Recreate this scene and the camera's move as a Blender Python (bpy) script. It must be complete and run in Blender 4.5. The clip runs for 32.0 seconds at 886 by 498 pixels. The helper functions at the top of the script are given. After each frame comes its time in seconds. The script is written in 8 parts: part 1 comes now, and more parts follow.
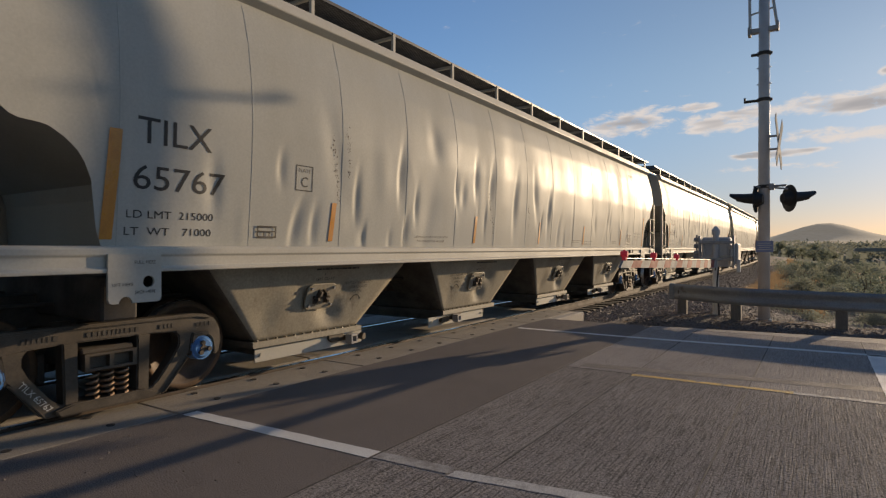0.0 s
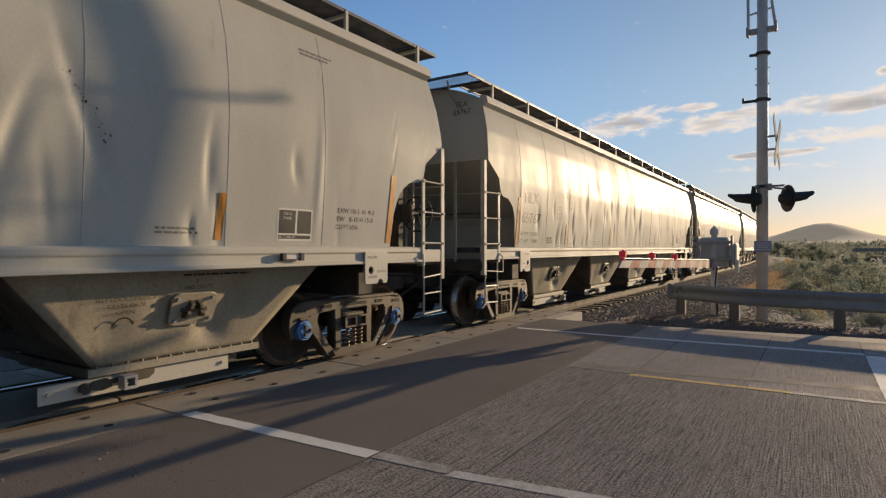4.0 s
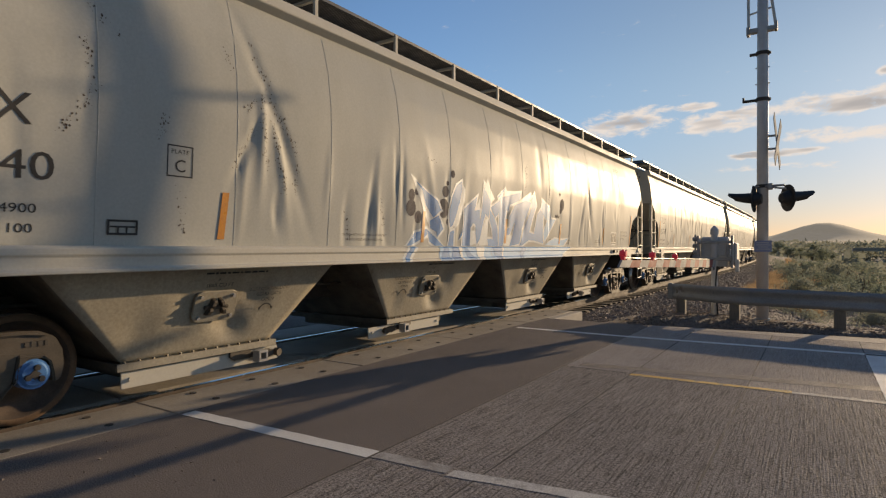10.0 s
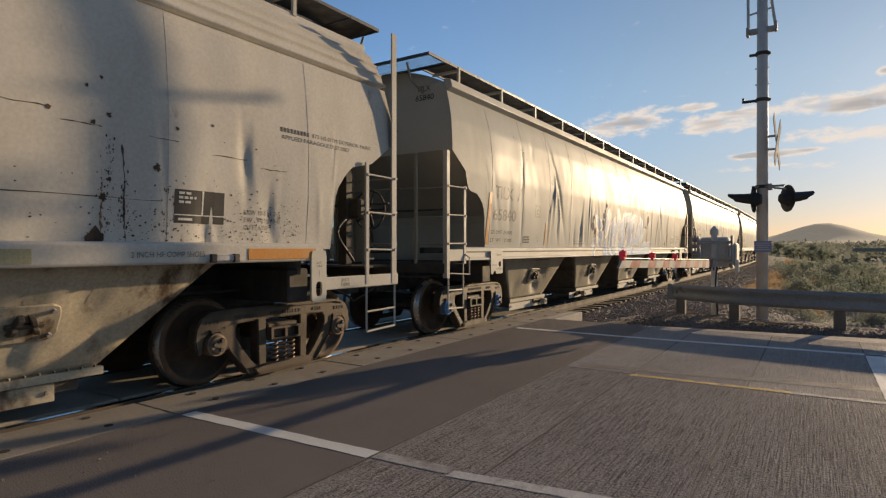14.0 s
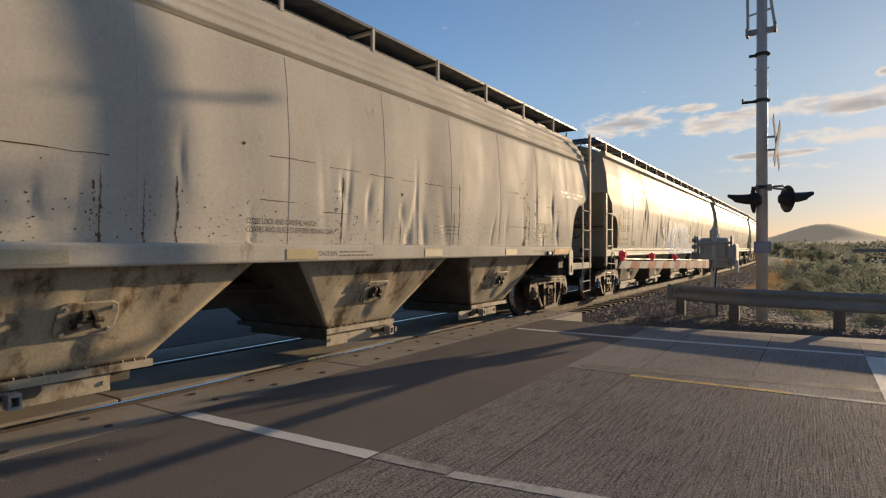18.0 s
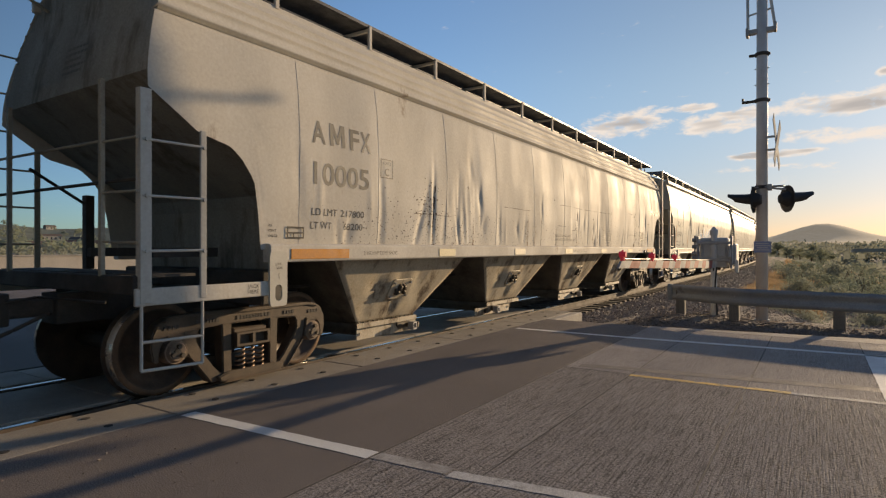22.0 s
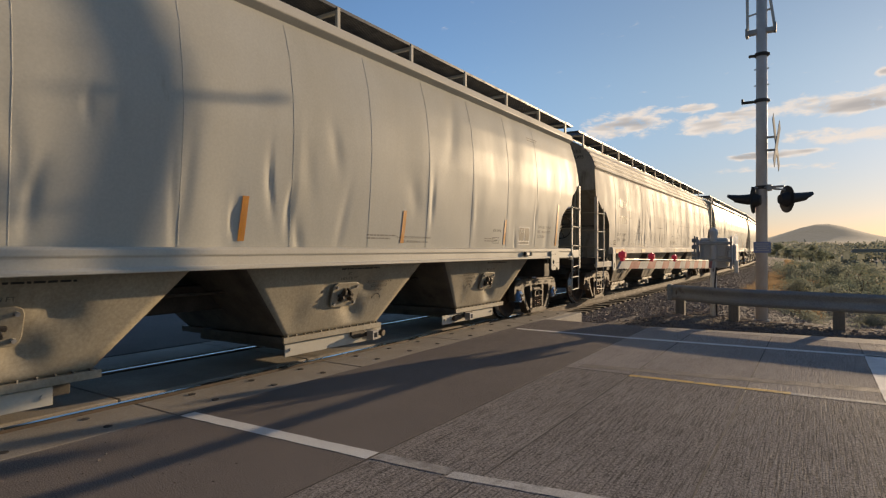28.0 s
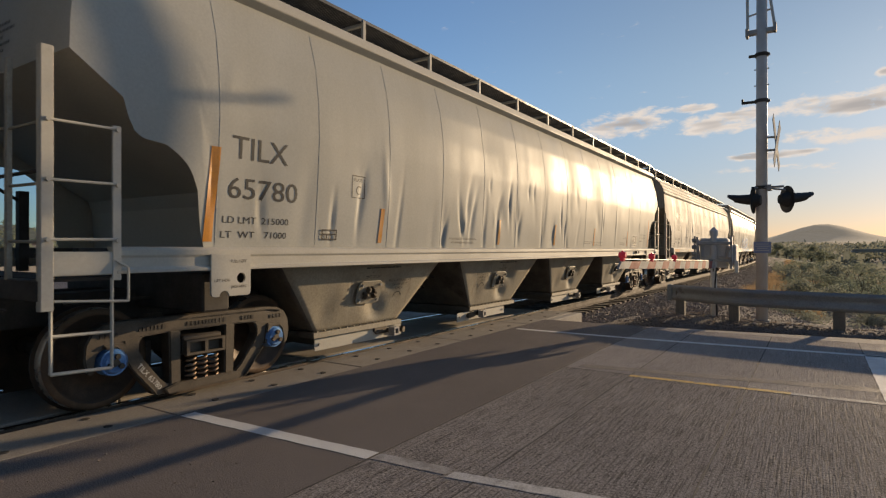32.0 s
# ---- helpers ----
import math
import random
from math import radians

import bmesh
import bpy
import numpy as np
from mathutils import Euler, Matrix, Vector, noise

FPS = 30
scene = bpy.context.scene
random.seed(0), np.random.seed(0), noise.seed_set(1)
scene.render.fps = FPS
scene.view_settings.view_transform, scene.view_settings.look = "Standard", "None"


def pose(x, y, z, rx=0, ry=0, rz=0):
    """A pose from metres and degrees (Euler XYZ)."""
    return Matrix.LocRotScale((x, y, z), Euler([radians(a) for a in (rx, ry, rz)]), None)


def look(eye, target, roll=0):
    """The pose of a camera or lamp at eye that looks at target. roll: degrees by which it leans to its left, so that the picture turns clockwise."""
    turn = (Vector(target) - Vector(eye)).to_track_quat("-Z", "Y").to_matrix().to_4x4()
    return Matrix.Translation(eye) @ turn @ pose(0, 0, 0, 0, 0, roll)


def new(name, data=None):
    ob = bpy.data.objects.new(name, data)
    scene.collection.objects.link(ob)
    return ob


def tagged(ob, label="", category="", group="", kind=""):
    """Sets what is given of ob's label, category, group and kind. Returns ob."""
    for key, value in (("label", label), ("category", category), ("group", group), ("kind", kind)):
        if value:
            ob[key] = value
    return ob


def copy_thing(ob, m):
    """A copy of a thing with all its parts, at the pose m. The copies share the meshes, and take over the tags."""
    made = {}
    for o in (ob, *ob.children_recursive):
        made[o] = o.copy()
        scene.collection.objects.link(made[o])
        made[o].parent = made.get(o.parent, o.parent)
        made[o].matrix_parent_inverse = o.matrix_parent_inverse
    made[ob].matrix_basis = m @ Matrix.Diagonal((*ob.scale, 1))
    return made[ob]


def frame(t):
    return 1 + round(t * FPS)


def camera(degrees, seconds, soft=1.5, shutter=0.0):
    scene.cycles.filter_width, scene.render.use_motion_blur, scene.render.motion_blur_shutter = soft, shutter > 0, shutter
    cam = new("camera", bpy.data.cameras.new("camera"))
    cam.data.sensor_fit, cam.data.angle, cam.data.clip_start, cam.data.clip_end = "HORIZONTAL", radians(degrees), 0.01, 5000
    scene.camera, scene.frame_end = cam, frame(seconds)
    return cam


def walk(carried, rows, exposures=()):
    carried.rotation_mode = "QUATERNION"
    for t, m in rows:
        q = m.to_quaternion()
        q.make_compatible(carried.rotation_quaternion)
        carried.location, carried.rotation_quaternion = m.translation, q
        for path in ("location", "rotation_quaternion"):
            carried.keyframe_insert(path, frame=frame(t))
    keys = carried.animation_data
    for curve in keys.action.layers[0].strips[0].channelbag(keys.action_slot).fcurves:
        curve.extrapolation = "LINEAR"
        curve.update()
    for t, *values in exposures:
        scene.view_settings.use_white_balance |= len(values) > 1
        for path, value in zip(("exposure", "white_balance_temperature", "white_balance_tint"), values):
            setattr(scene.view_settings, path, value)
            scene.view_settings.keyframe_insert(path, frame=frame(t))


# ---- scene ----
# The camera is held by hand beside the crossing; z = 0 is the road and the top of the rails.
cam = camera(75.4, 32.0, soft=1.25, shutter=0.12)


def held(yaw, pitch):
    a, b = radians(yaw), radians(pitch)
    return look((0, 0, 1.45), (-math.sin(a), math.cos(a), 1.45 + math.tan(b)))


walk(cam, [(0, held(33.16, -0.09)), (1.5, held(33.14, -0.09)), (3.5, held(33.03, -0.09)), (7.5, held(33.02, -0.10)),
           (9.0, held(33.06, -0.15)), (11.0, held(33.03, -0.10)), (16.5, held(33.03, -0.08)), (19.0, held(32.99, -0.01)),
           (21.5, held(33.01, -0.06)), (23.0, held(32.99, -0.01)), (24.2, held(33.01, -0.06)), (25.2, held(32.99, -0.01)),
           (29.0, held(32.98, -0.01)), (32.0, held(32.99, 0.0))],
     exposures=[(t, e, k, 15) for t, e, k in ((0, 0.03, 7950), (1.2, 0.05, 7950), (2.0, 0.30, 8150), (3.2, 0.29, 8200), (5.0, 0.16, 8450), (6.0, 0.12, 8450), (8.0, 0.16, 8450), (13.0, 0.2, 8450), (17.0, 0.15, 8450), (20.0, 0.22, 8700), (22.0, 0.29, 8700), (24.0, 0.27, 8900), (28.0, 0.22, 8500), (32.0, 0.13, 8500))])

# ---- light: a low evening sun, ahead along the track ----
SUN_AZ, SUN_EL = 15.55, 9.4
sun_to = Vector((math.sin(radians(SUN_AZ)) * math.cos(radians(SUN_EL)), math.cos(radians(SUN_AZ)) * math.cos(radians(SUN_EL)), math.sin(radians(SUN_EL))))
sun = new("sun", bpy.data.lights.new("sun", "SUN"))
sun.data.energy, sun.data.angle, sun.data.color = 4.2, radians(0.6), (0.965, 0.825, 0.625)
sun.matrix_world = look(sun_to * 50, (0, 0, 0))

world = bpy.data.worlds.new("sky")
scene.world = world
world.use_nodes = True
wn, wl = world.node_tree.nodes, world.node_tree.links
wn.clear()
sky = wn.new("ShaderNodeTexSky")
sky.sky_type, sky.sun_disc = "NISHITA", False
sky.sun_elevation, sky.sun_rotation = radians(SUN_EL), radians(SUN_AZ)
sky.altitude, sky.air_density, sky.dust_density, sky.ozone_density = 500, 1.05, 0.14, 2.6
wc = wn.new("ShaderNodeTexCoord")
sep = wn.new("ShaderNodeSeparateXYZ")
wl.new(wc.outputs["Generated"], sep.inputs[0])


def wmath(op, a, b=None):
    n = wn.new("ShaderNodeMath")
    n.operation = op
    for i, v in enumerate((a, b)):
        if v is None:
            continue
        if isinstance(v, (int, float)):
            n.inputs[i].default_value = v
        else:
            wl.new(v, n.inputs[i])
    return n.outputs[0]


# thin haze dims and warms the sky evenly towards the horizon, all round
haze = wn.new("ShaderNodeMapRange")
haze.interpolation_type = "SMOOTHSTEP"
haze.inputs[1].default_value, haze.inputs[2].default_value = 0.30, -0.02
wl.new(sep.outputs[2], haze.inputs[0])
tint = wn.new("ShaderNodeMix")
tint.data_type, tint.blend_type = "RGBA", "MULTIPLY"
wl.new(haze.outputs[0], tint.inputs[0])
clear = wn.new("ShaderNodeMix")
clear.data_type, clear.blend_type = "RGBA", "MULTIPLY"
clear.inputs[0].default_value = 1.0
wl.new(sky.outputs[0], clear.inputs[6])
wl.new(clear.outputs[2], tint.inputs[6])
# the haze is warm towards the sun and cool away from it
near_sun = wn.new("ShaderNodeVectorMath")
near_sun.operation = "DOT_PRODUCT"
wl.new(wc.outputs["Generated"], near_sun.inputs[0])
near_sun.inputs[1].default_value = sun_to
# the open sky is deep blue away from the sun and paler near it
pale = wn.new("ShaderNodeMapRange")
pale.interpolation_type = "SMOOTHSTEP"
pale.inputs[1].default_value, pale.inputs[2].default_value = 0.55, 0.98
wl.new(near_sun.outputs["Value"], pale.inputs[0])
open_hue = wn.new("ShaderNodeMix")
open_hue.data_type = "RGBA"
wl.new(pale.outputs[0], open_hue.inputs[0])
open_hue.inputs[6].default_value, open_hue.inputs[7].default_value = (0.85, 1.15, 1.52, 1), (0.99, 0.98, 1.03, 1)
wl.new(open_hue.outputs[2], clear.inputs[7])
warm = wn.new("ShaderNodeMapRange")
warm.interpolation_type = "SMOOTHSTEP"
warm.inputs[1].default_value, warm.inputs[2].default_value = 0.45, 0.96
wl.new(near_sun.outputs["Value"], warm.inputs[0])
hue = wn.new("ShaderNodeMix")
hue.data_type = "RGBA"
wl.new(warm.outputs[0], hue.inputs[0])
hue.inputs[6].default_value, hue.inputs[7].default_value = (0.67, 0.85, 1.12, 1), (0.565, 0.54, 0.74, 1)
wl.new(hue.outputs[2], tint.inputs[7])

# broken fair-weather clouds in a low layer: bearings, heights, thickness, density
BANDS = ((-0.352, -0.183, 0.2, 0.209, 0.0302, 1.0),
         (-0.274, -0.113, 0.216, 0.219, 0.0089, 0.9),
         (-0.195, -0.03, 0.187, 0.205, 0.0231, 1.0),
         (-0.06, 0.125, 0.206, 0.206, 0.0213, 1.0),
         (-0.056, 0.125, 0.161, 0.162, 0.016, 1.0),
         (-0.129, 0.025, 0.14, 0.143, 0.008, 0.85),
         (0.068, 0.113, 0.239, 0.238, 0.0089, 0.8),
         (-0.221, 0.125, 0.123, 0.12, 0.008, 0.55))
az = wmath("ARCTAN2", sep.outputs[0], sep.outputs[1])


def cloud_noise(su, sv, shift, detail, rough, off=0.0):
    c = wn.new("ShaderNodeCombineXYZ")
    wl.new(wmath("MULTIPLY", az, su), c.inputs[0])
    wl.new(wmath("ADD", wmath("MULTIPLY", sep.outputs[2], sv), wmath("MULTIPLY", az, shift)), c.inputs[1])
    c.inputs[2].default_value = off
    t = wn.new("ShaderNodeTexNoise")
    t.inputs["Scale"].default_value, t.inputs["Detail"].default_value, t.inputs["Roughness"].default_value = 1.0, detail, rough
    t.inputs["Distortion"].default_value = 0.25
    wl.new(c.outputs[0], t.inputs["Vector"])
    return t.outputs[0]


def ease(v, a, b):
    m = wn.new("ShaderNodeMapRange")
    m.interpolation_type = "SMOOTHSTEP"
    m.inputs[1].default_value, m.inputs[2].default_value = a, b
    wl.new(v, m.inputs[0])
    return m.outputs[0]


rows_of_cloud = cloud_noise(9.0, 46.0, -1.6, 2.0, 0.5, 4.3)
puffs = cloud_noise(34.0, 80.0, -2.0, 7.0, 0.62, 1.7)


def band(az0, az1, h0, h1, thick, strength=1.0):
    """A drawn-out cloud from bearing az0 to az1 (radians), its height going from h0 to h1."""
    mid, half = (az0 + az1) / 2, (az1 - az0) / 2
    u = wmath("DIVIDE", wmath("SUBTRACT", az, mid), half)
    line = wmath("ADD", wmath("MULTIPLY", u, (h1 - h0) / 2), (h0 + h1) / 2)
    v = wmath("DIVIDE", wmath("SUBTRACT", sep.outputs[2], line), thick)
    q = wmath("ADD", wmath("POWER", wmath("ABSOLUTE", u), 4.0), wmath("MULTIPLY", v, v))
    return wmath("MULTIPLY", wmath("MAXIMUM", wmath("SUBTRACT", 1.0, q), 0.0), strength)


layer = wmath("MULTIPLY", wmath("MULTIPLY", ease(sep.outputs[2], 0.105, 0.165), ease(sep.outputs[2], 0.252, 0.205)), ease(az, 0.10, 0.30))
for spec in BANDS:
    layer = wmath("MAXIMUM", layer, band(*spec))
dense = wmath("ADD", wmath("ADD", wmath("MULTIPLY", rows_of_cloud, 0.30), wmath("MULTIPLY", puffs, 0.52)), wmath("MULTIPLY", layer, 0.24))
cover = ease(dense, 0.50, 0.66)
ramp = wn.new("ShaderNodeValToRGB")
ramp.color_ramp.elements[0].color, ramp.color_ramp.elements[1].color = (5.3, 5.35, 5.6, 1), (2.7, 2.8, 3.1, 1)
ramp.color_ramp.elements[0].position, ramp.color_ramp.elements[1].position = 0.35, 1.0
wl.new(ease(wmath("ADD", wmath("MULTIPLY", layer, 0.5), wmath("MULTIPLY", rows_of_cloud, 0.9)), 0.76, 1.02), ramp.inputs[0])
mix = wn.new("ShaderNodeMix")
mix.data_type = "RGBA"
wl.new(wmath("MULTIPLY", cover, 0.86), mix.inputs[0])
wl.new(tint.outputs[2], mix.inputs[6])
wl.new(ramp.outputs[0], mix.inputs[7])
# the evening sky grows dimmer with the angle from the sun
dim = wn.new("ShaderNodeMapRange")
dim.interpolation_type = "SMOOTHSTEP"
dim.inputs[1].default_value, dim.inputs[2].default_value = -0.5, 0.6
dim.inputs[3].default_value, dim.inputs[4].default_value = 0.34, 1.0
wl.new(near_sun.outputs["Value"], dim.inputs[0])
bg = wn.new("ShaderNodeBackground")
wl.new(wmath("MULTIPLY", dim.outputs[0], 0.127), bg.inputs["Strength"])
wl.new(mix.outputs[2], bg.inputs["Color"])
wo = wn.new("ShaderNodeOutputWorld")
wl.new(bg.outputs[0], wo.inputs["Surface"])

# ---- materials ----
def surf(name, c1, c2, rough=0.6, metal=0.0, scale=2.0, fine=60.0, bump=0.15, stain=None, stain_scale=1.5, stain_at=0.6, stretch=(1, 1, 1), rough_var=0.12, spec=0.5, fine_amount=0.18, dist=0.004):
    """A painted or mineral surface: two tones in broad patches, fine grain, relief, and stains with their own outline."""
    m = bpy.data.materials.new(name)
    m.use_nodes = True
    n, l = m.node_tree.nodes, m.node_tree.links
    b = n["Principled BSDF"]
    b.inputs["Metallic"].default_value, b.inputs["Specular IOR Level"].default_value = metal, spec
    co = n.new("ShaderNodeTexCoord")
    info = n.new("ShaderNodeObjectInfo")
    add = n.new("ShaderNodeVectorMath")
    add.operation = "ADD"
    mul = n.new("ShaderNodeMath")
    mul.operation = "MULTIPLY"
    mul.inputs[1].default_value = 37.0
    l.new(info.outputs["Random"], mul.inputs[0])
    l.new(co.outputs["Object"], add.inputs[0])
    l.new(mul.outputs[0], add.inputs[1])
    mp = n.new("ShaderNodeMapping")
    mp.inputs["Scale"].default_value = stretch
    l.new(add.outputs[0], mp.inputs[0])

    def tex(s, d=6.0, r=0.6, src=mp.outputs[0]):
        t = n.new("ShaderNodeTexNoise")
        t.inputs["Scale"].default_value, t.inputs["Detail"].default_value, t.inputs["Roughness"].default_value = s, d, r
        l.new(src, t.inputs["Vector"])
        return t.outputs[0]

    def mixc(f, a, c, mode="MIX"):
        x = n.new("ShaderNodeMix")
        x.data_type, x.blend_type = "RGBA", mode
        for sock, v in ((x.inputs[0], f), (x.inputs[6], a), (x.inputs[7], c)):
            if hasattr(v, "is_output"):
                l.new(v, sock)
            else:
                sock.default_value = v if isinstance(v, float) else (*v, 1)
        return x.outputs[2]

    def ramp(v, a, c):
        r = n.new("ShaderNodeMapRange")
        r.inputs[1].default_value, r.inputs[2].default_value = a, c
        l.new(v, r.inputs[0])
        return r.outputs[0]

    big, small = tex(scale), tex(fine, 3.0, 0.7, co.outputs["Object"])
    col = mixc(ramp(big, 0.32, 0.68), c1, c2)
    g = n.new("ShaderNodeCombineColor")
    gr = ramp(small, 0.3, 0.7)
    for i in range(3):
        l.new(gr, g.inputs[i])
    col = mixc(fine_amount, col, g.outputs[0], "OVERLAY")
    if stain:
        s = tex(stain_scale, 9.0, 0.72)
        col = mixc(ramp(s, stain_at, stain_at + 0.12), col, stain)
    l.new(col, b.inputs["Base Color"])
    rr = n.new("ShaderNodeMapRange")
    rr.inputs[1].default_value, rr.inputs[2].default_value = 0.3, 0.7
    rr.inputs[3].default_value, rr.inputs[4].default_value = rough - rough_var, min(1.0, rough + rough_var)
    l.new(big, rr.inputs[0])
    l.new(rr.outputs[0], b.inputs["Roughness"])
    if bump:
        bp = n.new("ShaderNodeBump")
        bp.inputs["Strength"].default_value, bp.inputs["Distance"].default_value = bump, dist
        l.new(small, bp.inputs["Height"])
        l.new(bp.outputs[0], b.inputs["Normal"])
    return m


def glow(name, col, strength):
    m = surf(name, col, col, 0.3, bump=0)
    b = m.node_tree.nodes["Principled BSDF"]
    b.inputs["Emission Color"].default_value, b.inputs["Emission Strength"].default_value = (*col, 1), strength
    return m


def tined(name, tone=1.0, rough=1.0):
    """Worn concrete raked along its length: fine grooves, dark pores and broad stains; low sun on the crests and glints
    are painted pale.
    """
    def shade(*c):
        return tuple(v * tone for v in c)
    m = surf(name, shade(0.25, 0.221, 0.2), shade(0.195, 0.172, 0.155), 0.70, scale=0.55, fine=55, bump=1.0, stain=shade(0.17, 0.15, 0.136), stain_scale=0.7, stain_at=0.58, fine_amount=0.9, dist=0.006 * rough, spec=0.01)
    n, l = m.node_tree.nodes, m.node_tree.links
    b = n["Principled BSDF"]
    co = n.new("ShaderNodeTexCoord")

    def streak(sx, sy, detail, lo, hi):
        mp = n.new("ShaderNodeMapping")
        mp.inputs["Scale"].default_value = (sx, sy, 1)
        l.new(co.outputs["Object"], mp.inputs[0])
        t = n.new("ShaderNodeTexNoise")
        t.inputs["Scale"].default_value, t.inputs["Detail"].default_value, t.inputs["Roughness"].default_value = 1.0, detail, 0.6
        l.new(mp.outputs[0], t.inputs["Vector"])
        r = n.new("ShaderNodeMapRange")
        r.inputs[1].default_value, r.inputs[2].default_value = lo, hi
        l.new(t.outputs[0], r.inputs[0])
        return r.outputs[0]

    def blend(base, fac, col, amount):
        k = n.new("ShaderNodeMath")
        k.operation = "MULTIPLY"
        k.inputs[1].default_value = amount
        l.new(fac, k.inputs[0])
        x = n.new("ShaderNodeMix")
        x.data_type = "RGBA"
        l.new(k.outputs[0], x.inputs[0])
        l.new(base, x.inputs[6])
        x.inputs[7].default_value = (*col, 1)
        return x.outputs[2]

    lit_crest, pore, worn = streak(85.0, 1.2, 3.0, 0.52, 0.60), streak(42.0, 36.0, 2.0, 0.60, 0.65), streak(4.0, 0.5, 3.0, 0.40, 0.62)
    pit, glint = streak(80.0, 2.6, 4.0, 0.53, 0.60), streak(75.0, 60.0, 2.0, 0.57, 0.62)
    col = blend(b.inputs["Base Color"].links[0].from_socket, worn, shade(0.28, 0.247, 0.222), 0.35)
    # pale crests and bright flecks put the low sun and its glints into the colour
    col = blend(col, lit_crest, shade(0.34, 0.304, 0.276), 0.36 * rough)
    col = blend(col, glint, (0.50, 0.46, 0.425), 0.80 * rough)
    col = blend(col, pit, (0.085, 0.075, 0.068), 0.55 * rough)
    col = blend(col, pore, (0.06, 0.053, 0.048), 0.75 * rough)
    l.new(col, b.inputs["Base Color"])
    deep = n.new("ShaderNodeBump")
    deep.inputs["Strength"].default_value, deep.inputs["Distance"].default_value = 0.5, 0.005
    rise = n.new("ShaderNodeMath")
    rise.operation = "SUBTRACT"
    l.new(lit_crest, rise.inputs[0])
    l.new(pit, rise.inputs[1])
    l.new(rise.outputs[0], deep.inputs["Height"])
    l.new(b.inputs["Normal"].links[0].from_socket, deep.inputs["Normal"])
    l.new(deep.outputs[0], b.inputs["Normal"])
    return m


M = {}
M["cream"] = surf("cream_car_paint", (0.52, 0.505, 0.448), (0.45, 0.434, 0.378), 0.49, scale=0.7, fine=40, bump=0.03, spec=0.065, stain=(0.36, 0.31, 0.24), stain_scale=1.1, stain_at=0.66, stretch=(1, 1.6, 0.45), fine_amount=0.06)
# the tan car's ends are coloured darker to stand in for their shade
M["end"] = surf("shade_dulled_end_paint", (0.36, 0.345, 0.30), (0.27, 0.255, 0.22), 0.8, spec=0.1, scale=1.3, fine=40, bump=0.05, stain=(0.18, 0.155, 0.125), stain_scale=1.6, stain_at=0.52, stretch=(1.5, 1, 0.4))
M["sill"] = surf("cream_sill_paint", (0.58, 0.545, 0.465), (0.51, 0.475, 0.40), 0.55, scale=1.2, fine=40, bump=0.03, spec=0.2, stain=(0.33, 0.28, 0.22), stain_scale=2.2, stain_at=0.68, stretch=(1, 0.7, 2), fine_amount=0.06)
M["tan"] = surf("weathered_tan_paint", (0.62, 0.575, 0.50), (0.53, 0.485, 0.415), 0.66, scale=0.8, fine=30, bump=0.04, spec=0.12, stain=(0.22, 0.14, 0.085), stain_scale=1.3, stain_at=0.62, stretch=(1, 1.5, 0.6), fine_amount=0.10)
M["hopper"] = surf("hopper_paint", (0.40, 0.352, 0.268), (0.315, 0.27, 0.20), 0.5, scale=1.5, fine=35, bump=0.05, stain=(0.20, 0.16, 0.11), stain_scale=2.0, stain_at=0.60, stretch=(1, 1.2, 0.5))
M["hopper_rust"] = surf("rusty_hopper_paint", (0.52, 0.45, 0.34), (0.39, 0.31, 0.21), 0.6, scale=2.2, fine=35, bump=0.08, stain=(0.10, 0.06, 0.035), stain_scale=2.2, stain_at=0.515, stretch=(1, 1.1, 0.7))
# dark brown for hopper ends and undersides: shade, with some grime, put into the colour
M["shade_grime"] = surf("shaded_grimy_underside", (0.17, 0.145, 0.115), (0.10, 0.085, 0.068), 0.85, scale=2.5, fine=40, bump=0.15, stain=(0.07, 0.058, 0.046), stain_at=0.55)
M["dark"] = surf("dark_underframe_steel", (0.08, 0.066, 0.053), (0.045, 0.038, 0.032), 0.75, scale=3, fine=50, bump=0.2, stain=(0.11, 0.07, 0.04), stain_at=0.62)
M["frame"] = surf("brown_cast_steel", (0.13, 0.103, 0.076), (0.068, 0.054, 0.04), 0.55, metal=0.25, scale=3.5, fine=70, bump=0.3, stain=(0.05, 0.038, 0.03), stain_at=0.58)
M["frame_dark"] = surf("rusty_brown_cast_steel", (0.125, 0.088, 0.058), (0.067, 0.048, 0.033), 0.6, metal=0.2, scale=3.5, fine=70, bump=0.3, stain=(0.13, 0.085, 0.05), stain_at=0.62)
M["wheel"] = surf("rusty_wheel_steel", (0.10, 0.062, 0.04), (0.05, 0.034, 0.025), 0.65, metal=0.2, scale=4, fine=70, bump=0.15)
M["tread"] = surf("polished_wheel_tread", (0.55, 0.52, 0.48), (0.42, 0.40, 0.37), 0.3, metal=0.9, scale=6, fine=90, bump=0.05)
M["rust"] = surf("orange_rust", (0.17, 0.095, 0.05), (0.10, 0.06, 0.035), 0.8, scale=5, fine=60, bump=0.25)
M["spring"] = surf("worn_spring_steel", (0.33, 0.22, 0.14), (0.18, 0.12, 0.08), 0.55, metal=0.4, scale=8, fine=60, bump=0.1)
M["cap"] = surf("blue_bearing_cap", (0.10, 0.30, 0.62), (0.06, 0.19, 0.42), 0.45, scale=9, fine=60, bump=0.1, stain=(0.05, 0.045, 0.04), stain_scale=8, stain_at=0.62)
M["cap_rust"] = surf("rusty_bearing_cap", (0.24, 0.165, 0.11), (0.15, 0.105, 0.075), 0.7, scale=9, fine=60, bump=0.15)
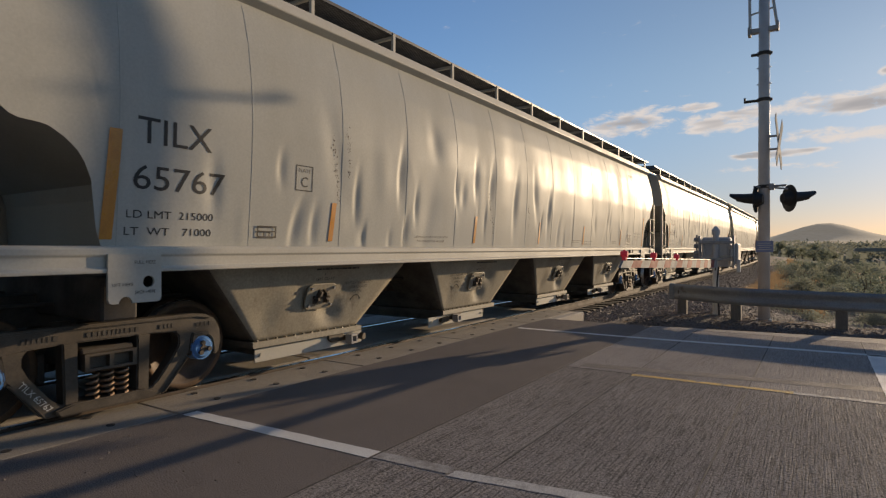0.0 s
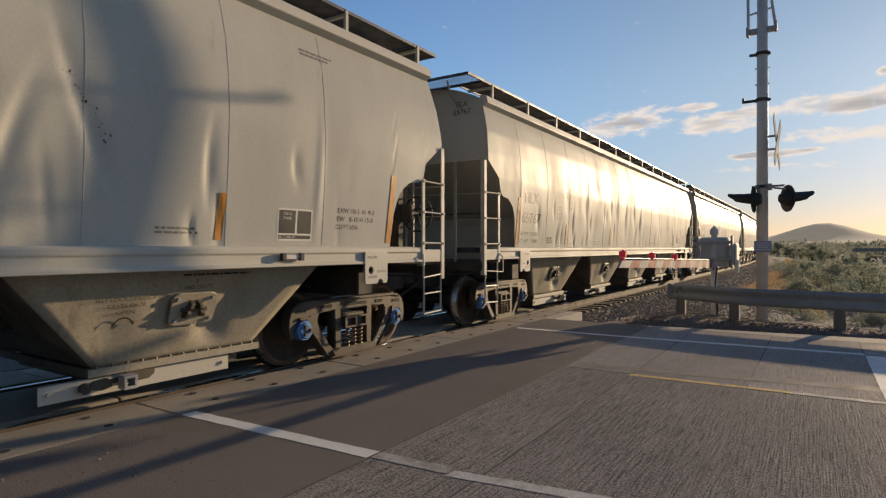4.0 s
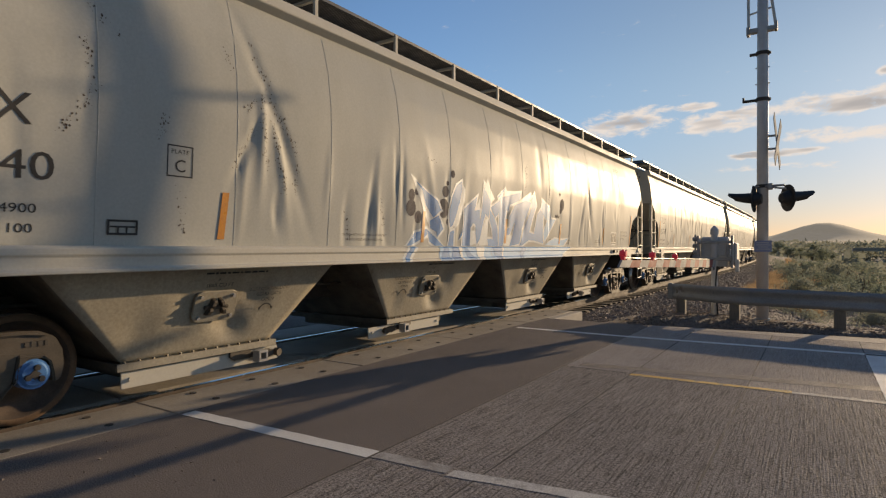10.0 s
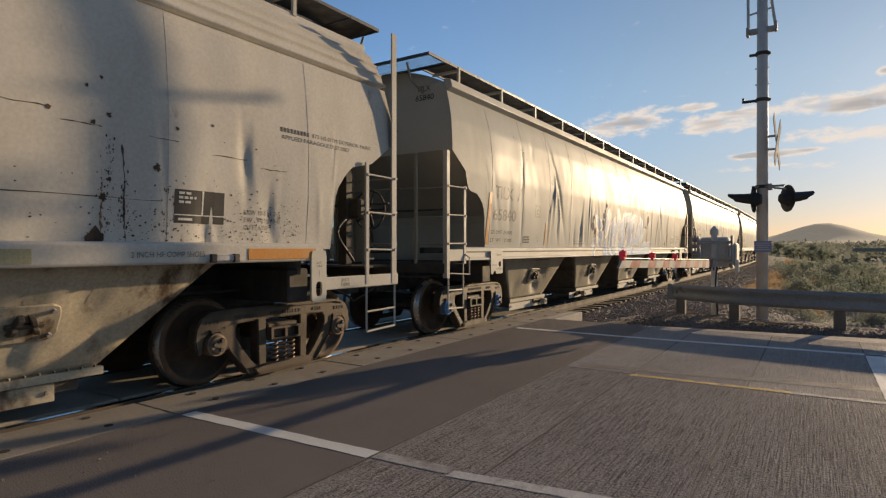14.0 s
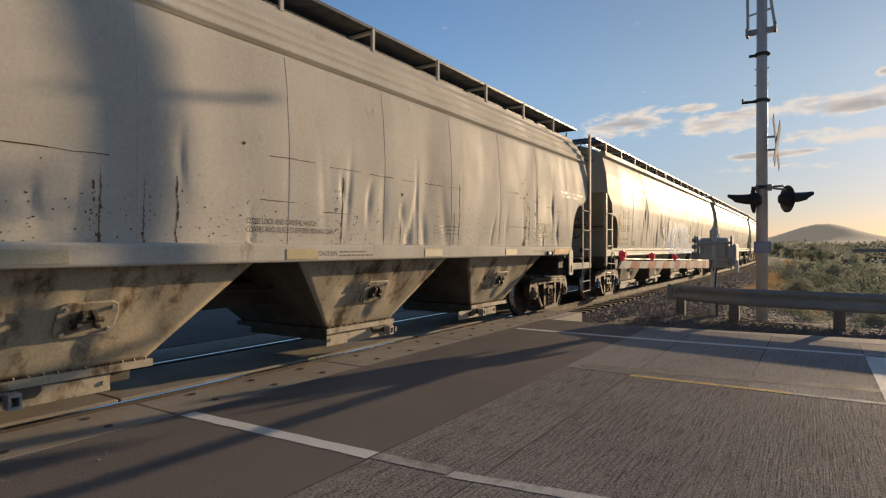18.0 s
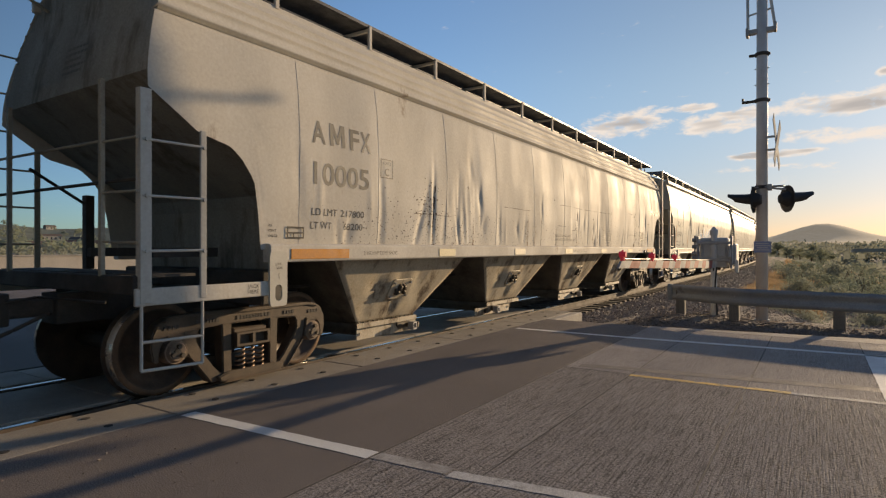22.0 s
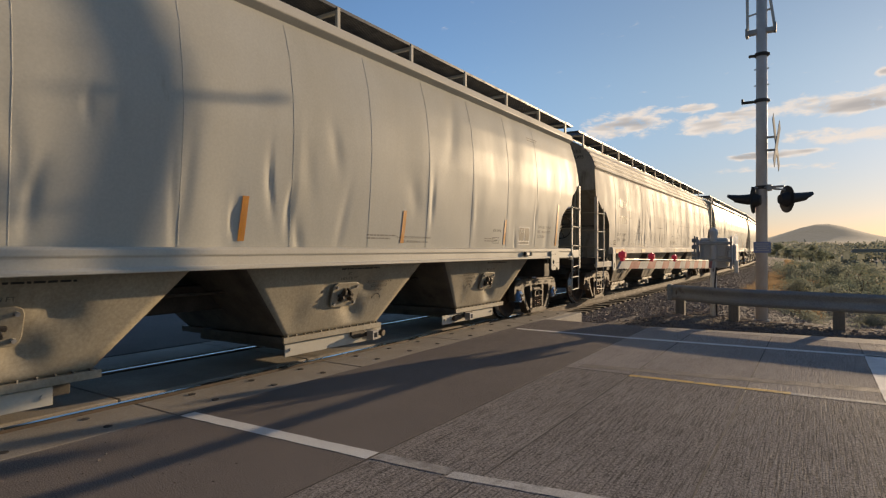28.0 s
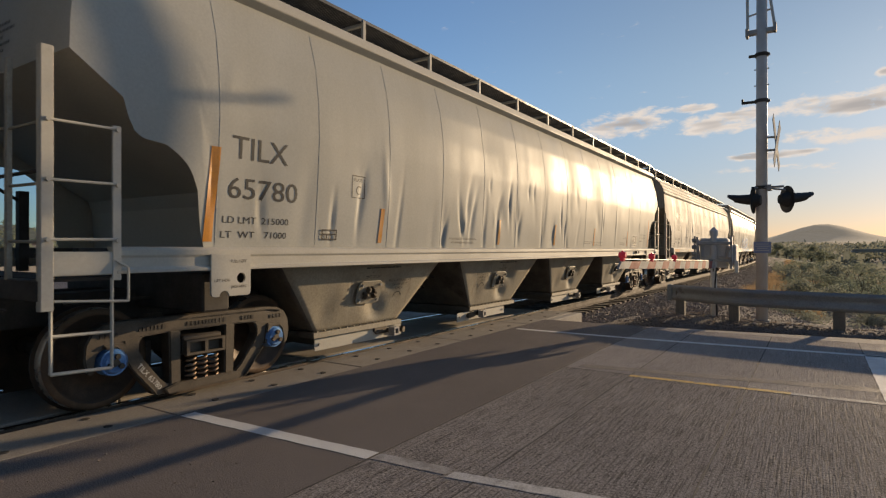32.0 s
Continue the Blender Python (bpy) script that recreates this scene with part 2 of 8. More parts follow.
M["ink"] = surf("black_lettering", (0.035, 0.033, 0.032), (0.05, 0.046, 0.042), 0.5, scale=3, fine=60, bump=0, spec=0.25, fine_amount=0.08)
M["ink_faint"] = surf("worn_lettering", (0.13, 0.115, 0.095), (0.21, 0.19, 0.155), 0.6, scale=3, fine=60, bump=0)
M["ink_white"] = surf("white_stencil", (0.70, 0.68, 0.62), (0.56, 0.54, 0.49), 0.6, scale=3, fine=60, bump=0)
M["amber"] = surf("amber_reflective_tape", (0.66, 0.27, 0.045), (0.54, 0.20, 0.03), 0.35, scale=8, fine=90, bump=0.05)
M["mesh"] = surf("galvanised_grating", (0.10, 0.10, 0.10), (0.055, 0.055, 0.058), 0.5, metal=0.5, scale=6, fine=60, bump=0.1)
M["blue1"] = surf("blue_spray_paint", (0.024, 0.165, 0.40), (0.04, 0.215, 0.47), 0.48, spec=0.35, scale=1.4, fine=40, bump=0.02, stain=(0.08, 0.29, 0.55), stain_scale=1.6, stain_at=0.60)
M["blue2"] = surf("light_blue_spray_paint", (0.16, 0.37, 0.60), (0.24, 0.45, 0.66), 0.5, spec=0.35, scale=1.6, fine=40, bump=0.02)
M["white_spray"] = surf("white_spray_paint", (0.64, 0.66, 0.64), (0.54, 0.56, 0.55), 0.45, scale=2, fine=40, bump=0.02)
M["asphalt"] = surf("asphalt", (0.212, 0.183, 0.166), (0.172, 0.148, 0.134), 0.75, spec=0.08, scale=0.5, fine=110, bump=0.9, stain=(0.215, 0.188, 0.168), stain_scale=0.8, stain_at=0.6, fine_amount=0.9, dist=0.005)
M["concrete"] = tined("tined_concrete", 1.28)
# the far row of slabs: a paler tone with weaker grooves
M["smooth_concrete"] = tined("pale_smooth_concrete", 1.62, 0.5)
M["edge"] = surf("worn_edge_concrete", (0.37, 0.33, 0.30), (0.30, 0.268, 0.242), 0.75, scale=1.1, fine=80, bump=0.6, stain=(0.19, 0.168, 0.15), stain_at=0.6, fine_amount=0.6, spec=0.25)
M["scar"] = surf("removed_line_scar", (0.24, 0.21, 0.19), (0.18, 0.158, 0.142), 0.8, scale=3, fine=80, bump=0.8, stain=(0.235, 0.206, 0.186), stain_scale=5, stain_at=0.52, fine_amount=0.7, spec=0.2)
M["seal"] = surf("dark_joint_sealant", (0.085, 0.075, 0.068), (0.06, 0.053, 0.048), 0.8, scale=6, fine=80, bump=0.2)
M["kerbstone"] = surf("pale_concrete", (0.42, 0.385, 0.34), (0.35, 0.32, 0.285), 0.85, scale=1.4, fine=80, bump=0.4, stain=(0.2, 0.18, 0.155), stain_at=0.6, fine_amount=0.3)
M["panel"] = surf("crossing_panel_concrete", (0.36, 0.315, 0.262), (0.285, 0.248, 0.205), 0.8, scale=1.5, fine=90, bump=0.5, stain=(0.15, 0.125, 0.10), stain_scale=1.2, stain_at=0.60, fine_amount=0.3)
M["line"] = surf("worn_white_road_paint", (0.80, 0.78, 0.74), (0.70, 0.68, 0.64), 0.7, scale=3, fine=130, bump=0.5, stain=(0.3, 0.275, 0.25), stain_scale=9, stain_at=0.62, fine_amount=0.4, dist=0.005)
M["line_worn"] = surf("half_worn_white_road_paint", (0.60, 0.575, 0.545), (0.46, 0.435, 0.41), 0.72, scale=3, fine=130, bump=0.6, stain=(0.27, 0.245, 0.225), stain_scale=7, stain_at=0.54, fine_amount=0.45, dist=0.005)
M["line_faint"] = surf("faded_white_road_paint", (0.46, 0.43, 0.41), (0.38, 0.355, 0.33), 0.75, scale=3, fine=130, bump=0.6, stain=(0.27, 0.245, 0.225), stain_scale=4, stain_at=0.47, fine_amount=0.4, dist=0.005)
M["yellow"] = surf("faded_yellow_road_paint", (0.72, 0.44, 0.09), (0.62, 0.38, 0.10), 0.7, scale=3, fine=130, bump=0.5, stain=(0.25, 0.21, 0.15), stain_scale=8, stain_at=0.50, fine_amount=0.4)
M["rail"] = surf("rusty_rail_web", (0.14, 0.095, 0.065), (0.09, 0.065, 0.045), 0.75, scale=4, fine=60, bump=0.2)
M["railtop"] = surf("polished_rail_head", (0.58, 0.56, 0.54), (0.48, 0.46, 0.44), 0.22, metal=1.0, scale=3, fine=60, bump=0.02)
M["tie"] = surf("weathered_tie", (0.13, 0.10, 0.075), (0.075, 0.058, 0.045), 0.9, scale=4, fine=50, bump=0.5)
M["ballast"] = surf("ballast_gravel", (0.21, 0.172, 0.145), (0.13, 0.107, 0.091), 0.9, scale=3, fine=30, bump=0.9, fine_amount=0.5, dist=0.03)
M["stone"] = surf("ballast_stone", (0.36, 0.292, 0.245), (0.17, 0.138, 0.117), 0.85, scale=9, fine=60, bump=0.4)
M["gravel"] = surf("dark_gravel", (0.28, 0.232, 0.197), (0.12, 0.10, 0.085), 0.85, scale=9, fine=60, bump=0.4)
M["earth"] = surf("dry_earth", (0.29, 0.235, 0.17), (0.20, 0.17, 0.125), 0.95, scale=0.05, fine=6, bump=0.6, stain=(0.19, 0.18, 0.115), stain_scale=0.06, stain_at=0.50, fine_amount=0.4, dist=0.05)
M["galv"] = surf("galvanised_steel", (0.44, 0.43, 0.42), (0.35, 0.34, 0.33), 0.5, metal=0.3, scale=3, fine=40, bump=0.08, stain=(0.17, 0.15, 0.13), stain_at=0.64)
M["guard"] = surf("weathered_guardrail", (0.37, 0.385, 0.38), (0.28, 0.293, 0.293), 0.55, metal=0.35, scale=2, fine=40, bump=0.1, stain=(0.12, 0.10, 0.08), stain_at=0.6)
M["wood"] = surf("weathered_post_wood", (0.25, 0.225, 0.19), (0.18, 0.162, 0.136), 0.9, scale=5, fine=50, bump=0.5, stretch=(4, 4, 0.6))
M["aluminium"] = surf("brushed_aluminium", (0.70, 0.68, 0.665), (0.60, 0.582, 0.57), 0.5, metal=0.05, scale=3, fine=50, bump=0.05)
M["black"] = surf("black_signal_paint", (0.022, 0.022, 0.024), (0.035, 0.033, 0.032), 0.55, scale=4, fine=60, bump=0.05)
M["white_sign"] = surf("white_sign_sheeting", (0.64, 0.64, 0.62), (0.56, 0.56, 0.54), 0.4, scale=3, fine=60, bump=0)
M["crossbuck"] = surf("weathered_crossbuck_paint", (0.42, 0.42, 0.41), (0.35, 0.35, 0.34), 0.9, spec=0.05, scale=3, fine=60, bump=0)
M["arm_white"] = surf("weathered_white_sheeting", (0.37, 0.355, 0.335), (0.30, 0.287, 0.27), 0.7, spec=0.1, scale=5, fine=60, bump=0, stain=(0.36, 0.33, 0.29), stain_scale=6, stain_at=0.62)
M["red_sign"] = surf("red_sheeting", (0.34, 0.085, 0.07), (0.28, 0.075, 0.062), 0.7, spec=0.1, scale=3, fine=60, bump=0)
M["blue_sign"] = surf("blue_sign_sheeting", (0.22, 0.28, 0.46), (0.26, 0.31, 0.48), 0.45, scale=3, fine=60, bump=0)
M["redlens"] = glow("lit_red_lens", (0.52, 0.035, 0.06), 0.22)
M["reddim"] = surf("red_lens", (0.35, 0.03, 0.025), (0.25, 0.02, 0.02), 0.2, bump=0)
M["sage"] = surf("sagebrush_leaf", (0.33, 0.375, 0.295), (0.21, 0.245, 0.19), 0.95, spec=0.04, scale=1.5, fine=20, bump=0)
M["sage2"] = surf("grey_green_leaf", (0.39, 0.41, 0.33), (0.25, 0.265, 0.21), 0.95, spec=0.04, scale=1.5, fine=20, bump=0)
M["straw"] = surf("dry_grass", (0.50, 0.36, 0.225), (0.34, 0.24, 0.15), 0.9, spec=0.06, scale=1.5, fine=20, bump=0)
M["twig"] = surf("grey_twig", (0.16, 0.125, 0.09), (0.1, 0.08, 0.06), 0.9, scale=5, fine=30, bump=0.2)
# green paled for far plants: distance haze put into the base colour
M["far_green"] = surf("hazy_green", (0.38, 0.39, 0.31), (0.30, 0.31, 0.245), 0.95, spec=0.03, scale=0.05, fine=2, bump=0)
M["leaf"] = surf("tree_leaf", (0.36, 0.39, 0.29), (0.28, 0.305, 0.225), 0.9, spec=0.04, scale=0.8, fine=20, bump=0)
M["hill"] = surf("hill_scrub", (0.24, 0.225, 0.20), (0.18, 0.172, 0.155), 0.95, scale=0.004, fine=0.05, bump=0, stain=(0.13, 0.13, 0.11), stain_scale=0.012, stain_at=0.56)
M["slope"] = surf("hillside_scrub", (0.17, 0.18, 0.12), (0.10, 0.115, 0.07), 0.95, scale=0.03, fine=0.4, bump=0, stain=(0.26, 0.23, 0.17), stain_scale=0.025, stain_at=0.58)
M["ink_worn"] = surf("half_worn_lettering", (0.06, 0.053, 0.045), (0.10, 0.088, 0.073), 0.6, scale=3, fine=60, bump=0)
M["wall"] = surf("pale_house_wall", (0.48, 0.43, 0.37), (0.40, 0.36, 0.31), 0.8, scale=0.5, fine=10, bump=0)
M["roof"] = surf("brown_roof", (0.17, 0.11, 0.08), (0.12, 0.085, 0.065), 0.85, scale=0.7, fine=8, bump=0)
M["glass"] = surf("dark_window_glass", (0.04, 0.05, 0.06), (0.03, 0.04, 0.05), 0.12, scale=1, fine=10, bump=0)
M["bridge"] = surf("bridge_concrete", (0.50, 0.43, 0.36), (0.42, 0.36, 0.30), 0.85, scale=0.2, fine=4, bump=0)


def leafy(m, amount=0.45):
    """Thin leaves let part of the light through."""
    n, l = m.node_tree.nodes, m.node_tree.links
    b = n["Principled BSDF"]
    t = n.new("ShaderNodeBsdfTranslucent")
    l.new(b.inputs["Base Color"].links[0].from_socket, t.inputs["Color"])
    x = n.new("ShaderNodeMixShader")
    x.inputs[0].default_value = amount
    l.new(b.outputs[0], x.inputs[1])
    l.new(t.outputs[0], x.inputs[2])
    l.new(x.outputs[0], n["Material Output"].inputs["Surface"])


for k in ("sage", "sage2", "straw", "leaf", "far_green"):
    leafy(M[k], 0.5)
# the far hill gets a faint glow that stands in for distance haze
hb = M["hill"].node_tree.nodes["Principled BSDF"]
hb.inputs["Emission Color"].default_value, hb.inputs["Emission Strength"].default_value = (0.30, 0.282, 0.235, 1), 0.50

# ---- building blocks ----
def part(name, bm, material, parent=None, label="", smooth=False):
    """Links a bmesh, or mesh data, as one object under a thing or a part."""
    if isinstance(bm, bmesh.types.BMesh):
        data = bpy.data.meshes.new(name)
        if smooth:
            for f in bm.faces:
                f.smooth = True
        bm.to_mesh(data)
        bm.free()
        mats = material if isinstance(material, (list, tuple)) else [material]
        for m in mats:
            data.materials.append(m)
    else:
        data = bm
    ob = new(name, data)
    if parent:
        ob.parent = parent
    if label:
        tagged(ob, label)
    return ob


def quad(bm, pts, mi=0):
    f = bm.faces.new([bm.verts.new(p) for p in pts])
    f.material_index = mi
    return f


def box(bm, x0, x1, y0, y1, z0, z1, bev=0.0, mi=0):
    v = [bm.verts.new((x, y, z)) for x in (x0, x1) for y in (y0, y1) for z in (z0, z1)]
    fs = [bm.faces.new([v[i] for i in q]) for q in ((0, 1, 3, 2), (4, 6, 7, 5), (0, 4, 5, 1), (2, 3, 7, 6), (0, 2, 6, 4), (1, 5, 7, 3))]
    for f in fs:
        f.material_index = mi
    if bev:
        es = list({e for f in fs for e in f.edges})
        bmesh.ops.bevel(bm, geom=es, offset=bev, segments=1, affect="EDGES")


def rod(bm, a, b, r, seg=8, r2=None, caps=True, mi=0):
    a, b = Vector(a), Vector(b)
    d = (b - a).normalized()
    u = d.orthogonal().normalized()
    w = d.cross(u)
    r2 = r if r2 is None else r2
    A, B = [], []
    for i in range(seg):
        t = 2 * math.pi * i / seg
        o = u * math.cos(t) + w * math.sin(t)
        A.append(bm.verts.new(a + o * r))
        B.append(bm.verts.new(b + o * r2))
    for i in range(seg):
        j = (i + 1) % seg
        bm.faces.new((A[i], A[j], B[j], B[i])).material_index = mi
    if caps:
        bm.faces.new(A[::-1]).material_index = mi
        bm.faces.new(B).material_index = mi


def pipe(bm, pts, r, seg=6):
    for a, b in zip(pts, pts[1:]):
        rod(bm, a, b, r, seg)


def tube(bm, pts, r, seg=8):
    """A bent hose or cable in one skin."""
    rings = []
    for i, p in enumerate(pts):
        p = Vector(p)
        d = (Vector(pts[min(i + 1, len(pts) - 1)]) - Vector(pts[max(i - 1, 0)])).normalized()
        u = d.orthogonal().normalized() if not rings else (side - d * side.dot(d)).normalized()
        side = u
        w = d.cross(u)
        rings.append([bm.verts.new(p + (u * math.cos(2 * math.pi * k / seg) + w * math.sin(2 * math.pi * k / seg)) * r) for k in range(seg)])
    for A, B in zip(rings, rings[1:]):
        for k in range(seg):
            bm.faces.new((A[k], A[(k + 1) % seg], B[(k + 1) % seg], B[k]))
    bm.faces.new(rings[0][::-1])
    bm.faces.new(rings[-1])
    return bm


def prism(bm, poly, put, a, b, mi=0):
    """A polygon (u, v) swept from a to b; put(u, v, w) gives the place."""
    A = [bm.verts.new(put(u, v, a)) for u, v in poly]
    B = [bm.verts.new(put(u, v, b)) for u, v in poly]
    n = len(poly)
    for i in range(n):
        j = (i + 1) % n
        bm.faces.new((A[i], A[j], B[j], B[i])).material_index = mi
    bm.faces.new(A[::-1]).material_index = mi
    bm.faces.new(B).material_index = mi


def finish(bm, bev=0.0, seg=1):
    bmesh.ops.recalc_face_normals(bm, faces=bm.faces[:])
    if bev:
        es = [e for e in bm.edges if len(e.link_faces) == 2 and e.calc_face_angle(0) > 0.6]
        bmesh.ops.bevel(bm, geom=es, offset=bev, segments=seg, affect="EDGES")
    return bm


def empty(name, m, label, category, group=""):
    ob = new(name)
    ob.matrix_basis = m
    return tagged(ob, label, category, group)


def BM():
    return bmesh.new()


rng = random.Random(7)

# ---- ground, road, track ----
TX = -6.25                      # middle of the track
CURVE_FROM, CURVE_R = 48.0, 700.0


def track(s, off=0.0):
    """Place and heading on the track, s metres along it; it bends to the left far ahead."""
    if s <= CURVE_FROM:
        return TX + off, s, 0.0
    a = (s - CURVE_FROM) / CURVE_R
    return TX - CURVE_R * (1 - math.cos(a)) + off * math.cos(a), CURVE_FROM + CURVE_R * math.sin(a) + off * math.sin(a), a


def track_x(y):
    return TX if y < CURVE_FROM else TX - CURVE_R * (1 - math.cos(math.asin(min(0.99, (y - CURVE_FROM) / CURVE_R))))


def smooth(a, b, x):
    t = max(0.0, min(1.0, (x - a) / (b - a)))
    return t * t * (3 - 2 * t)


def ground_z(x, y):
    d = x - track_x(max(-CURVE_R * 0.9, min(y, 600.0)))
    z = -0.22
    beyond = smooth(12.3, 15.0, y)
    bank = smooth(4.0, 7.0, d) * beyond
    z -= bank * 0.5
    z -= smooth(7.5, 22.0, d) * smooth(16, 24, y) * 3.3
    z += 0.25 * noise.noise((x * 0.16, y * 0.16, 3.0)) * smooth(4.5, 8.0, abs(d)) * beyond
    z += 1.3 * noise.noise((x * 0.02, y * 0.02, 1.0)) * smooth(20, 60, abs(d)) * smooth(18, 50, abs(y) + abs(d) * 0.5)
    z += 0.25 * smooth(2.4, 3.6, d) * smooth(11.2, 12.2, y) * smooth(15.5, 13.2, y) * (1.0 + 0.25 * noise.noise((x * 0.9, y * 0.9, 5.0)))
    far = math.hypot(x, y)
    z += smooth(250, 2200, far) * 26.0
    z -= smooth(8, 40, -d) * 0.6
    return z


bm = BM()
nx = [-2600, -1500, -800, -450, -300, -200, -140, -100, -75, -55, -42, -32, -25, -20, -16, -13] + [-11.5 + 0.75 * i for i in range(36)] + [16.5, 19, 22, 26, 31, 38, 48, 62, 85, 120, 180, 280, 450, 800, 1500, 2600]
ny = [-1500, -600, -250, -120, -60, -35, -22, -15, -10, -6, -3, 0, 3, 6, 9, 11.1, 11.4, 11.7, 12, 12.3] + [12.6 + 0.8 * i for i in range(44)] + [48.5, 51, 54, 58, 63, 69, 76, 85, 96, 110, 130, 155, 190, 240, 310, 420, 600, 850, 1200, 1700, 2400, 3300]
g = [[bm.verts.new((x, y, ground_z(x, y))) for x in nx] for y in ny]
for j in range(len(ny) - 1):
    for i in range(len(nx) - 1):
        f = bm.faces.new((g[j][i], g[j][i + 1], g[j + 1][i + 1], g[j + 1][i]))
        near_lot = -12 < nx[i] < 6 - 0.1 * ny[j] and 9 <= ny[j] < 24 + 2 * noise.noise((nx[i], 0, 0))
        f.material_index = 1 if near_lot or (12 < ny[j] < 130 and -4 < nx[i] - track_x(ny[j]) < 3.2) else 0
tagged(part("ground", bm, [M["earth"], M["ballast"]], smooth=True), "dry brown earth with scrub, falling away beside the railway", "ground", kind="structure")

# asphalt apron between the crossing panels and the concrete road
bm = BM()
box(bm, -4.67, -2.6, -14, 11.05, -0.25, 0.0)
box(bm, -30, -8.0, -14, 12.25, -0.25, 0.0)
asphalt = tagged(part("road", bm, M["asphalt"]), "dark grey asphalt apron beside the rails of the crossing", "road", kind="structure")
# concrete slabs with joints and tined grooves along their length
road = tagged(new("pavement"), "grey tined concrete road with joints and worn paint", "road", kind="structure")
xj = [-2.59, -1.78, -0.60, 0.56, 1.74, 2.96, 6.8, 11.5, 16.2, 20.9, 26.0, 34.0]
yj = [-14.0, -9.0, -4.2, 6.72, 10.9]
for a, b in zip(xj, xj[1:]):
    for c, d in zip(yj, yj[1:]):
        bm = BM()
        box(bm, a + 0.002, b - 0.002, c + 0.003, d - 0.003, -0.25, rng.uniform(-0.0015, 0.0))
        if a < 6 and 0 < d < 8:
            lo = max(c + 0.012, 0.25)
            for i in range(int((min(b, 6.0) - a - 0.02) / 0.017)):
                x, y = a + 0.016 + i * 0.017, lo + rng.random() * 0.3
                while y < d - 0.05:
                    y1 = min(d - 0.012, y + rng.uniform(0.08, 0.55))
                    w, h, u = rng.uniform(0.0018, 0.0034), 0.0002 + 0.00035 * rng.random() ** 2, x + rng.uniform(-0.003, 0.003)
                    v = [bm.verts.new(p) for p in ((u - w, y, 0.0003), (u, y + 0.004, h), (u + w, y, 0.0003), (u - w, y1, 0.0003), (u, y1 - 0.004, h), (u + w, y1, 0.0003))]
                    for q in ((0, 1, 4, 3), (1, 2, 5, 4), (0, 2, 1), (3, 4, 5)):
                        bm.faces.new([v[k] for k in q])
                    y = y1 + rng.uniform(0.01, 0.16)
        part("slab", bm, M["smooth_concrete"] if c > 6 else M["concrete"], road)
# dark sealant in the joints
for x in xj[:6]:
    bm = BM()
    box(bm, x - 0.006, x + 0.006, 0.3, 10.9, -0.01, 0.0009)
    part("joint_seal", bm, M["seal"], road, "dark joint sealant")
for y in yj[3:4]:
    for x0, x1 in zip(xj[:6], xj[1:7]):
        bm = BM()
        box(bm, x0 + 0.006, x1 - 0.006, y - 0.005, y + 0.005, -0.01, 0.0008)
        part("joint_seal", bm, M["seal"], road)
bm = BM()
prism(bm, [(-2.59, 10.90), (34.0, 10.90), (34.0, 15.2), (2.0, 11.60), (-2.55, 11.08), (-2.59, 11.05)], lambda u, v, t: Vector((u, v, t)), -0.25, 0.001)
finish(bm)
tagged(part("kerb", bm, M["edge"]), "pale worn concrete strip along the edge of the road", "kerb", kind="structure")

paint = tagged(new("road_marking"), "worn white and yellow lines painted across the crossing", "marking", kind="structure")


def stripe(x0, x1, y0, y1, m, n=14, gap=0.0, z=0.0026, slant=0.0):
    """A painted line with ragged edges."""
    bm = BM()
    alongx = (x1 - x0) > (y1 - y0)
    L = (x1 - x0) if alongx else (y1 - y0)
    n = max(6, int(L / 0.11))
    lo, hi = [], []
    for i in range(n + 1):
        t = i / n
        e = [rng.uniform(-0.004, 0.004) for _ in range(2)]
        if alongx:
            x, s = x0 + L * t, slant * t
            lo.append(bm.verts.new((x, y0 + s + e[0], z)))
            hi.append(bm.verts.new((x, y1 + s + e[1], z)))
        else:
            lo.append(bm.verts.new((x0 + e[0], y0 + L * t, z)))
            hi.append(bm.verts.new((x1 + e[1], y0 + L * t, z)))
    for i in range(n):
        if rng.random() >= gap:
            bm.faces.new((lo[i], lo[i + 1], hi[i + 1], hi[i]) if alongx else (lo[i], hi[i], hi[i + 1], lo[i + 1]))
    part("line", bm, m, paint)


stripe(-4.62, -2.6, 2.93, 3.07, M["line"], slant=0.10)
stripe(-2.58, -1.99, 3.05, 3.17, M["line_faint"], slant=0.04)
stripe(-1.97, 2.0, 3.06, 3.17, M["line_worn"], slant=0.62)
stripe(-4.55, -2.6, 9.41, 9.54, M["line"])
stripe(-2.6, 12.0, 9.40, 9.55, M["line"], slant=0.9)
stripe(-2.45, 3.0, 6.80, 7.02, M["scar"], gap=0.05, z=0.0012, slant=0.80)
stripe(-1.78, -0.2, 6.62, 6.72, M["yellow"], gap=0.0, slant=0.05)
stripe(-0.2, 9.0, 6.66, 6.76, M["line_faint"], slant=0.3)
stripe(0.56, 1.12, 6.85, 9.70, M["line"])

# concrete crossing panels, with lifting holes
bm = BM()
box(bm, -4.665, -4.47, 11.06, 12.72, -0.3, -0.004, 0.015)
tagged(part("panel_end", bm, M["kerbstone"]), "pale concrete end block of the crossing panels", "crossing", kind="structure")
panels = tagged(new("crossing_floor"), "stained concrete panels set between and beside the rails", "crossing", kind="structure")
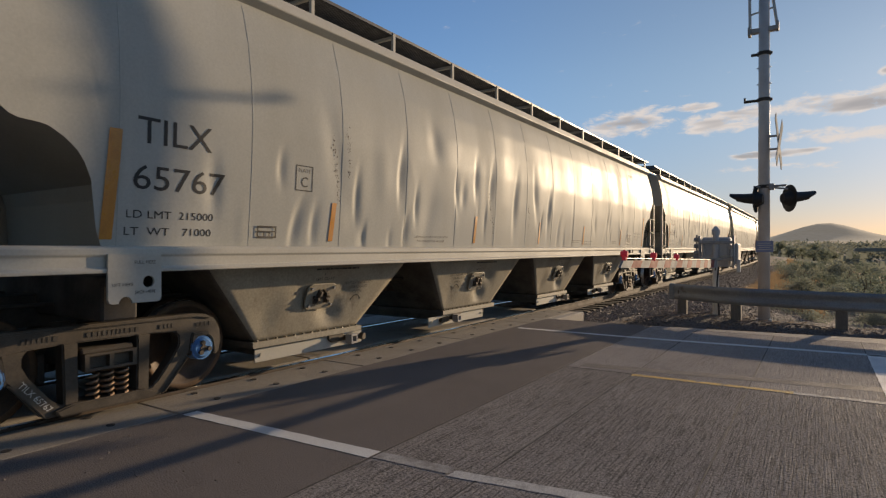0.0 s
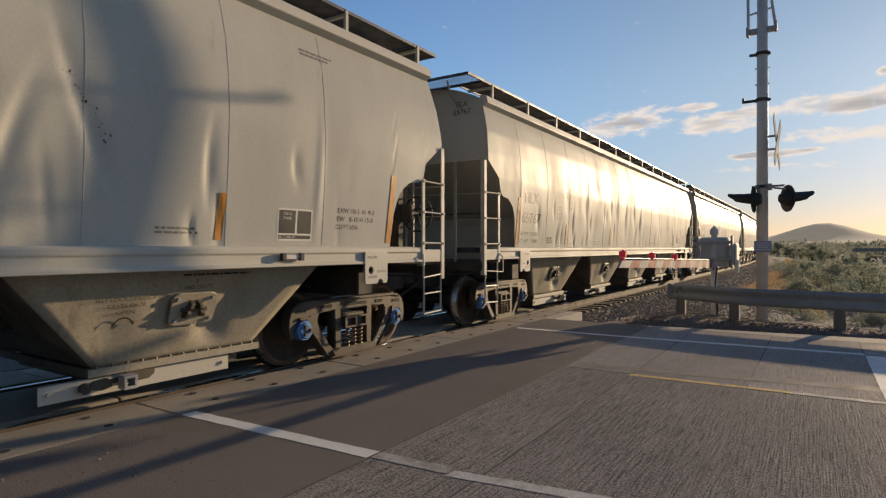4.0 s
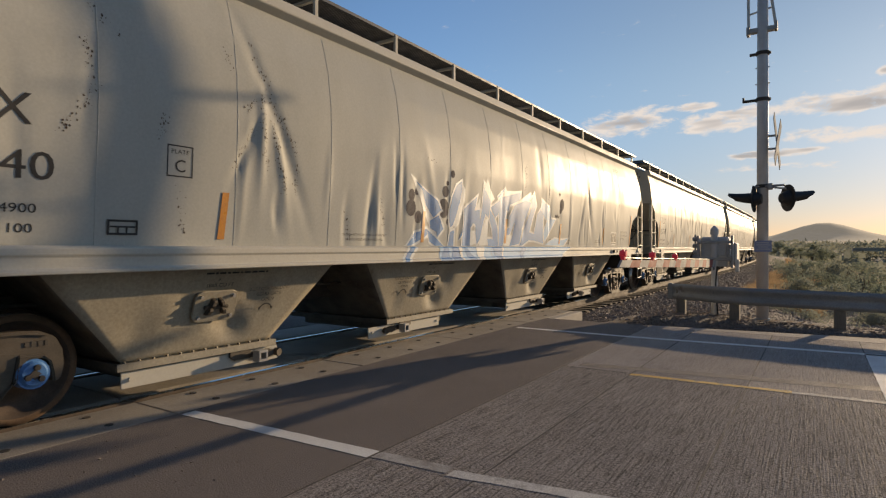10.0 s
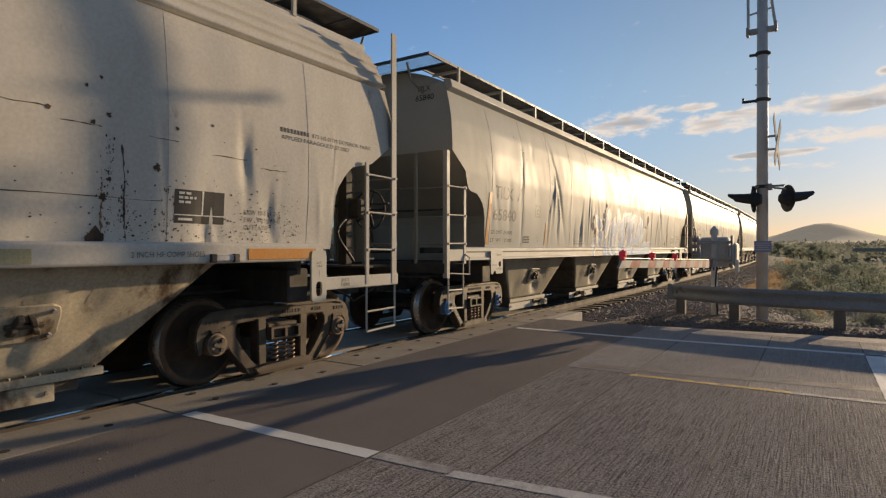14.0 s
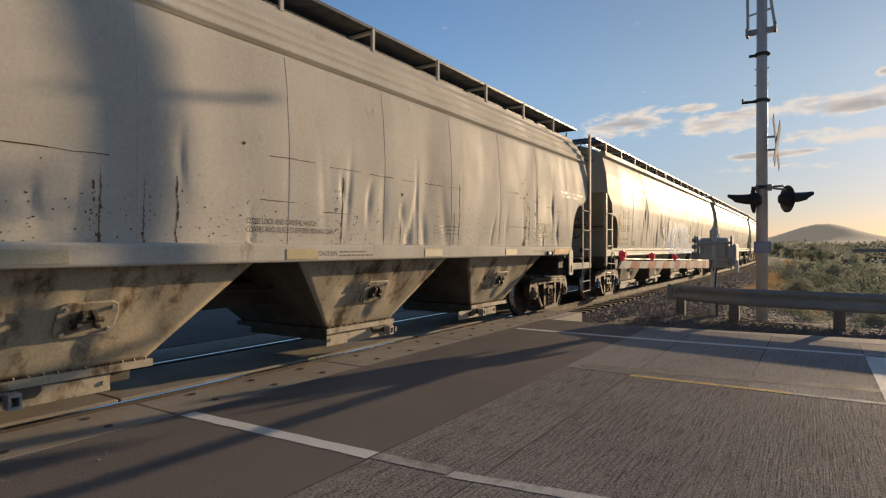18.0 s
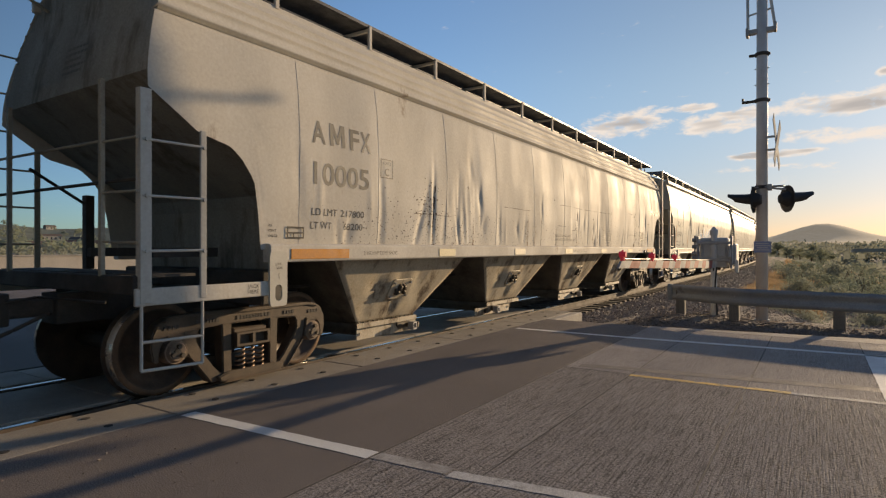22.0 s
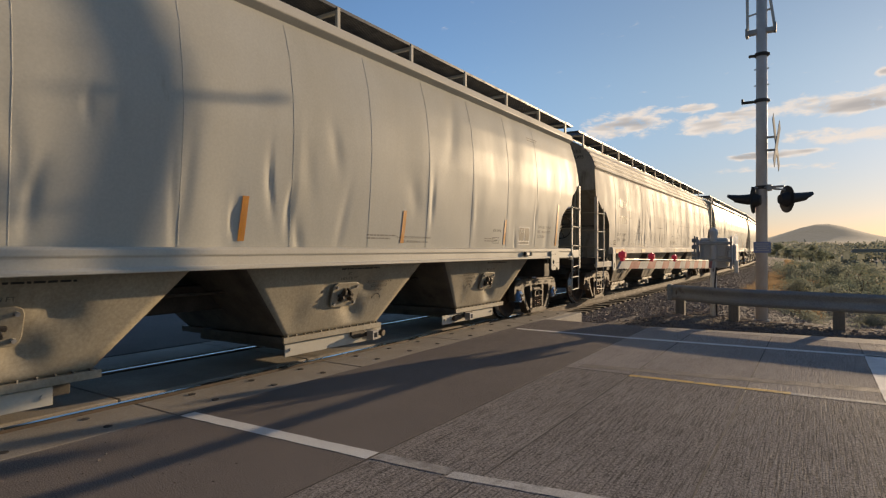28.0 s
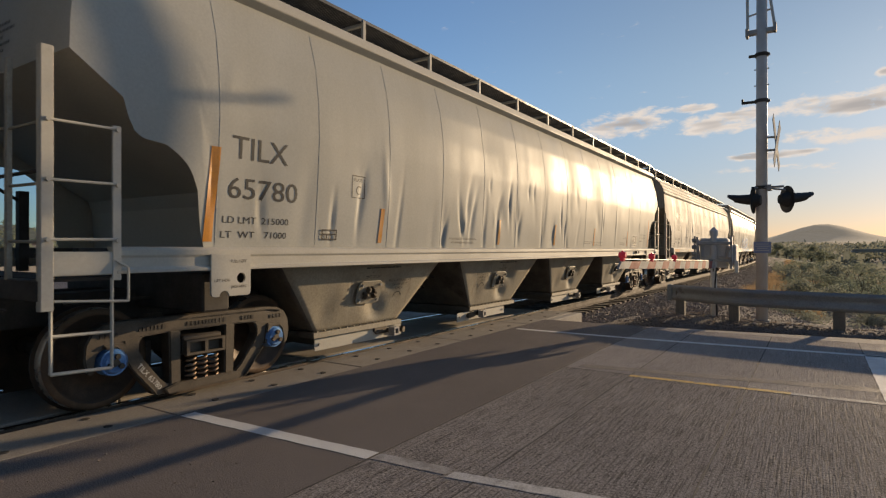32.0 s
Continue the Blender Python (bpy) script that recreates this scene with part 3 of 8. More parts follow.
for k in range(10):
    y0 = -11.7 + k * 2.44
    for x0, x1 in ((-5.36, -4.68), (-6.86, -5.64), (-7.98, -7.14)):
        bm = BM()
        box(bm, x0, x1, y0 + 0.006, y0 + 2.434, -0.3, -0.004 + rng.uniform(-0.003, 0.003), 0.012)
        part("slab", bm, M["panel"], panels)
    for yy in (0.5, 1.22, 1.94):
        for xx in (-5.22, -4.85):
            bm = BM()
            rod(bm, (xx, y0 + yy, -0.02), (xx, y0 + yy, 0.0025), 0.035, 10)
            part("lifting_hole", bm, M["dark"], panels)

RAILP = [(-0.07, -0.18), (0.07, -0.18), (0.07, -0.165), (0.012, -0.14), (0.012, -0.045), (0.037, -0.035), (0.037, -0.004), (0.028, 0.0), (-0.028, 0.0), (-0.037, -0.004), (-0.037, -0.035), (-0.012, -0.045), (-0.012, -0.14), (-0.07, -0.165)]
ss = [-60 + 6 * i for i in range(18)] + [48 + 6 * i for i in range(1, 46)]
for side in (0.7535, -0.7535):
    bm = BM()
    rings = []
    for s in ss:
        ring = []
        for u, v in RAILP:
            x, y, a = track(s, side + u)
            ring.append(bm.verts.new((x, y, v)))
        rings.append(ring)
    for A, B in zip(rings, rings[1:]):
        for i in range(len(RAILP)):
            j = (i + 1) % len(RAILP)
            f = bm.faces.new((A[i], A[j], B[j], B[i]))
            f.material_index = 1 if i in (6, 7, 8) else 0
    finish(bm)
    tagged(part("rail", bm, [M["rail"], M["railtop"]]), "steel rail with rusty web and polished head", "rail", group="rails of the track", kind="structure")

bm = BM()
prof = [(-2.9, -0.62), (-1.75, -0.24), (1.75, -0.24), (3.0, -0.62)]
for lo, hi in ((-60, -11.9), (12.75, 48)) + tuple((48 + 6 * i, 54 + 6 * i) for i in range(40)):
    A = [(track(lo, u), v) for u, v in prof]
    B = [(track(hi, u), v) for u, v in prof]
    for i in range(3):
        quad(bm, [(A[i][0][0], A[i][0][1], A[i][1]), (A[i + 1][0][0], A[i + 1][0][1], A[i + 1][1]), (B[i + 1][0][0], B[i + 1][0][1], B[i + 1][1]), (B[i][0][0], B[i][0][1], B[i][1])])
tagged(part("track_bed", bm, M["ballast"]), "grey-brown bed of crushed stone under the track", "ballast", kind="structure")

# gravel lot between kerb and railway: loose stones
def stones(name, n, place, lo, hi, seed, label):
    r = random.Random(seed)
    bm = BM()
    verts, faces = [], []
    for _ in range(n):
        x, y, z = place(r)
        s = r.uniform(lo, hi) * (2.0 if r.random() < 0.04 else 1.0)
        q = Euler((r.uniform(0, 6), r.uniform(0, 6), r.uniform(0, 6))).to_matrix()
        k = len(verts)
        for p in ((1, 0, 0), (-1, 0, 0), (0, 1, 0), (0, -1, 0), (0, 0, 1), (0, 0, -1)):
            v = q @ (Vector(p) * s * r.uniform(0.6, 1.25))
            verts.append((x + v.x, y + v.y, z + v.z * 0.7))
        faces += [(k + a, k + b, k + c) for a, b, c in ((0, 2, 4), (2, 1, 4), (1, 3, 4), (3, 0, 4), (2, 0, 5), (1, 2, 5), (3, 1, 5), (0, 3, 5))]
    me = bpy.data.meshes.new(name)
    me.from_pydata(verts, [], faces)
    me.materials.append(M["gravel"] if name == "gravel" else M["stone"])
    return tagged(new(name, me), label, "stones", kind="stuff")


def lot(r):
    y = 11.15 + 16 * r.random() ** 1.7
    x = r.uniform(-4.4, 3.0)
    if x > -2.6:
        y = max(y, 11.12 + 0.115 * (x + 2.55) + 0.2 * r.random())
    return x, y, max(ground_z(x, y), (-0.24 - max(0.0, (x - TX - 1.75)) * 0.30) if y > 12.75 else -9)


stones("gravel", 20000, lot, 0.010, 0.030, 3, "loose grey-brown gravel beside the track and road")


def bed(r):
    s = 12.8 + 50 * r.random() ** 1.7
    u = r.uniform(-1.6, 3.9)
    x, y, a = track(s, u)
    return x, y, max(-0.225 - max(0.0, abs(u) - 1.75) * 0.31, ground_z(x, y))


stones("ballast_stones", 24000, bed, 0.022, 0.045, 4, "crushed stone ballast heaped between the ties")


def litter(r):
    x, y = -4.45 + 1.6 * r.random() ** 1.5, 0.5 + 2.2 * r.random() ** 1.3
    return x, y, 0.004


stones("grit", 120, litter, 0.003, 0.009, 5, "small stones scattered on the asphalt")

ties = tagged(new("track_ties"), "row of weathered wooden ties under the rails", "railway ties", kind="structure")
tb = BM()
box(tb, -1.3, 1.3, -0.115, 0.115, -0.36, -0.17, 0.012)
tie_mesh = None
for k in range(150):
    s = 12.9 + k * 0.52
    x, y, a = track(s)
    if tie_mesh is None:
        o = part("tie", tb, M["tie"], ties)
        tie_mesh = o.data
    else:
        o = part("tie", tie_mesh, None, ties)
    o.matrix_basis = pose(x, y, rng.uniform(-0.008, 0.008), 0, 0, math.degrees(a) + rng.uniform(-0.7, 0.7))

# ---- the train: covered hopper cars ----
CACHE = {}


def shared(key, name, make, material, parent, label="", smooth=False):
    """A part whose mesh is built once and then shared between the cars."""
    if key not in CACHE:
        ob = part(name, make(), material, parent, label, smooth)
        CACHE[key] = ob.data
        return ob
    return part(name, CACHE[key], None, parent, label)


def shared_pieces(key, name, make, material, parent, label, namer):
    """A part in several loose pieces: the longest one carries the others as sub-parts."""
    if key not in CACHE:
        out = []
        for bm in islands(make()):
            lo = [min(v.co[i] for v in bm.verts) for i in range(3)]
            hi = [max(v.co[i] for v in bm.verts) for i in range(3)]
            d = [b - a for a, b in zip(lo, hi)]
            me = bpy.data.meshes.new(name)
            bm.to_mesh(me)
            bm.free()
            me.materials.append(material)
            out.append((max(d), namer(*d), me))
        out.sort(key=lambda o: -o[0])
        CACHE[key] = out
    pieces = CACHE[key]
    base = part(name, pieces[0][2], None, parent, label)
    for _, n, me in pieces[1:]:
        part(n, me, None, base)
    return base


def ladder_piece(dx, dy, dz):
    return "bracket" if max(dx, dy, dz) < 0.2 else ("stile" if dz > max(dx, dy) else "rung")


def end_piece(dx, dy, dz):
    return "post" if dz > max(dx, dy) else ("crossbeam" if dx > 1 and dy > 0.3 else ("handrail" if dx > 1 else "brace"))


def rail_piece(dx, dy, dz):
    return "edge_rail"


def lerp_table(tab, v):
    for (a, p), (b, q) in zip(tab, tab[1:]):
        if v <= b:
            return p + (q - p) * max(0.0, v - a) / (b - a)
    return tab[-1][1]


ROUND = [(1.44, 1.435), (1.8, 1.465), (2.2, 1.495), (2.7, 1.52), (3.1, 1.505), (3.5, 1.455), (3.8, 1.38), (3.95, 1.335), (4.11, 1.27)]
FLAT = [(1.44, 1.46), (2.0, 1.495), (2.6, 1.50), (3.2, 1.46), (3.55, 1.412), (3.562, 1.366), (3.580, 1.366), (3.592, 1.440), (3.625, 1.442), (3.640, 1.405), (3.730, 1.385), (3.745, 1.405), (3.762, 1.365), (3.860, 1.325), (3.875, 1.345), (3.892, 1.300), (3.990, 1.245), (4.005, 1.262), (4.02, 1.215), (4.10, 1.15), (4.18, 1.06)]
EDGE = [(0.0, 2.98), (0.43, 2.67), (0.46, 2.47), (0.57, 2.385), (0.785, 2.365), (0.92, 2.28), (1.03, 2.17), (1.11, 1.97), (1.145, 1.78), (1.15, 1.60), (1.17, 1.44)]
EDGE_F = [(0.0, 2.84), (0.47, 2.52), (0.60, 2.49), (0.82, 2.44), (0.95, 2.33), (1.08, 2.16), (1.14, 2.0), (1.17, 1.44)]


def bisect(row, v):
    """Index of the last entry that is not above v."""
    lo, hi = 0, len(row)
    while hi - lo > 1:
        m = (lo + hi) // 2
        if row[m] <= v:
            lo = m
        else:
            hi = m
    return lo


# knocks of single cars: place, height, half width, half length, depth, lean
CREASES = {
    12: [(5.22, 2.75, 0.07, 0.75, -0.027, -0.45), (5.02, 2.6, 0.05, 0.5, 0.022, 0.0), (5.28, 2.3, 0.05, 0.45, 0.020, -0.2), (4.82, 2.4, 0.05, 0.3, -0.020, 0.45),
         (6.75, 1.9, 0.05, 0.45, -0.022, 0.1), (6.9, 1.8, 0.04, 0.4, 0.016, 0.0), (3.36, 2.8, 0.05, 0.5, -0.012, 0.1)],
    14: [(5.1, 2.0, 0.030, 0.5, -0.026, 0.0), (5.02, 2.0, 0.04, 0.45, 0.016, 0.0), (4.75, 1.8, 0.05, 0.4, -0.020, 0.35), (5.8, 1.8, 0.04, 0.4, -0.020, -0.2), (6.05, 1.9, 0.04, 0.4, 0.014, -0.15)],
}


# sharper folds of single cars, in the same order; a negative half width turns the steep edge round
FOLDS = {
    11: [(3.78, 2.29, 0.07, 0.16, -0.016, 0.0), (4.0, 1.70, 0.09, 0.24, -0.022, 0.25), (4.27, 1.70, 0.08, 0.22, -0.018, 0.1), (4.98, 2.08, 0.07, 0.26, -0.024, 0.0), (5.86, 2.45, 0.10, 0.34, -0.022, 0.05),
         (6.25, 2.05, 0.07, 0.22, -0.020, 0.0), (6.02, 1.69, 0.08, 0.22, -0.020, 0.1), (7.31, 2.30, 0.08, 0.26, -0.020, -0.1), (7.90, 2.57, 0.10, 0.28, -0.022, 0.0), (5.67, 1.55, 0.06, 0.12, -0.012, 0.0), (8.43, 2.53, 0.12, 0.34, -0.024, 0.1),
         (9.4, 2.3, 0.12, 0.45, -0.028, 0.1), (10.3, 2.5, 0.14, 0.40, -0.030, -0.15), (11.0, 2.2, 0.10, 0.40, -0.024, 0.1)],
    12: [(10.6, 2.0, 0.08, 0.3, -0.018, 0.1), (12.6, 2.1, 0.09, 0.3, -0.02, 0.0), (15.1, 2.5, 0.12, 0.5, -0.03, -0.35), (14.6, 2.2, 0.10, 0.4, -0.024, 0.25), (16.2, 2.2, 0.08, 0.35, -0.02, 0.0)],
    13: [(6.59, 1.90, 0.07, 0.30, -0.026, -0.3), (6.71, 1.78, 0.06, 0.26, 0.012, 0.25), (6.95, 1.93, 0.08, 0.34, -0.020, 0.2), (8.31, 2.27, 0.07, 0.30, -0.028, 0.0), (9.11, 2.58, 0.05, 0.12, -0.016, 0.0), (7.85, 2.07, 0.10, 0.28, -0.024, 0.3),
         (8.74, 1.82, 0.07, 0.24, -0.020, 0.15), (9.35, 2.56, 0.06, 0.14, -0.014, 0.0), (10.48, 1.74, 0.06, 0.18, -0.018, 0.0), (7.52, 2.54, 0.05, 0.10, -0.012, 0.0), (11.17, 1.87, 0.07, 0.24, -0.018, 0.1)],
}


class Side:
    """The shell of one car's side: its section, its end cut-outs and its own dents."""

    def __init__(self, L, flat, seed):
        self.L, self.flat = L, flat
        self.tab, self.edge = (FLAT, EDGE_F) if flat else (ROUND, EDGE)
        self.y0, self.y1 = (0.81, L - 0.64) if not flat else (0.74, L - 0.64)
        self.top = self.tab[-1][0]
        r = random.Random(seed)
        self.seams = []
        y, gap = (3.80, 1.645) if flat else (2.12, 1.30)
        self.first, self.gap = y, gap
        if flat:
            self.seams.append(2.45)
        while y < L - 1.8:
            self.seams.append(y)
            y += gap
        self.dents = []
        for _ in range(20 if not flat else 16):
            z = r.uniform(1.5, 2.5) if r.random() < 0.75 else r.uniform(2.4, 3.4)
            self.dents.append((r.uniform(2.0, L - 2.0), z, r.uniform(0.06, 0.15), r.uniform(0.15, 0.6), r.uniform(-0.018, 0.008), r.uniform(-0.35, 0.35)))
        for _ in range(16):
            self.dents.append((r.uniform(2.0, L - 2.0), r.uniform(1.7, 3.5), r.uniform(0.25, 0.55), r.uniform(0.25, 0.7), r.uniform(-0.018, 0.012), r.uniform(-0.4, 0.4)))
        for s in self.seams:
            for _ in range(1):
                self.dents.append((s + r.uniform(-0.1, 0.1), r.uniform(1.6, 2.5), r.uniform(0.035, 0.07), r.uniform(0.25, 0.6), r.uniform(-0.016, 0.012), r.uniform(-0.1, 0.1)))
        for _ in range(22 if flat else 6):
            self.dents.append((r.uniform(2.6, L - 2.0), r.uniform(1.5, 2.3), r.uniform(0.028, 0.05), r.uniform(0.2, 0.5), r.uniform(-0.018, 0.010), r.uniform(-0.12, 0.12)))
        self.off = r.uniform(0, 100)
        self.dents += CREASES.get(seed, [])
        # sharp folds: steep on one side, running out on the other
        self.folds = list(FOLDS.get(seed, []))
        for _ in range(9 if not flat else 22):
            self.folds.append((r.uniform(2.6, L - 2.2), 1.5 + 0.9 * r.random() ** 1.5, r.uniform(0.05, 0.11) * r.choice((1, 1, -1)), r.uniform(0.12, 0.34), r.uniform(-0.022, -0.008), r.uniform(-0.25, 0.25)))
        self.near = {}
        for kind, rows in ((0, self.dents), (1, self.folds)):
            for row in rows:
                reach = 2.5 * abs(row[2]) + 2.2 * abs(row[5]) * row[3]
                for i in range(int((row[0] - reach) // 0.25), int((row[0] + reach) // 0.25) + 1):
                    self.near.setdefault(i, []).append((kind, row))
        self.cols, self.lines, self.known = [], [], {}

    def dent(self, y, z):
        d = 0.0
        for kind, (a, b, sy, sz, k, sl) in self.near.get(int(y // 0.25), ()):
            v = (z - b) / sz
            if -2.2 < v < 2.2:
                u = (y - a - sl * (z - b) - (0.25 * abs(sy) * v * v if kind else 0.0)) / sy
                if -2.5 < u < 2.5:
                    if kind and u < 0:
                        u *= 2.8
                    d += k * math.exp(-u * u - v * v)
        d += 0.008 * noise.noise((y * 0.7, z * 0.5, self.off)) * smooth(4.1, 3.4, z)
        d += 0.0015 * noise.noise((y * 2.6, z * 0.9, self.off + 9)) * smooth(3.4, 2.6, z)
        # the sheets sag a little between their welds
        k = (y - self.first) / self.gap
        d -= (0.0045 if self.flat else 0.0035) * math.sin(math.pi * (k % 1.0)) ** 2 * smooth(1.5, 2.2, z) * smooth(4.1, 3.3, z)
        return d

    def x(self, y, z):
        return lerp_table(self.tab, z) + self.dent(y, z)

    def on_grid(self, y, z):
        """The place on the sheet's own facets, away from the ends."""
        if not (self.cols and self.y0 + 1.35 < y < self.y1 - 1.35 and self.lines[0] <= z <= self.lines[-1]):
            return self.x(y, z)
        i = max(0, min(len(self.cols) - 2, bisect(self.cols, y)))
        k = max(0, min(len(self.lines) - 2, bisect(self.lines, z)))
        u = (y - self.cols[i]) / (self.cols[i + 1] - self.cols[i])
        v = (z - self.lines[k]) / (self.lines[k + 1] - self.lines[k])
        c = []
        for a, b in ((i, k), (i + 1, k), (i, k + 1), (i + 1, k + 1)):
            if (a, b) not in self.known:
                self.known[(a, b)] = self.x(self.cols[a], self.lines[b])
            c.append(self.known[(a, b)])
        return (c[0] * (1 - u) + c[1] * u) * (1 - v) + (c[2] * (1 - u) + c[3] * u) * v

    def inset(self, z):
        return (0.20 if self.flat else 0.13) * smooth(2.9, 4.2, z)

    def lo(self, y):
        e = min(y - self.y0, self.y1 - y)
        return lerp_table(self.edge, e)


def flat_row(a, i, nz):
    """Heights of the rows on the tan car: even up to the pressed ribs, then one row at each rib."""
    ribs = [z for z, _ in FLAT if z >= 3.56]
    k = nz + 1 - len(ribs)
    return a + (3.55 - a) * i / (k - 1) if i < k else ribs[i - k]


def shell(sd, step, sign=1):
    bm = BM()
    ys, y = [], sd.y0
    while y < sd.y1 - 0.01:
        ys.append(y)
        e = min(y - sd.y0, sd.y1 - y)
        y += 0.05 if e < 1.3 else step
        if sd.y1 - 1.3 > y > sd.y1 - 1.3 - step:
            y = sd.y1 - 1.3
    ys.append(sd.y1)
    nz = 44 if not sd.flat else 52
    sd.cols = ys
    sd.lines = [1.44 + (sd.top - 1.44) * i / nz if not sd.flat else flat_row(1.44, i, nz) for i in range(nz + 1)]
    rows = []
    for y in ys:
        a = sd.lo(y)
        col = []
        for i in range(nz + 1):
            z = a + (sd.top - a) * i / nz if not sd.flat else flat_row(a, i, nz)
            e0, e1 = y - sd.y0, sd.y1 - y
            yy = y
            k = sd.inset(z)
            if e0 < 1.2:
                yy = y + k * (1 - e0 / 1.2)
            elif e1 < 1.2:
                yy = y - k * (1 - e1 / 1.2)
            col.append(bm.verts.new((sign * sd.x(y, z), yy, z)))
        rows.append(col)
    for A, B in zip(rows, rows[1:]):
        for i in range(nz):
            q = (A[i], B[i], B[i + 1], A[i + 1])
            bm.faces.new(q if sign > 0 else q[::-1])
    return bm


def on_side(sd, bm, lift=0.0025):
    """Lays a flat drawing (x = along, y = up) on the car's side."""
    for v in bm.verts:
        y, z = v.co.x, v.co.y
        v.co = (sd.on_grid(y, z) + lift, y, z)
    return bm


def split(bm, step=0.12):
    """Cuts a drawing into strips, so that it can follow the bulge."""
    if not bm.verts:
        return bm
    for ax in (1, 0):
        lo, hi = min(v.co[ax] for v in bm.verts), max(v.co[ax] for v in bm.verts)
        v = lo + step
        while v < hi:
            co, no = [0, 0, 0], [0, 0, 0]
            co[ax], no[ax] = v, 1
            bmesh.ops.bisect_plane(bm, geom=bm.verts[:] + bm.edges[:] + bm.faces[:], plane_co=co, plane_no=no)
            v += step
    return bm


def letters(text, y, z, h, width=None, slant=0.0, bold=0.0):
    """Letters of cap height h as a flat drawing with its lower left corner at (y, z)."""
    cu = bpy.data.curves.new("letters", "FONT")
    cu.body, cu.size, cu.resolution_u, cu.offset = text, 1.0, 3, bold
    ob = bpy.data.objects.new("letters", cu)
    me = bpy.data.meshes.new_from_object(ob)
    bm = BM()
    bm.from_mesh(me)
    bpy.data.objects.remove(ob)
    bpy.data.curves.remove(cu)
    bpy.data.meshes.remove(me)
    xs = [v.co.x for v in bm.verts]
    x0, x1 = min(xs), max(xs)
    ysc = h / 0.729
    xsc = ysc if width is None else width / (x1 - x0)
    for v in bm.verts:
        v.co = (y + (v.co.x - x0) * xsc, z + v.co.y * ysc + slant * (v.co.x - x0), 0)
    return bm


def islands(bm):
    """Splits a drawing into its separate letters."""
    out, left = [], set(bm.faces)
    while left:
        seed = min(left, key=lambda f: f.index)
        grp, todo = {seed}, [seed]
        while todo:
            for e in todo.pop().edges:
                for f in e.link_faces:
                    if f not in grp:
                        grp.add(f)
                        todo.append(f)
        left -= grp
        nb, vm = BM(), {}
        for f in grp:
            for v in f.verts:
                if v not in vm:
                    vm[v] = nb.verts.new(v.co)
            nb.faces.new([vm[v] for v in f.verts])
        out.append(nb)
    bm.free()
    return out


def rect(bm, a, b, c, d):
    quad(bm, ((a, c, 0), (b, c, 0), (b, d, 0), (a, d, 0)))


def wheelset_mesh():
    bm = BM()
    R = 0.457
    for sx in (1, -1):
        prof = [(0.66, R + 0.028), (0.685, R + 0.025), (0.70, R + 0.002), (0.80, R - 0.004), (0.805, R - 0.06), (0.775, R - 0.085), (0.745, R - 0.17), (0.755, 0.19), (0.80, 0.14), (0.80, 0.10), (0.64, 0.10)]
        seg = 40
        rings = [[bm.verts.new((sx * x, r * math.cos(2 * math.pi * i / seg), r * math.sin(2 * math.pi * i / seg))) for i in range(seg)] for x, r in prof]
        for k, (A, B) in enumerate(zip(rings, rings[1:])):
            for i in range(seg):
                j = (i + 1) % seg
                f = bm.faces.new((A[i], A[j], B[j], B[i]))
                f.material_index = 1 if k == 2 else (2 if k in (3,) else 0)
                f.smooth = True
        f = bm.faces.new(rings[0])
    rod(bm, (-0.98, 0, 0), (0.98, 0, 0), 0.085, 14)
    return finish(bm)


def cap_mesh():
    bm = BM()
    rod(bm, (0.98, 0, 0), (1.10, 0, 0), 0.125, 20, 0.118)
    rod(bm, (1.10, 0, 0), (1.125, 0, 0), 0.105, 20, 0.085)
    for k in range(3):
        a = 2 * math.pi * k / 3
        rod(bm, (1.11, 0.055 * math.cos(a), 0.055 * math.sin(a)), (1.155, 0.055 * math.cos(a), 0.055 * math.sin(a)), 0.024, 6, mi=1)
    box(bm, 1.12, 1.135, -0.03, 0.03, -0.03, 0.03, mi=1)
    return bm


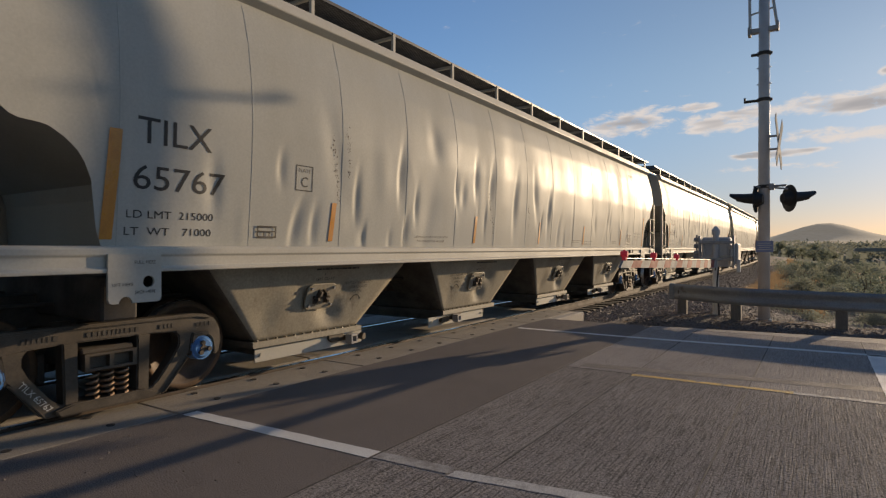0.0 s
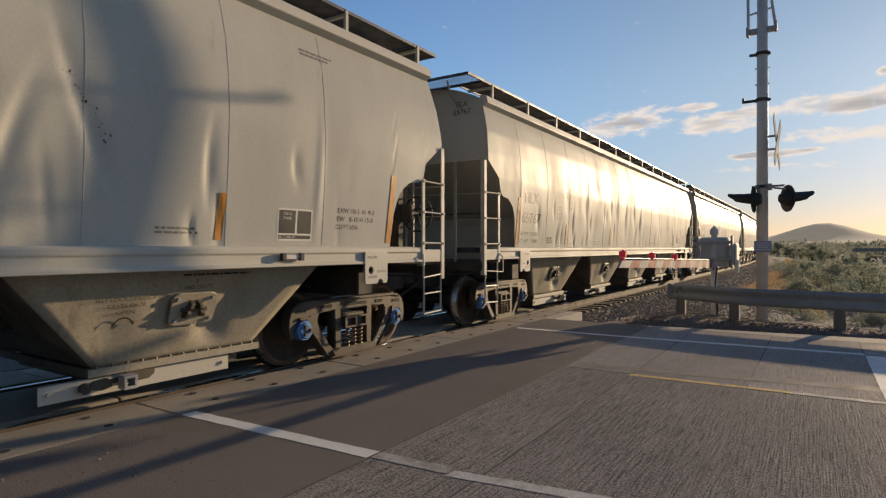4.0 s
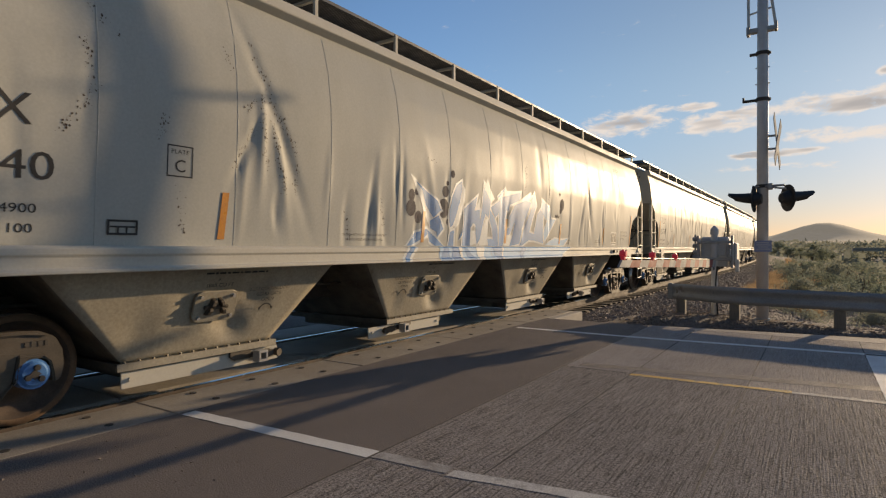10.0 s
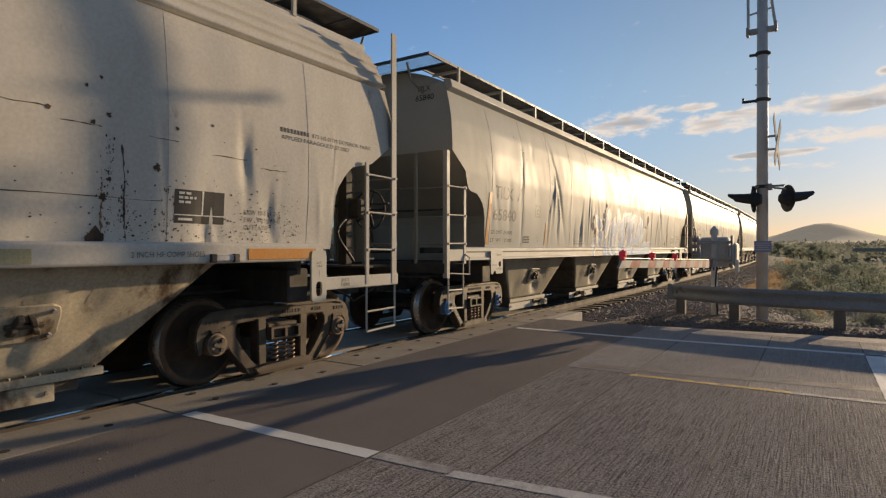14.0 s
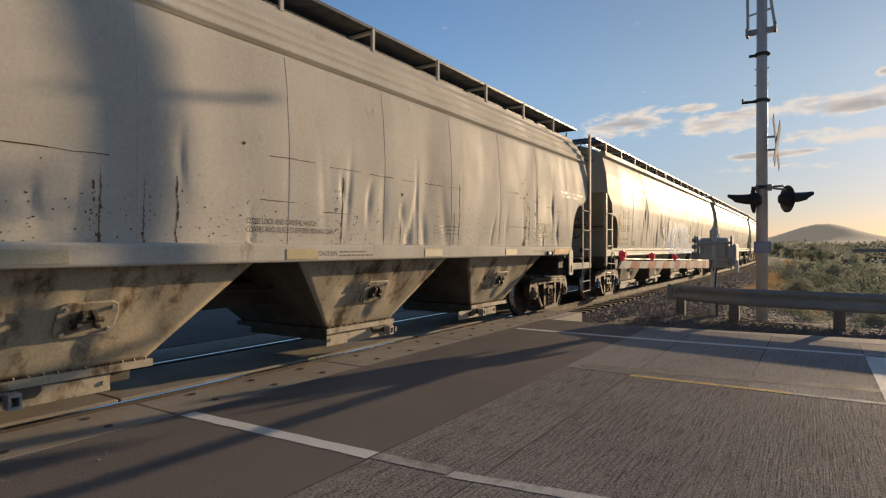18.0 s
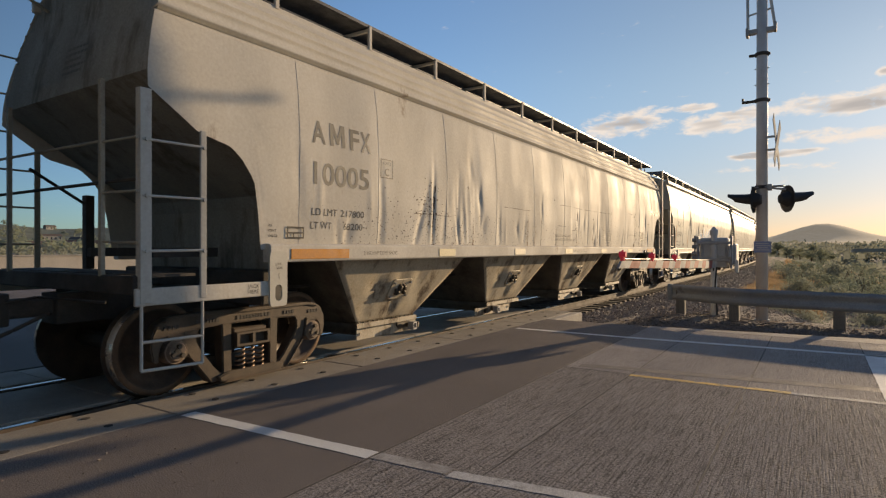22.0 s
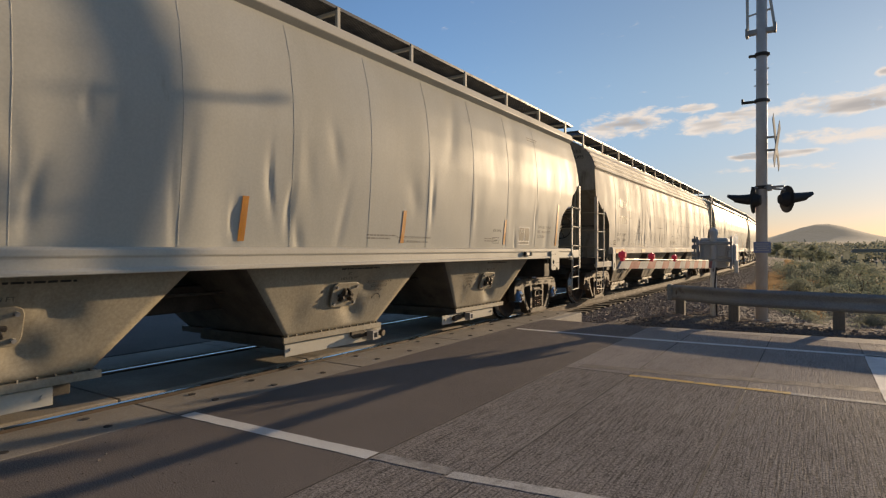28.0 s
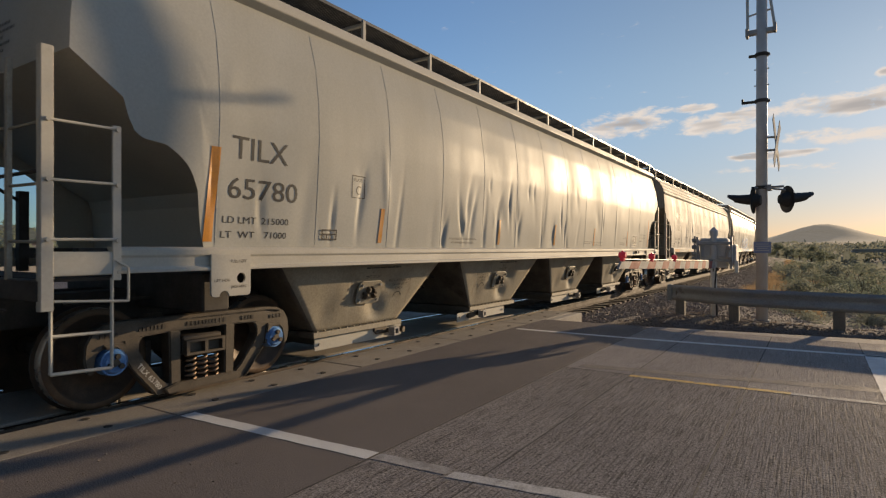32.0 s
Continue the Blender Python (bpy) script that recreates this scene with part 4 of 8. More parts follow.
def side_frame_mesh():
    """The cast frame between two axles, centred on the bolster: a straight top chord that curls over the bearings, raking tension arms, columns and a spring seat."""
    bm = BM()

    def put(u, v, w):
        return Vector((w, u, v))
    a, b = 0.93, 1.07
    half = [(1.045, 0.36), (1.10, 0.38), (1.125, 0.50), (1.115, 0.62), (1.06, 0.73), (0.95, 0.785), (0.80, 0.80), (0.40, 0.80)]
    low = [(0.0, 0.655), (0.36, 0.655), (0.64, 0.64), (0.745, 0.60), (0.79, 0.575), (0.97, 0.575), (1.02, 0.53), (1.04, 0.44)]
    top = [(-u, v) for u, v in half] + [(u, v) for u, v in half[::-1]]
    bot = [(u, v) for u, v in low[::-1]] + [(-u, v) for u, v in low[1:]]
    prism(bm, top + bot, put, a, b)
    for s in (1, -1):
        # tension arm from the bearing's inner jaw down to the spring seat
        prism(bm, [(s * 0.60, 0.66), (s * 0.80, 0.64), (s * 0.765, 0.42), (s * 0.70, 0.335), (s * 0.49, 0.075), (s * 0.28, 0.075), (s * 0.29, 0.155), (s * 0.385, 0.165), (s * 0.45, 0.225), (s * 0.605, 0.425), (s * 0.655, 0.52), (s * 0.65, 0.60)][::s], put, a + 0.01, b + 0.008)
        # rib along the arm's outer edge
        prism(bm, [(s * 0.765, 0.40), (s * 0.735, 0.395), (s * 0.47, 0.085), (s * 0.51, 0.085)][::s], put, b, b + 0.03)
        # column beside the spring window
        prism(bm, [(s * 0.245, 0.12), (s * 0.355, 0.12), (s * 0.37, 0.67), (s * 0.25, 0.67)][::s], put, a + 0.004, b + 0.012)
        # jaw plate round the bearing
        prism(bm, [(s * 0.79, 0.615), (s * 0.755, 0.40), (s * 0.785, 0.385), (s * 0.825, 0.53), (s * 0.865, 0.575), (s * 0.96, 0.575), (s * 0.98, 0.615)][::s], put, a + 0.02, b + 0.03)
    # flange along the top
    prism(bm, [(-1.0, 0.757), (-0.94, 0.775), (-0.80, 0.786), (0.80, 0.786), (0.94, 0.775), (1.0, 0.757), (1.0, 0.737), (0.80, 0.765), (-0.80, 0.765), (-1.0, 0.737)], put, b, b + 0.022)
    prism(bm, [(-0.40, 0.075), (0.40, 0.075), (0.44, 0.13), (0.30, 0.165), (-0.30, 0.165), (-0.44, 0.13)], put, a - 0.05, b + 0.05)
    return finish(bm, 0.012, 2)


def spring_mesh(h0=0.165, h1=0.41):
    bm = BM()
    turns, n, R, r = 5, 75, 0.043, 0.013
    pts = [Vector((R * math.cos(2 * math.pi * turns * i / n), R * math.sin(2 * math.pi * turns * i / n), h0 + (h1 - h0) * i / n)) for i in range(n + 1)]
    prev = None
    for i, p in enumerate(pts):
        a = 2 * math.pi * turns * i / n
        out = Vector((math.cos(a), math.sin(a), 0))
        ring = [bm.verts.new(p + out * r * math.cos(k * math.pi / 2.5) + Vector((0, 0, r * math.sin(k * math.pi / 2.5)))) for k in range(5)]
        if prev:
            for k in range(5):
                bm.faces.new((prev[k], prev[(k + 1) % 5], ring[(k + 1) % 5], ring[k]))
        prev = ring
    for f in bm.faces:
        f.smooth = True
    return bm


def bolster_mesh():
    bm = BM()
    box(bm, -1.07, 1.07, -0.22, 0.22, 0.41, 0.60, 0.015)
    for s in (1, -1):
        a, b = (1.07, 1.13) if s > 0 else (-1.13, -1.07)
        for y in (-0.20, 0.0, 0.20):
            box(bm, a, b, y - 0.018, y + 0.018, 0.43, 0.54)
        for z in (0.42, 0.545):
            box(bm, a, b, -0.22, 0.22, z - 0.014, z + 0.014, 0.005)
    rod(bm, (0, 0, 0.6), (0, 0, 0.75), 0.2, 16)
    return bm


def brake_beam_mesh():
    bm = BM()
    for s in (1, -1):
        box(bm, -0.7, 0.7, s * 0.36 - 0.04, s * 0.36 + 0.04, 0.38, 0.46, 0.01)
        for x in (0.75, -0.75):
            box(bm, x - 0.05, x + 0.05, s * 0.41 - 0.03, s * 0.41 + 0.03, 0.30, 0.56, 0.012)
    pipe(bm, [(0.0, -0.9, 0.55), (0.0, 0.9, 0.5)], 0.025)
    return bm


FOOT = {False: (0.96, 0.84), True: (0.86, 0.66)}     # half width across and along the outlet, round and tan cars
HEAD = {False: 1.23, True: 1.28}                    # half width of the hopper at its top
OUTLET = 0.40                                       # height of the outlet


def set_in(make, flat):
    """Moves the outlet's fittings to its true width."""
    def f():
        bm = make()
        dx = FOOT[flat][0] - 1.27
        for v in bm.verts:
            v.co.x += dx if v.co.x > 0.5 else (-dx if v.co.x < -0.5 else 0)
            v.co.y *= FOOT[flat][1] / 0.86
            v.co.z += OUTLET - 0.47
        return bm
    return f


def hopper_mesh(w, rusty):
    """One discharge hopper: sloping sheets from the sill down to the outlet."""
    bm = BM()
    xb, yb = FOOT[rusty]
    zt, zb = 1.34, OUTLET
    k = (zt - zb) / (1.24 - zb)
    yt = yb + (w / 2 - yb) * k
    xt = xb + (HEAD[rusty] - xb) * k
    v = {}
    for n, (xx, yy, zz) in {"t": (xt, yt, zt), "b": (xb, yb, zb)}.items():
        v[n] = [bm.verts.new((sx * xx, sy * yy, zz)) for sx, sy in ((1, -1), (1, 1), (-1, 1), (-1, -1))]
    for i in range(4):
        j = (i + 1) % 4
        bm.faces.new((v["t"][i], v["t"][j], v["b"][j], v["b"][i]))
    bm.faces.new(v["b"])
    bmesh.ops.subdivide_edges(bm, edges=bm.edges[:], cuts=21, use_grid_fill=True)
    r = random.Random(5 if rusty else 6)
    ds = [(r.uniform(-0.8, 0.8), r.uniform(0.6, 1.1), r.uniform(0.06, 0.14), r.uniform(0.10, 0.28), r.uniform(-0.034, 0.022)) for _ in range(22)]
    for p in bm.verts:
        if abs(p.co.y) < yt * 0.90 and 0.45 < p.co.z < 1.2:
            d = sum(k * math.exp(-((p.co.y - a) / c) ** 2 - ((p.co.z - b) / e) ** 2) for a, b, c, e, k in ds)
            p.co.x += d if p.co.x > 0 else -d
    finish(bm)
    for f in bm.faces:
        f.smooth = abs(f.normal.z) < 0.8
        # end and bottom faces get the dark colour that stands for their shade
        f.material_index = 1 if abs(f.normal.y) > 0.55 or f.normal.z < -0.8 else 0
    return bm


def flange_mesh():
    bm = BM()
    for s in (1, -1):
        box(bm, 1.26 if s > 0 else -1.325, 1.325 if s > 0 else -1.26, -0.92, 0.92, 0.452, 0.468)
        box(bm, 1.305 if s > 0 else -1.325, 1.325 if s > 0 else -1.305, -0.92, 0.92, 0.40, 0.452)
        box(bm, -1.30, 1.30, s * 0.90 - 0.02, s * 0.90 + 0.02, 0.40, 0.468)
    for k in range(13):
        y = -0.84 + k * 0.14
        rod(bm, (1.295, y, 0.468), (1.295, y, 0.487), 0.014, 6)
    finish(bm)
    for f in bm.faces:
        # flange faces turned along the track or inwards carry painted shade too
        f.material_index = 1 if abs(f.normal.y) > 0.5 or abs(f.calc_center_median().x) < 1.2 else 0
    return bm


def gate_mesh():
    bm = BM()
    box(bm, -1.20, 1.20, -0.72, 0.72, 0.28, 0.40, 0.008)
    return bm


def gate_plate_mesh():
    bm = BM()
    box(bm, 1.262, 1.277, -0.86, 0.98, 0.23, 0.385, 0.004)
    for y in (-0.78, 0.9):
        rod(bm, (1.27, y, 0.31), (1.295, y, 0.31), 0.02, 6)
    return bm


def capstan_shaft():
    bm = BM()
    rod(bm, (1.10, 0.62, 0.33), (1.37, 0.62, 0.33), 0.034, 10)
    rod(bm, (1.285, 0.42, 0.35), (1.30, 0.98, 0.315), 0.021, 8)
    rod(bm, (1.29, 0.94, 0.316), (1.35, 0.95, 0.312), 0.045, 10)
    return bm


def capstan_socket():
    """Square drive socket, open at its end."""
    bm = BM()
    y, z, o, i = 0.62, 0.33, 0.062, 0.034
    for a, b, c, d in ((y - o, y + o, z + i, z + o), (y - o, y + o, z - o, z - i), (y - o, y - i, z - i, z + i), (y + i, y + o, z - i, z + i)):
        box(bm, 1.36, 1.47, a, b, c, d)
    return finish(bm, 0.004)


def capstan_mesh():
    bm = BM()
    prism(bm, [(0.30, 0.34), (0.36, 0.30), (0.58, 0.30), (0.58, 0.40), (0.42, 0.44), (0.30, 0.44)], lambda u, v, t: Vector((t, u, v)), 1.275, 1.31)
    finish(bm, 0.006)
    return bm


def capstan_pawl():
    bm = BM()
    prism(bm, [(0.70, 0.29), (0.80, 0.27), (0.92, 0.30), (0.86, 0.36), (0.74, 0.37)], lambda u, v, t: Vector((t, u, v)), 1.275, 1.32)
    return finish(bm, 0.005)


def vibrator_plate():
    """Rounded plate bolted to the hopper's face."""
    bm = BM()
    w, h, c = 0.245, 0.165, 0.07
    out = [(-w, -h + c), (-w + 0.02, -h + 0.02), (-w + c, -h), (w - c, -h), (w - 0.02, -h + 0.02), (w, -h + c), (w, h - c), (w - 0.02, h - 0.02), (w - c, h), (-w + c, h), (-w + 0.02, h - 0.02), (-w, h - c)]
    prism(bm, out, lambda u, v, t: Vector((t, u, v)), -0.01, 0.016)
    return finish(bm, 0.006)


def vibrator_lug():
    """A pair of raking jaws on the plate, with a wedge between them."""
    bm = BM()
    for y, k in ((-0.075, 1), (0.06, -1)):
        prism(bm, [(0.0, -0.085), (0.07, -0.07), (0.085, -0.02), (0.06, 0.0), (0.085, 0.025), (0.075, 0.075), (0.0, 0.10)], lambda u, v, t: Vector((u, t + 0.35 * k * v, v)), y - 0.022, y + 0.022)
    prism(bm, [(0.015, -0.02), (0.05, -0.02), (0.05, 0.02), (0.015, 0.02)], lambda u, v, t: Vector((u, t, v)), -0.14, 0.13)
    return finish(bm, 0.006)


def plate_bolt():
    bm = BM()
    rod(bm, (0.012, 0, 0), (0.04, 0, 0), 0.02, 6)
    return bm


def ladder_mesh(flat, front=False):
    """Side ladder at a car's end: two stiles, rungs and a sill step. Built for the rear end, y from the coupling plane."""
    bm = BM()
    x = 1.53
    y0, y1, y2, y3 = (0.607, 0.693, 1.117, 1.185) if not flat else (0.64, 0.74, 1.20, 1.262)
    low, top, mid = (0.99, 2.95, 2.44) if not flat else (0.985, 4.3 if front else 2.80, 2.53)
    box(bm, x - 0.012, x + 0.012, y0, y1, low, top, 0.004)
    box(bm, x - 0.06, x - 0.012, y0, y0 + 0.012, low, top)
    box(bm, x - 0.012, x + 0.012, y2, y3, 1.20 if not flat else 1.0, mid, 0.004)
    for z in ((2.405, 1.962, 1.519) if not flat else (2.37, 1.895, 1.428)):
        rod(bm, (x + 0.01, y0 + 0.02, z), (x + 0.01, y3 - 0.02, z + 0.008), 0.012, 8)
        for y in ((y0 + y1) / 2, (y2 + y3) / 2):
            rod(bm, (x - 0.005, y, z), (x + 0.035, y, z), 0.018, 8)
    return bm


def far_ladder_mesh():
    """Tall ladder on the far side of a car's end."""
    bm = BM()
    x = -1.53
    box(bm, x - 0.012, x + 0.012, 0.59, 0.665, 0.97, 4.25, 0.004)
    box(bm, x - 0.012, x + 0.012, 1.08, 1.14, 1.20, 3.5, 0.004)
    for k in range(6):
        z = 1.50 + 0.43 * k
        rod(bm, (x, 0.60, z), (x, 1.13 if z < 3.5 else 0.95, z), 0.012, 8)
    return bm


def hose_mesh():
    """Brake hose looping up beside the end post."""
    bm = BM()
    pts = [(1.10 + 0.05 * math.sin(i * 0.5), 1.0 + 0.30 * math.sin(i * 0.26), 1.28 + 0.052 * i) for i in range(12)]
    return tube(bm, pts, 0.02, 8)


def end_ladder_mesh():
    """Rungs across the car's end, from the corner to an inner stile."""
    bm = BM()
    box(bm, 0.93, 0.98, 0.60, 0.64, 1.2, 2.95, 0.004)
    for z in (2.38, 1.93, 1.50):
        rod(bm, (0.94, 0.62, z + 0.01), (1.53, 0.62, z), 0.012, 6)
    rod(bm, (-1.45, 0.62, 2.42), (0.95, 0.62, 2.40), 0.014, 6)
    box(bm, -0.98, -0.93, 0.60, 0.64, 1.2, 2.95, 0.004)
    return bm


def step_mesh(flat):
    bm = BM()
    x = 1.52
    if flat:
        pipe(bm, [(x, 0.66, 1.02), (x, 0.66, 0.42), (x, 1.23, 0.40), (x, 1.23, 1.02)], 0.014)
        pipe(bm, [(x, 0.66, 0.66), (x, 1.23, 0.65)], 0.013)
        return bm
    pts = [(x, 0.68, 1.08), (x, 0.68, 0.52), (x, 1.12, 0.50), (x, 1.12, 1.22)]
    pipe(bm, pts, 0.014)
    pipe(bm, [(x, 0.68, 0.80), (x, 1.12, 0.79)], 0.013)
    pipe(bm, [(x + 0.015, 1.14, 1.36), (x + 0.06, 1.22, 1.30), (x + 0.06, 1.22, 1.03), (x + 0.01, 0.7, 1.06)], 0.011)
    return bm


def end_parts(flat, front):
    """Underframe at one end, for the rear: platform, posts, braces."""
    bm = BM()
    box(bm, -1.50, 1.50, 0.60, 0.70, 1.06, 1.22, 0.01)
    box(bm, -1.46, 1.46, 0.72, 1.20, 1.20, 1.225)
    for x in (0.9, -0.9) if front else ():
        box(bm, x - 0.075, x + 0.075, 0.89, 1.01, 1.2, 2.62, 0.006)
    for x in (0.62, -0.62):
        box(bm, x - 0.05, x + 0.05, 1.26, 2.0, 1.36, 1.46)
    box(bm, -1.3, -1.2, 1.5, 1.6, 1.2, 2.1, 0.006)
    pipe(bm, [(-1.45, 0.70, 2.05), (1.45, 0.70, 2.05)], 0.016)
    pipe(bm, [(-1.25, 1.5, 2.0), (-1.2, 0.9, 2.35)], 0.02)
    return bm


def end_sheet(sd):
    """The upright sheet over a car's end and the sloping floor below it (rear end)."""
    bm = BM()
    top = sd.top
    rows = []
    for i in range(9):
        z = 3.0 + (top - 3.0) * i / 8
        w = lerp_table(sd.tab, z) - 0.015
        y = sd.y0 + sd.inset(z) + 0.02
        rows.append([bm.verts.new((w * k / 6, y, z)) for k in range(-6, 7)])
    crown = [bm.verts.new((lerp_table(sd.tab, top) * k / 6 * 0.99, sd.y0 + 0.22, top + 0.33 * (1 - (k / 6) ** 2))) for k in range(-6, 7)]
    rows.append(crown)
    for e, drop in ((0.5, 0.0), (1.0, 0.0), (1.5, 0.0), (1.54, 0.12), (1.56, 0.85)):
        z = 3.0 - 0.64 * e - drop
        w = lerp_table(sd.tab, z) - (0.012 if e < 1.2 else 0.06)
        rows.insert(0, [bm.verts.new((w * k / 6, sd.y0 + 0.02 + e, z)) for k in range(-6, 7)])
    for A, B in zip(rows, rows[1:]):
        for i in range(12):
            bm.faces.new((A[i], B[i], B[i + 1], A[i + 1]))
    return bm


def mirrored(make, L):
    """The same part for the front end."""
    def f():
        bm = make()
        for v in bm.verts:
            v.co.y = L - v.co.y
        bmesh.ops.reverse_faces(bm, faces=bm.faces[:])
        return bm
    return f


def roof_mesh(sd):
    bm = BM()
    w = lerp_table(sd.tab, sd.top)
    prof = [(w * k / 8, sd.top + 0.34 * (1 - (k / 8) ** 2)) for k in range(-8, 9)]
    ys = [sd.y0 + 0.2 + (sd.y1 - sd.y0 - 0.4) * i / 14 for i in range(15)]
    rows = [[bm.verts.new((x, y, z)) for x, z in prof] for y in ys]
    for A, B in zip(rows, rows[1:]):
        for i in range(16):
            bm.faces.new((A[i], A[i + 1], B[i + 1], B[i]))
    return bm


def eave_mesh(sd):
    bm = BM()
    w = lerp_table(sd.tab, sd.top)
    for s in (1, -1):
        a, b = (w - 0.02, w + 0.045) if s > 0 else (-w - 0.045, -w + 0.02)
        if sd.flat:
            box(bm, a, b, sd.y0 + 0.14, sd.y1 - 0.14, sd.top - 0.10, sd.top + 0.03, 0.012)
            continue
        low = lerp_table(sd.tab, sd.top - 0.15)
        prof = [(low - 0.02, sd.top - 0.15), (low + 0.004, sd.top - 0.15), (w + 0.145, sd.top - 0.10), (w + 0.15, sd.top - 0.088), (w + 0.12, sd.top + 0.03), (w + 0.08, sd.top + 0.045), (w - 0.02, sd.top + 0.05)]
        prism(bm, [(s * u, v) for u, v in prof], lambda u, v, t: Vector((u, t, v)), sd.y0 + 0.14, sd.y1 - 0.14)
    return finish(bm, 0.006)


def grating_mesh(y0, y1, x0, x1, z, pitch, solid=0.078):
    """Expanded-metal walkway: a diamond lattice of flat strips."""
    bm = BM()
    w = (x1 - x0)
    run, t = w / 0.4, pitch * solid
    y = y0 - run
    while y < y1:
        for s in (1, -1):
            ya, yb = (y, y + run) if s > 0 else (y + run, y)
            xa, xb = x0, x1
            # clip to the length of the board
            if max(ya, yb) <= y0 or min(ya, yb) >= y1:
                continue
            def at(yy):
                return xa + (xb - xa) * (yy - ya) / (yb - ya)
            lo, hi = max(min(ya, yb), y0), min(max(ya, yb), y1)
            p, q = (at(lo), lo), (at(hi), hi)
            quad(bm, ((p[0] - t, p[1], z - 0.005), (p[0] + t, p[1], z + 0.005), (q[0] + t, q[1], z + 0.005), (q[0] - t, q[1], z - 0.005)))
        y += pitch
    return bm


def walkway_frame(L, top, w, n):
    def f():
        bm = BM()
        for s in (1, -1):
            xo = s * w
            xi = s * (w - 0.52)
            for x in (xo, xi):
                box(bm, min(x, x - s * 0.03), max(x, x - s * 0.03), 1.08, L - 1.08, top + 0.30, top + 0.34)
        return bm
    return f


def post_mesh(top, w):
    def f():
        bm = BM()
        box(bm, w - 0.03, w + 0.008, -0.028, 0.028, top, top + 0.33, 0.004)
        box(bm, w - 0.52, w - 0.03, -0.025, 0.025, top + 0.255, top + 0.295, 0.004)
        return bm
    return f


def sill_mesh(L, flat):
    def f():
        bm = BM()
        prof = [(1.36, 1.47), (1.50, 1.465), (1.53, 1.445), (1.53, 1.395), (1.515, 1.38), (1.515, 1.295), (1.545, 1.28), (1.545, 1.25), (1.40, 1.25), (1.40, 1.43)]
        if flat:
            prof = [(1.44, 1.505), (1.52, 1.50), (1.545, 1.48), (1.545, 1.325), (1.53, 1.305), (1.42, 1.305), (1.42, 1.48)]
        prism(bm, prof, lambda u, v, w: Vector((u, w, v)), 1.15 if not flat else 2.0, L - (1.15 if not flat else 2.0))
        prism(bm, [(-u, v) for u, v in prof][::-1], lambda u, v, w: Vector((u, w, v)), 1.15 if not flat else 2.0, L - (1.15 if not flat else 2.0))
        for a, b in ((0.60, 1.17), (L - 1.17, L - 0.60)):
            lo, hi = (1.245, 1.43) if not flat else (0.965, 1.115)
            if flat:
                a, b = (a, 2.0) if a < 5 else (L - 2.0, b)
            box(bm, 1.505, 1.535, a, b, lo, hi, 0.006)
            box(bm, -1.535, -1.505, a, b, lo, hi, 0.006)
        return finish(bm, 0.006)
    return f


def slotted_plate():
    """A tall plate with rounded corners and an upright oval slot."""
    bm = BM()
    y0, y1, z0, z1 = 1.975, 2.205, 0.85, 1.42
    yc, zc, n, rows = (y0 + y1) / 2, 0.99, 48, []
    for x in (1.535, 1.562):
        inner, outer = [], []
        for i in range(n):
            a = 2 * math.pi * i / n
            c, s = math.cos(a), math.sin(a)
            inner.append(bm.verts.new((x, yc + 0.047 * c, zc + 0.047 * s + (0.038 if s > 0 else -0.038))))
            k = max(abs(c), abs(s))
            y, z = yc + c / k * (y1 - y0) / 2, (z0 + z1) / 2 + s / k * (z1 - z0) / 2
            # round the corners
            cy, cz = min(max(y, y0 + 0.035), y1 - 0.035), min(max(z, z0 + 0.035), z1 - 0.035)
            d = math.hypot(y - cy, z - cz)
            if d > 0.035:
                y, z = cy + (y - cy) * 0.035 / d, cz + (z - cz) * 0.035 / d
            outer.append(bm.verts.new((x, y, z)))
        rows.append((inner, outer))
    (i0, o0), (i1, o1) = rows
    for i in range(n):
        j = (i + 1) % n
        bm.faces.new((i1[i], o1[i], o1[j], i1[j]))
        bm.faces.new((i0[j], o0[j], o0[i], i0[i]))
        bm.faces.new((o0[i], o0[j], o1[j], o1[i]))
        bm.faces.new((i0[j], i0[i], i1[i], i1[j]))
    return bm


def jack_mesh(flat):
    bm = BM()
    # plate with a real hole
    if flat:
        return slotted_plate()
    y0, y1, z0, z1, c = 2.0, 2.44, 1.0, 1.40, 0.035
    # outline with rounded lower corners and a half-round notch in the lower edge
    out = [(y0, z1), (y0, z0 + c), (y0 + 0.01, z0 + 0.01), (y0 + c, z0)]
    out += [(2.14 - 0.055 * math.cos(math.pi * i / 10), z0 + 0.055 * math.sin(math.pi * i / 10)) for i in range(11)]
    out += [(y1 - c, z0), (y1 - 0.01, z0 + 0.01), (y1, z0 + c), (y1, z1)]
    hole = [(2.33 + 0.05 * math.cos(math.pi * i / 8), 1.17 + 0.05 * math.sin(math.pi * i / 8)) for i in range(16)]
    edges = []
    for loop in (out, hole):
        v = [bm.verts.new((1.53, y, z)) for y, z in loop]
        edges += [bm.edges.new((v[i], v[(i + 1) % len(v)])) for i in range(len(v))]
    fill = bmesh.ops.triangle_fill(bm, edges=edges, use_beauty=True)
    ext = bmesh.ops.extrude_face_region(bm, geom=[f for f in fill["geom"] if isinstance(f, bmesh.types.BMFace)])
    for e in ext["geom"]:
        if isinstance(e, bmesh.types.BMVert):
            e.co.x = 1.555
    box(bm, 1.40, 1.53, y0 + 0.05, y1 - 0.05, z1 - 0.11, z1 - 0.02)
    return finish(bm)


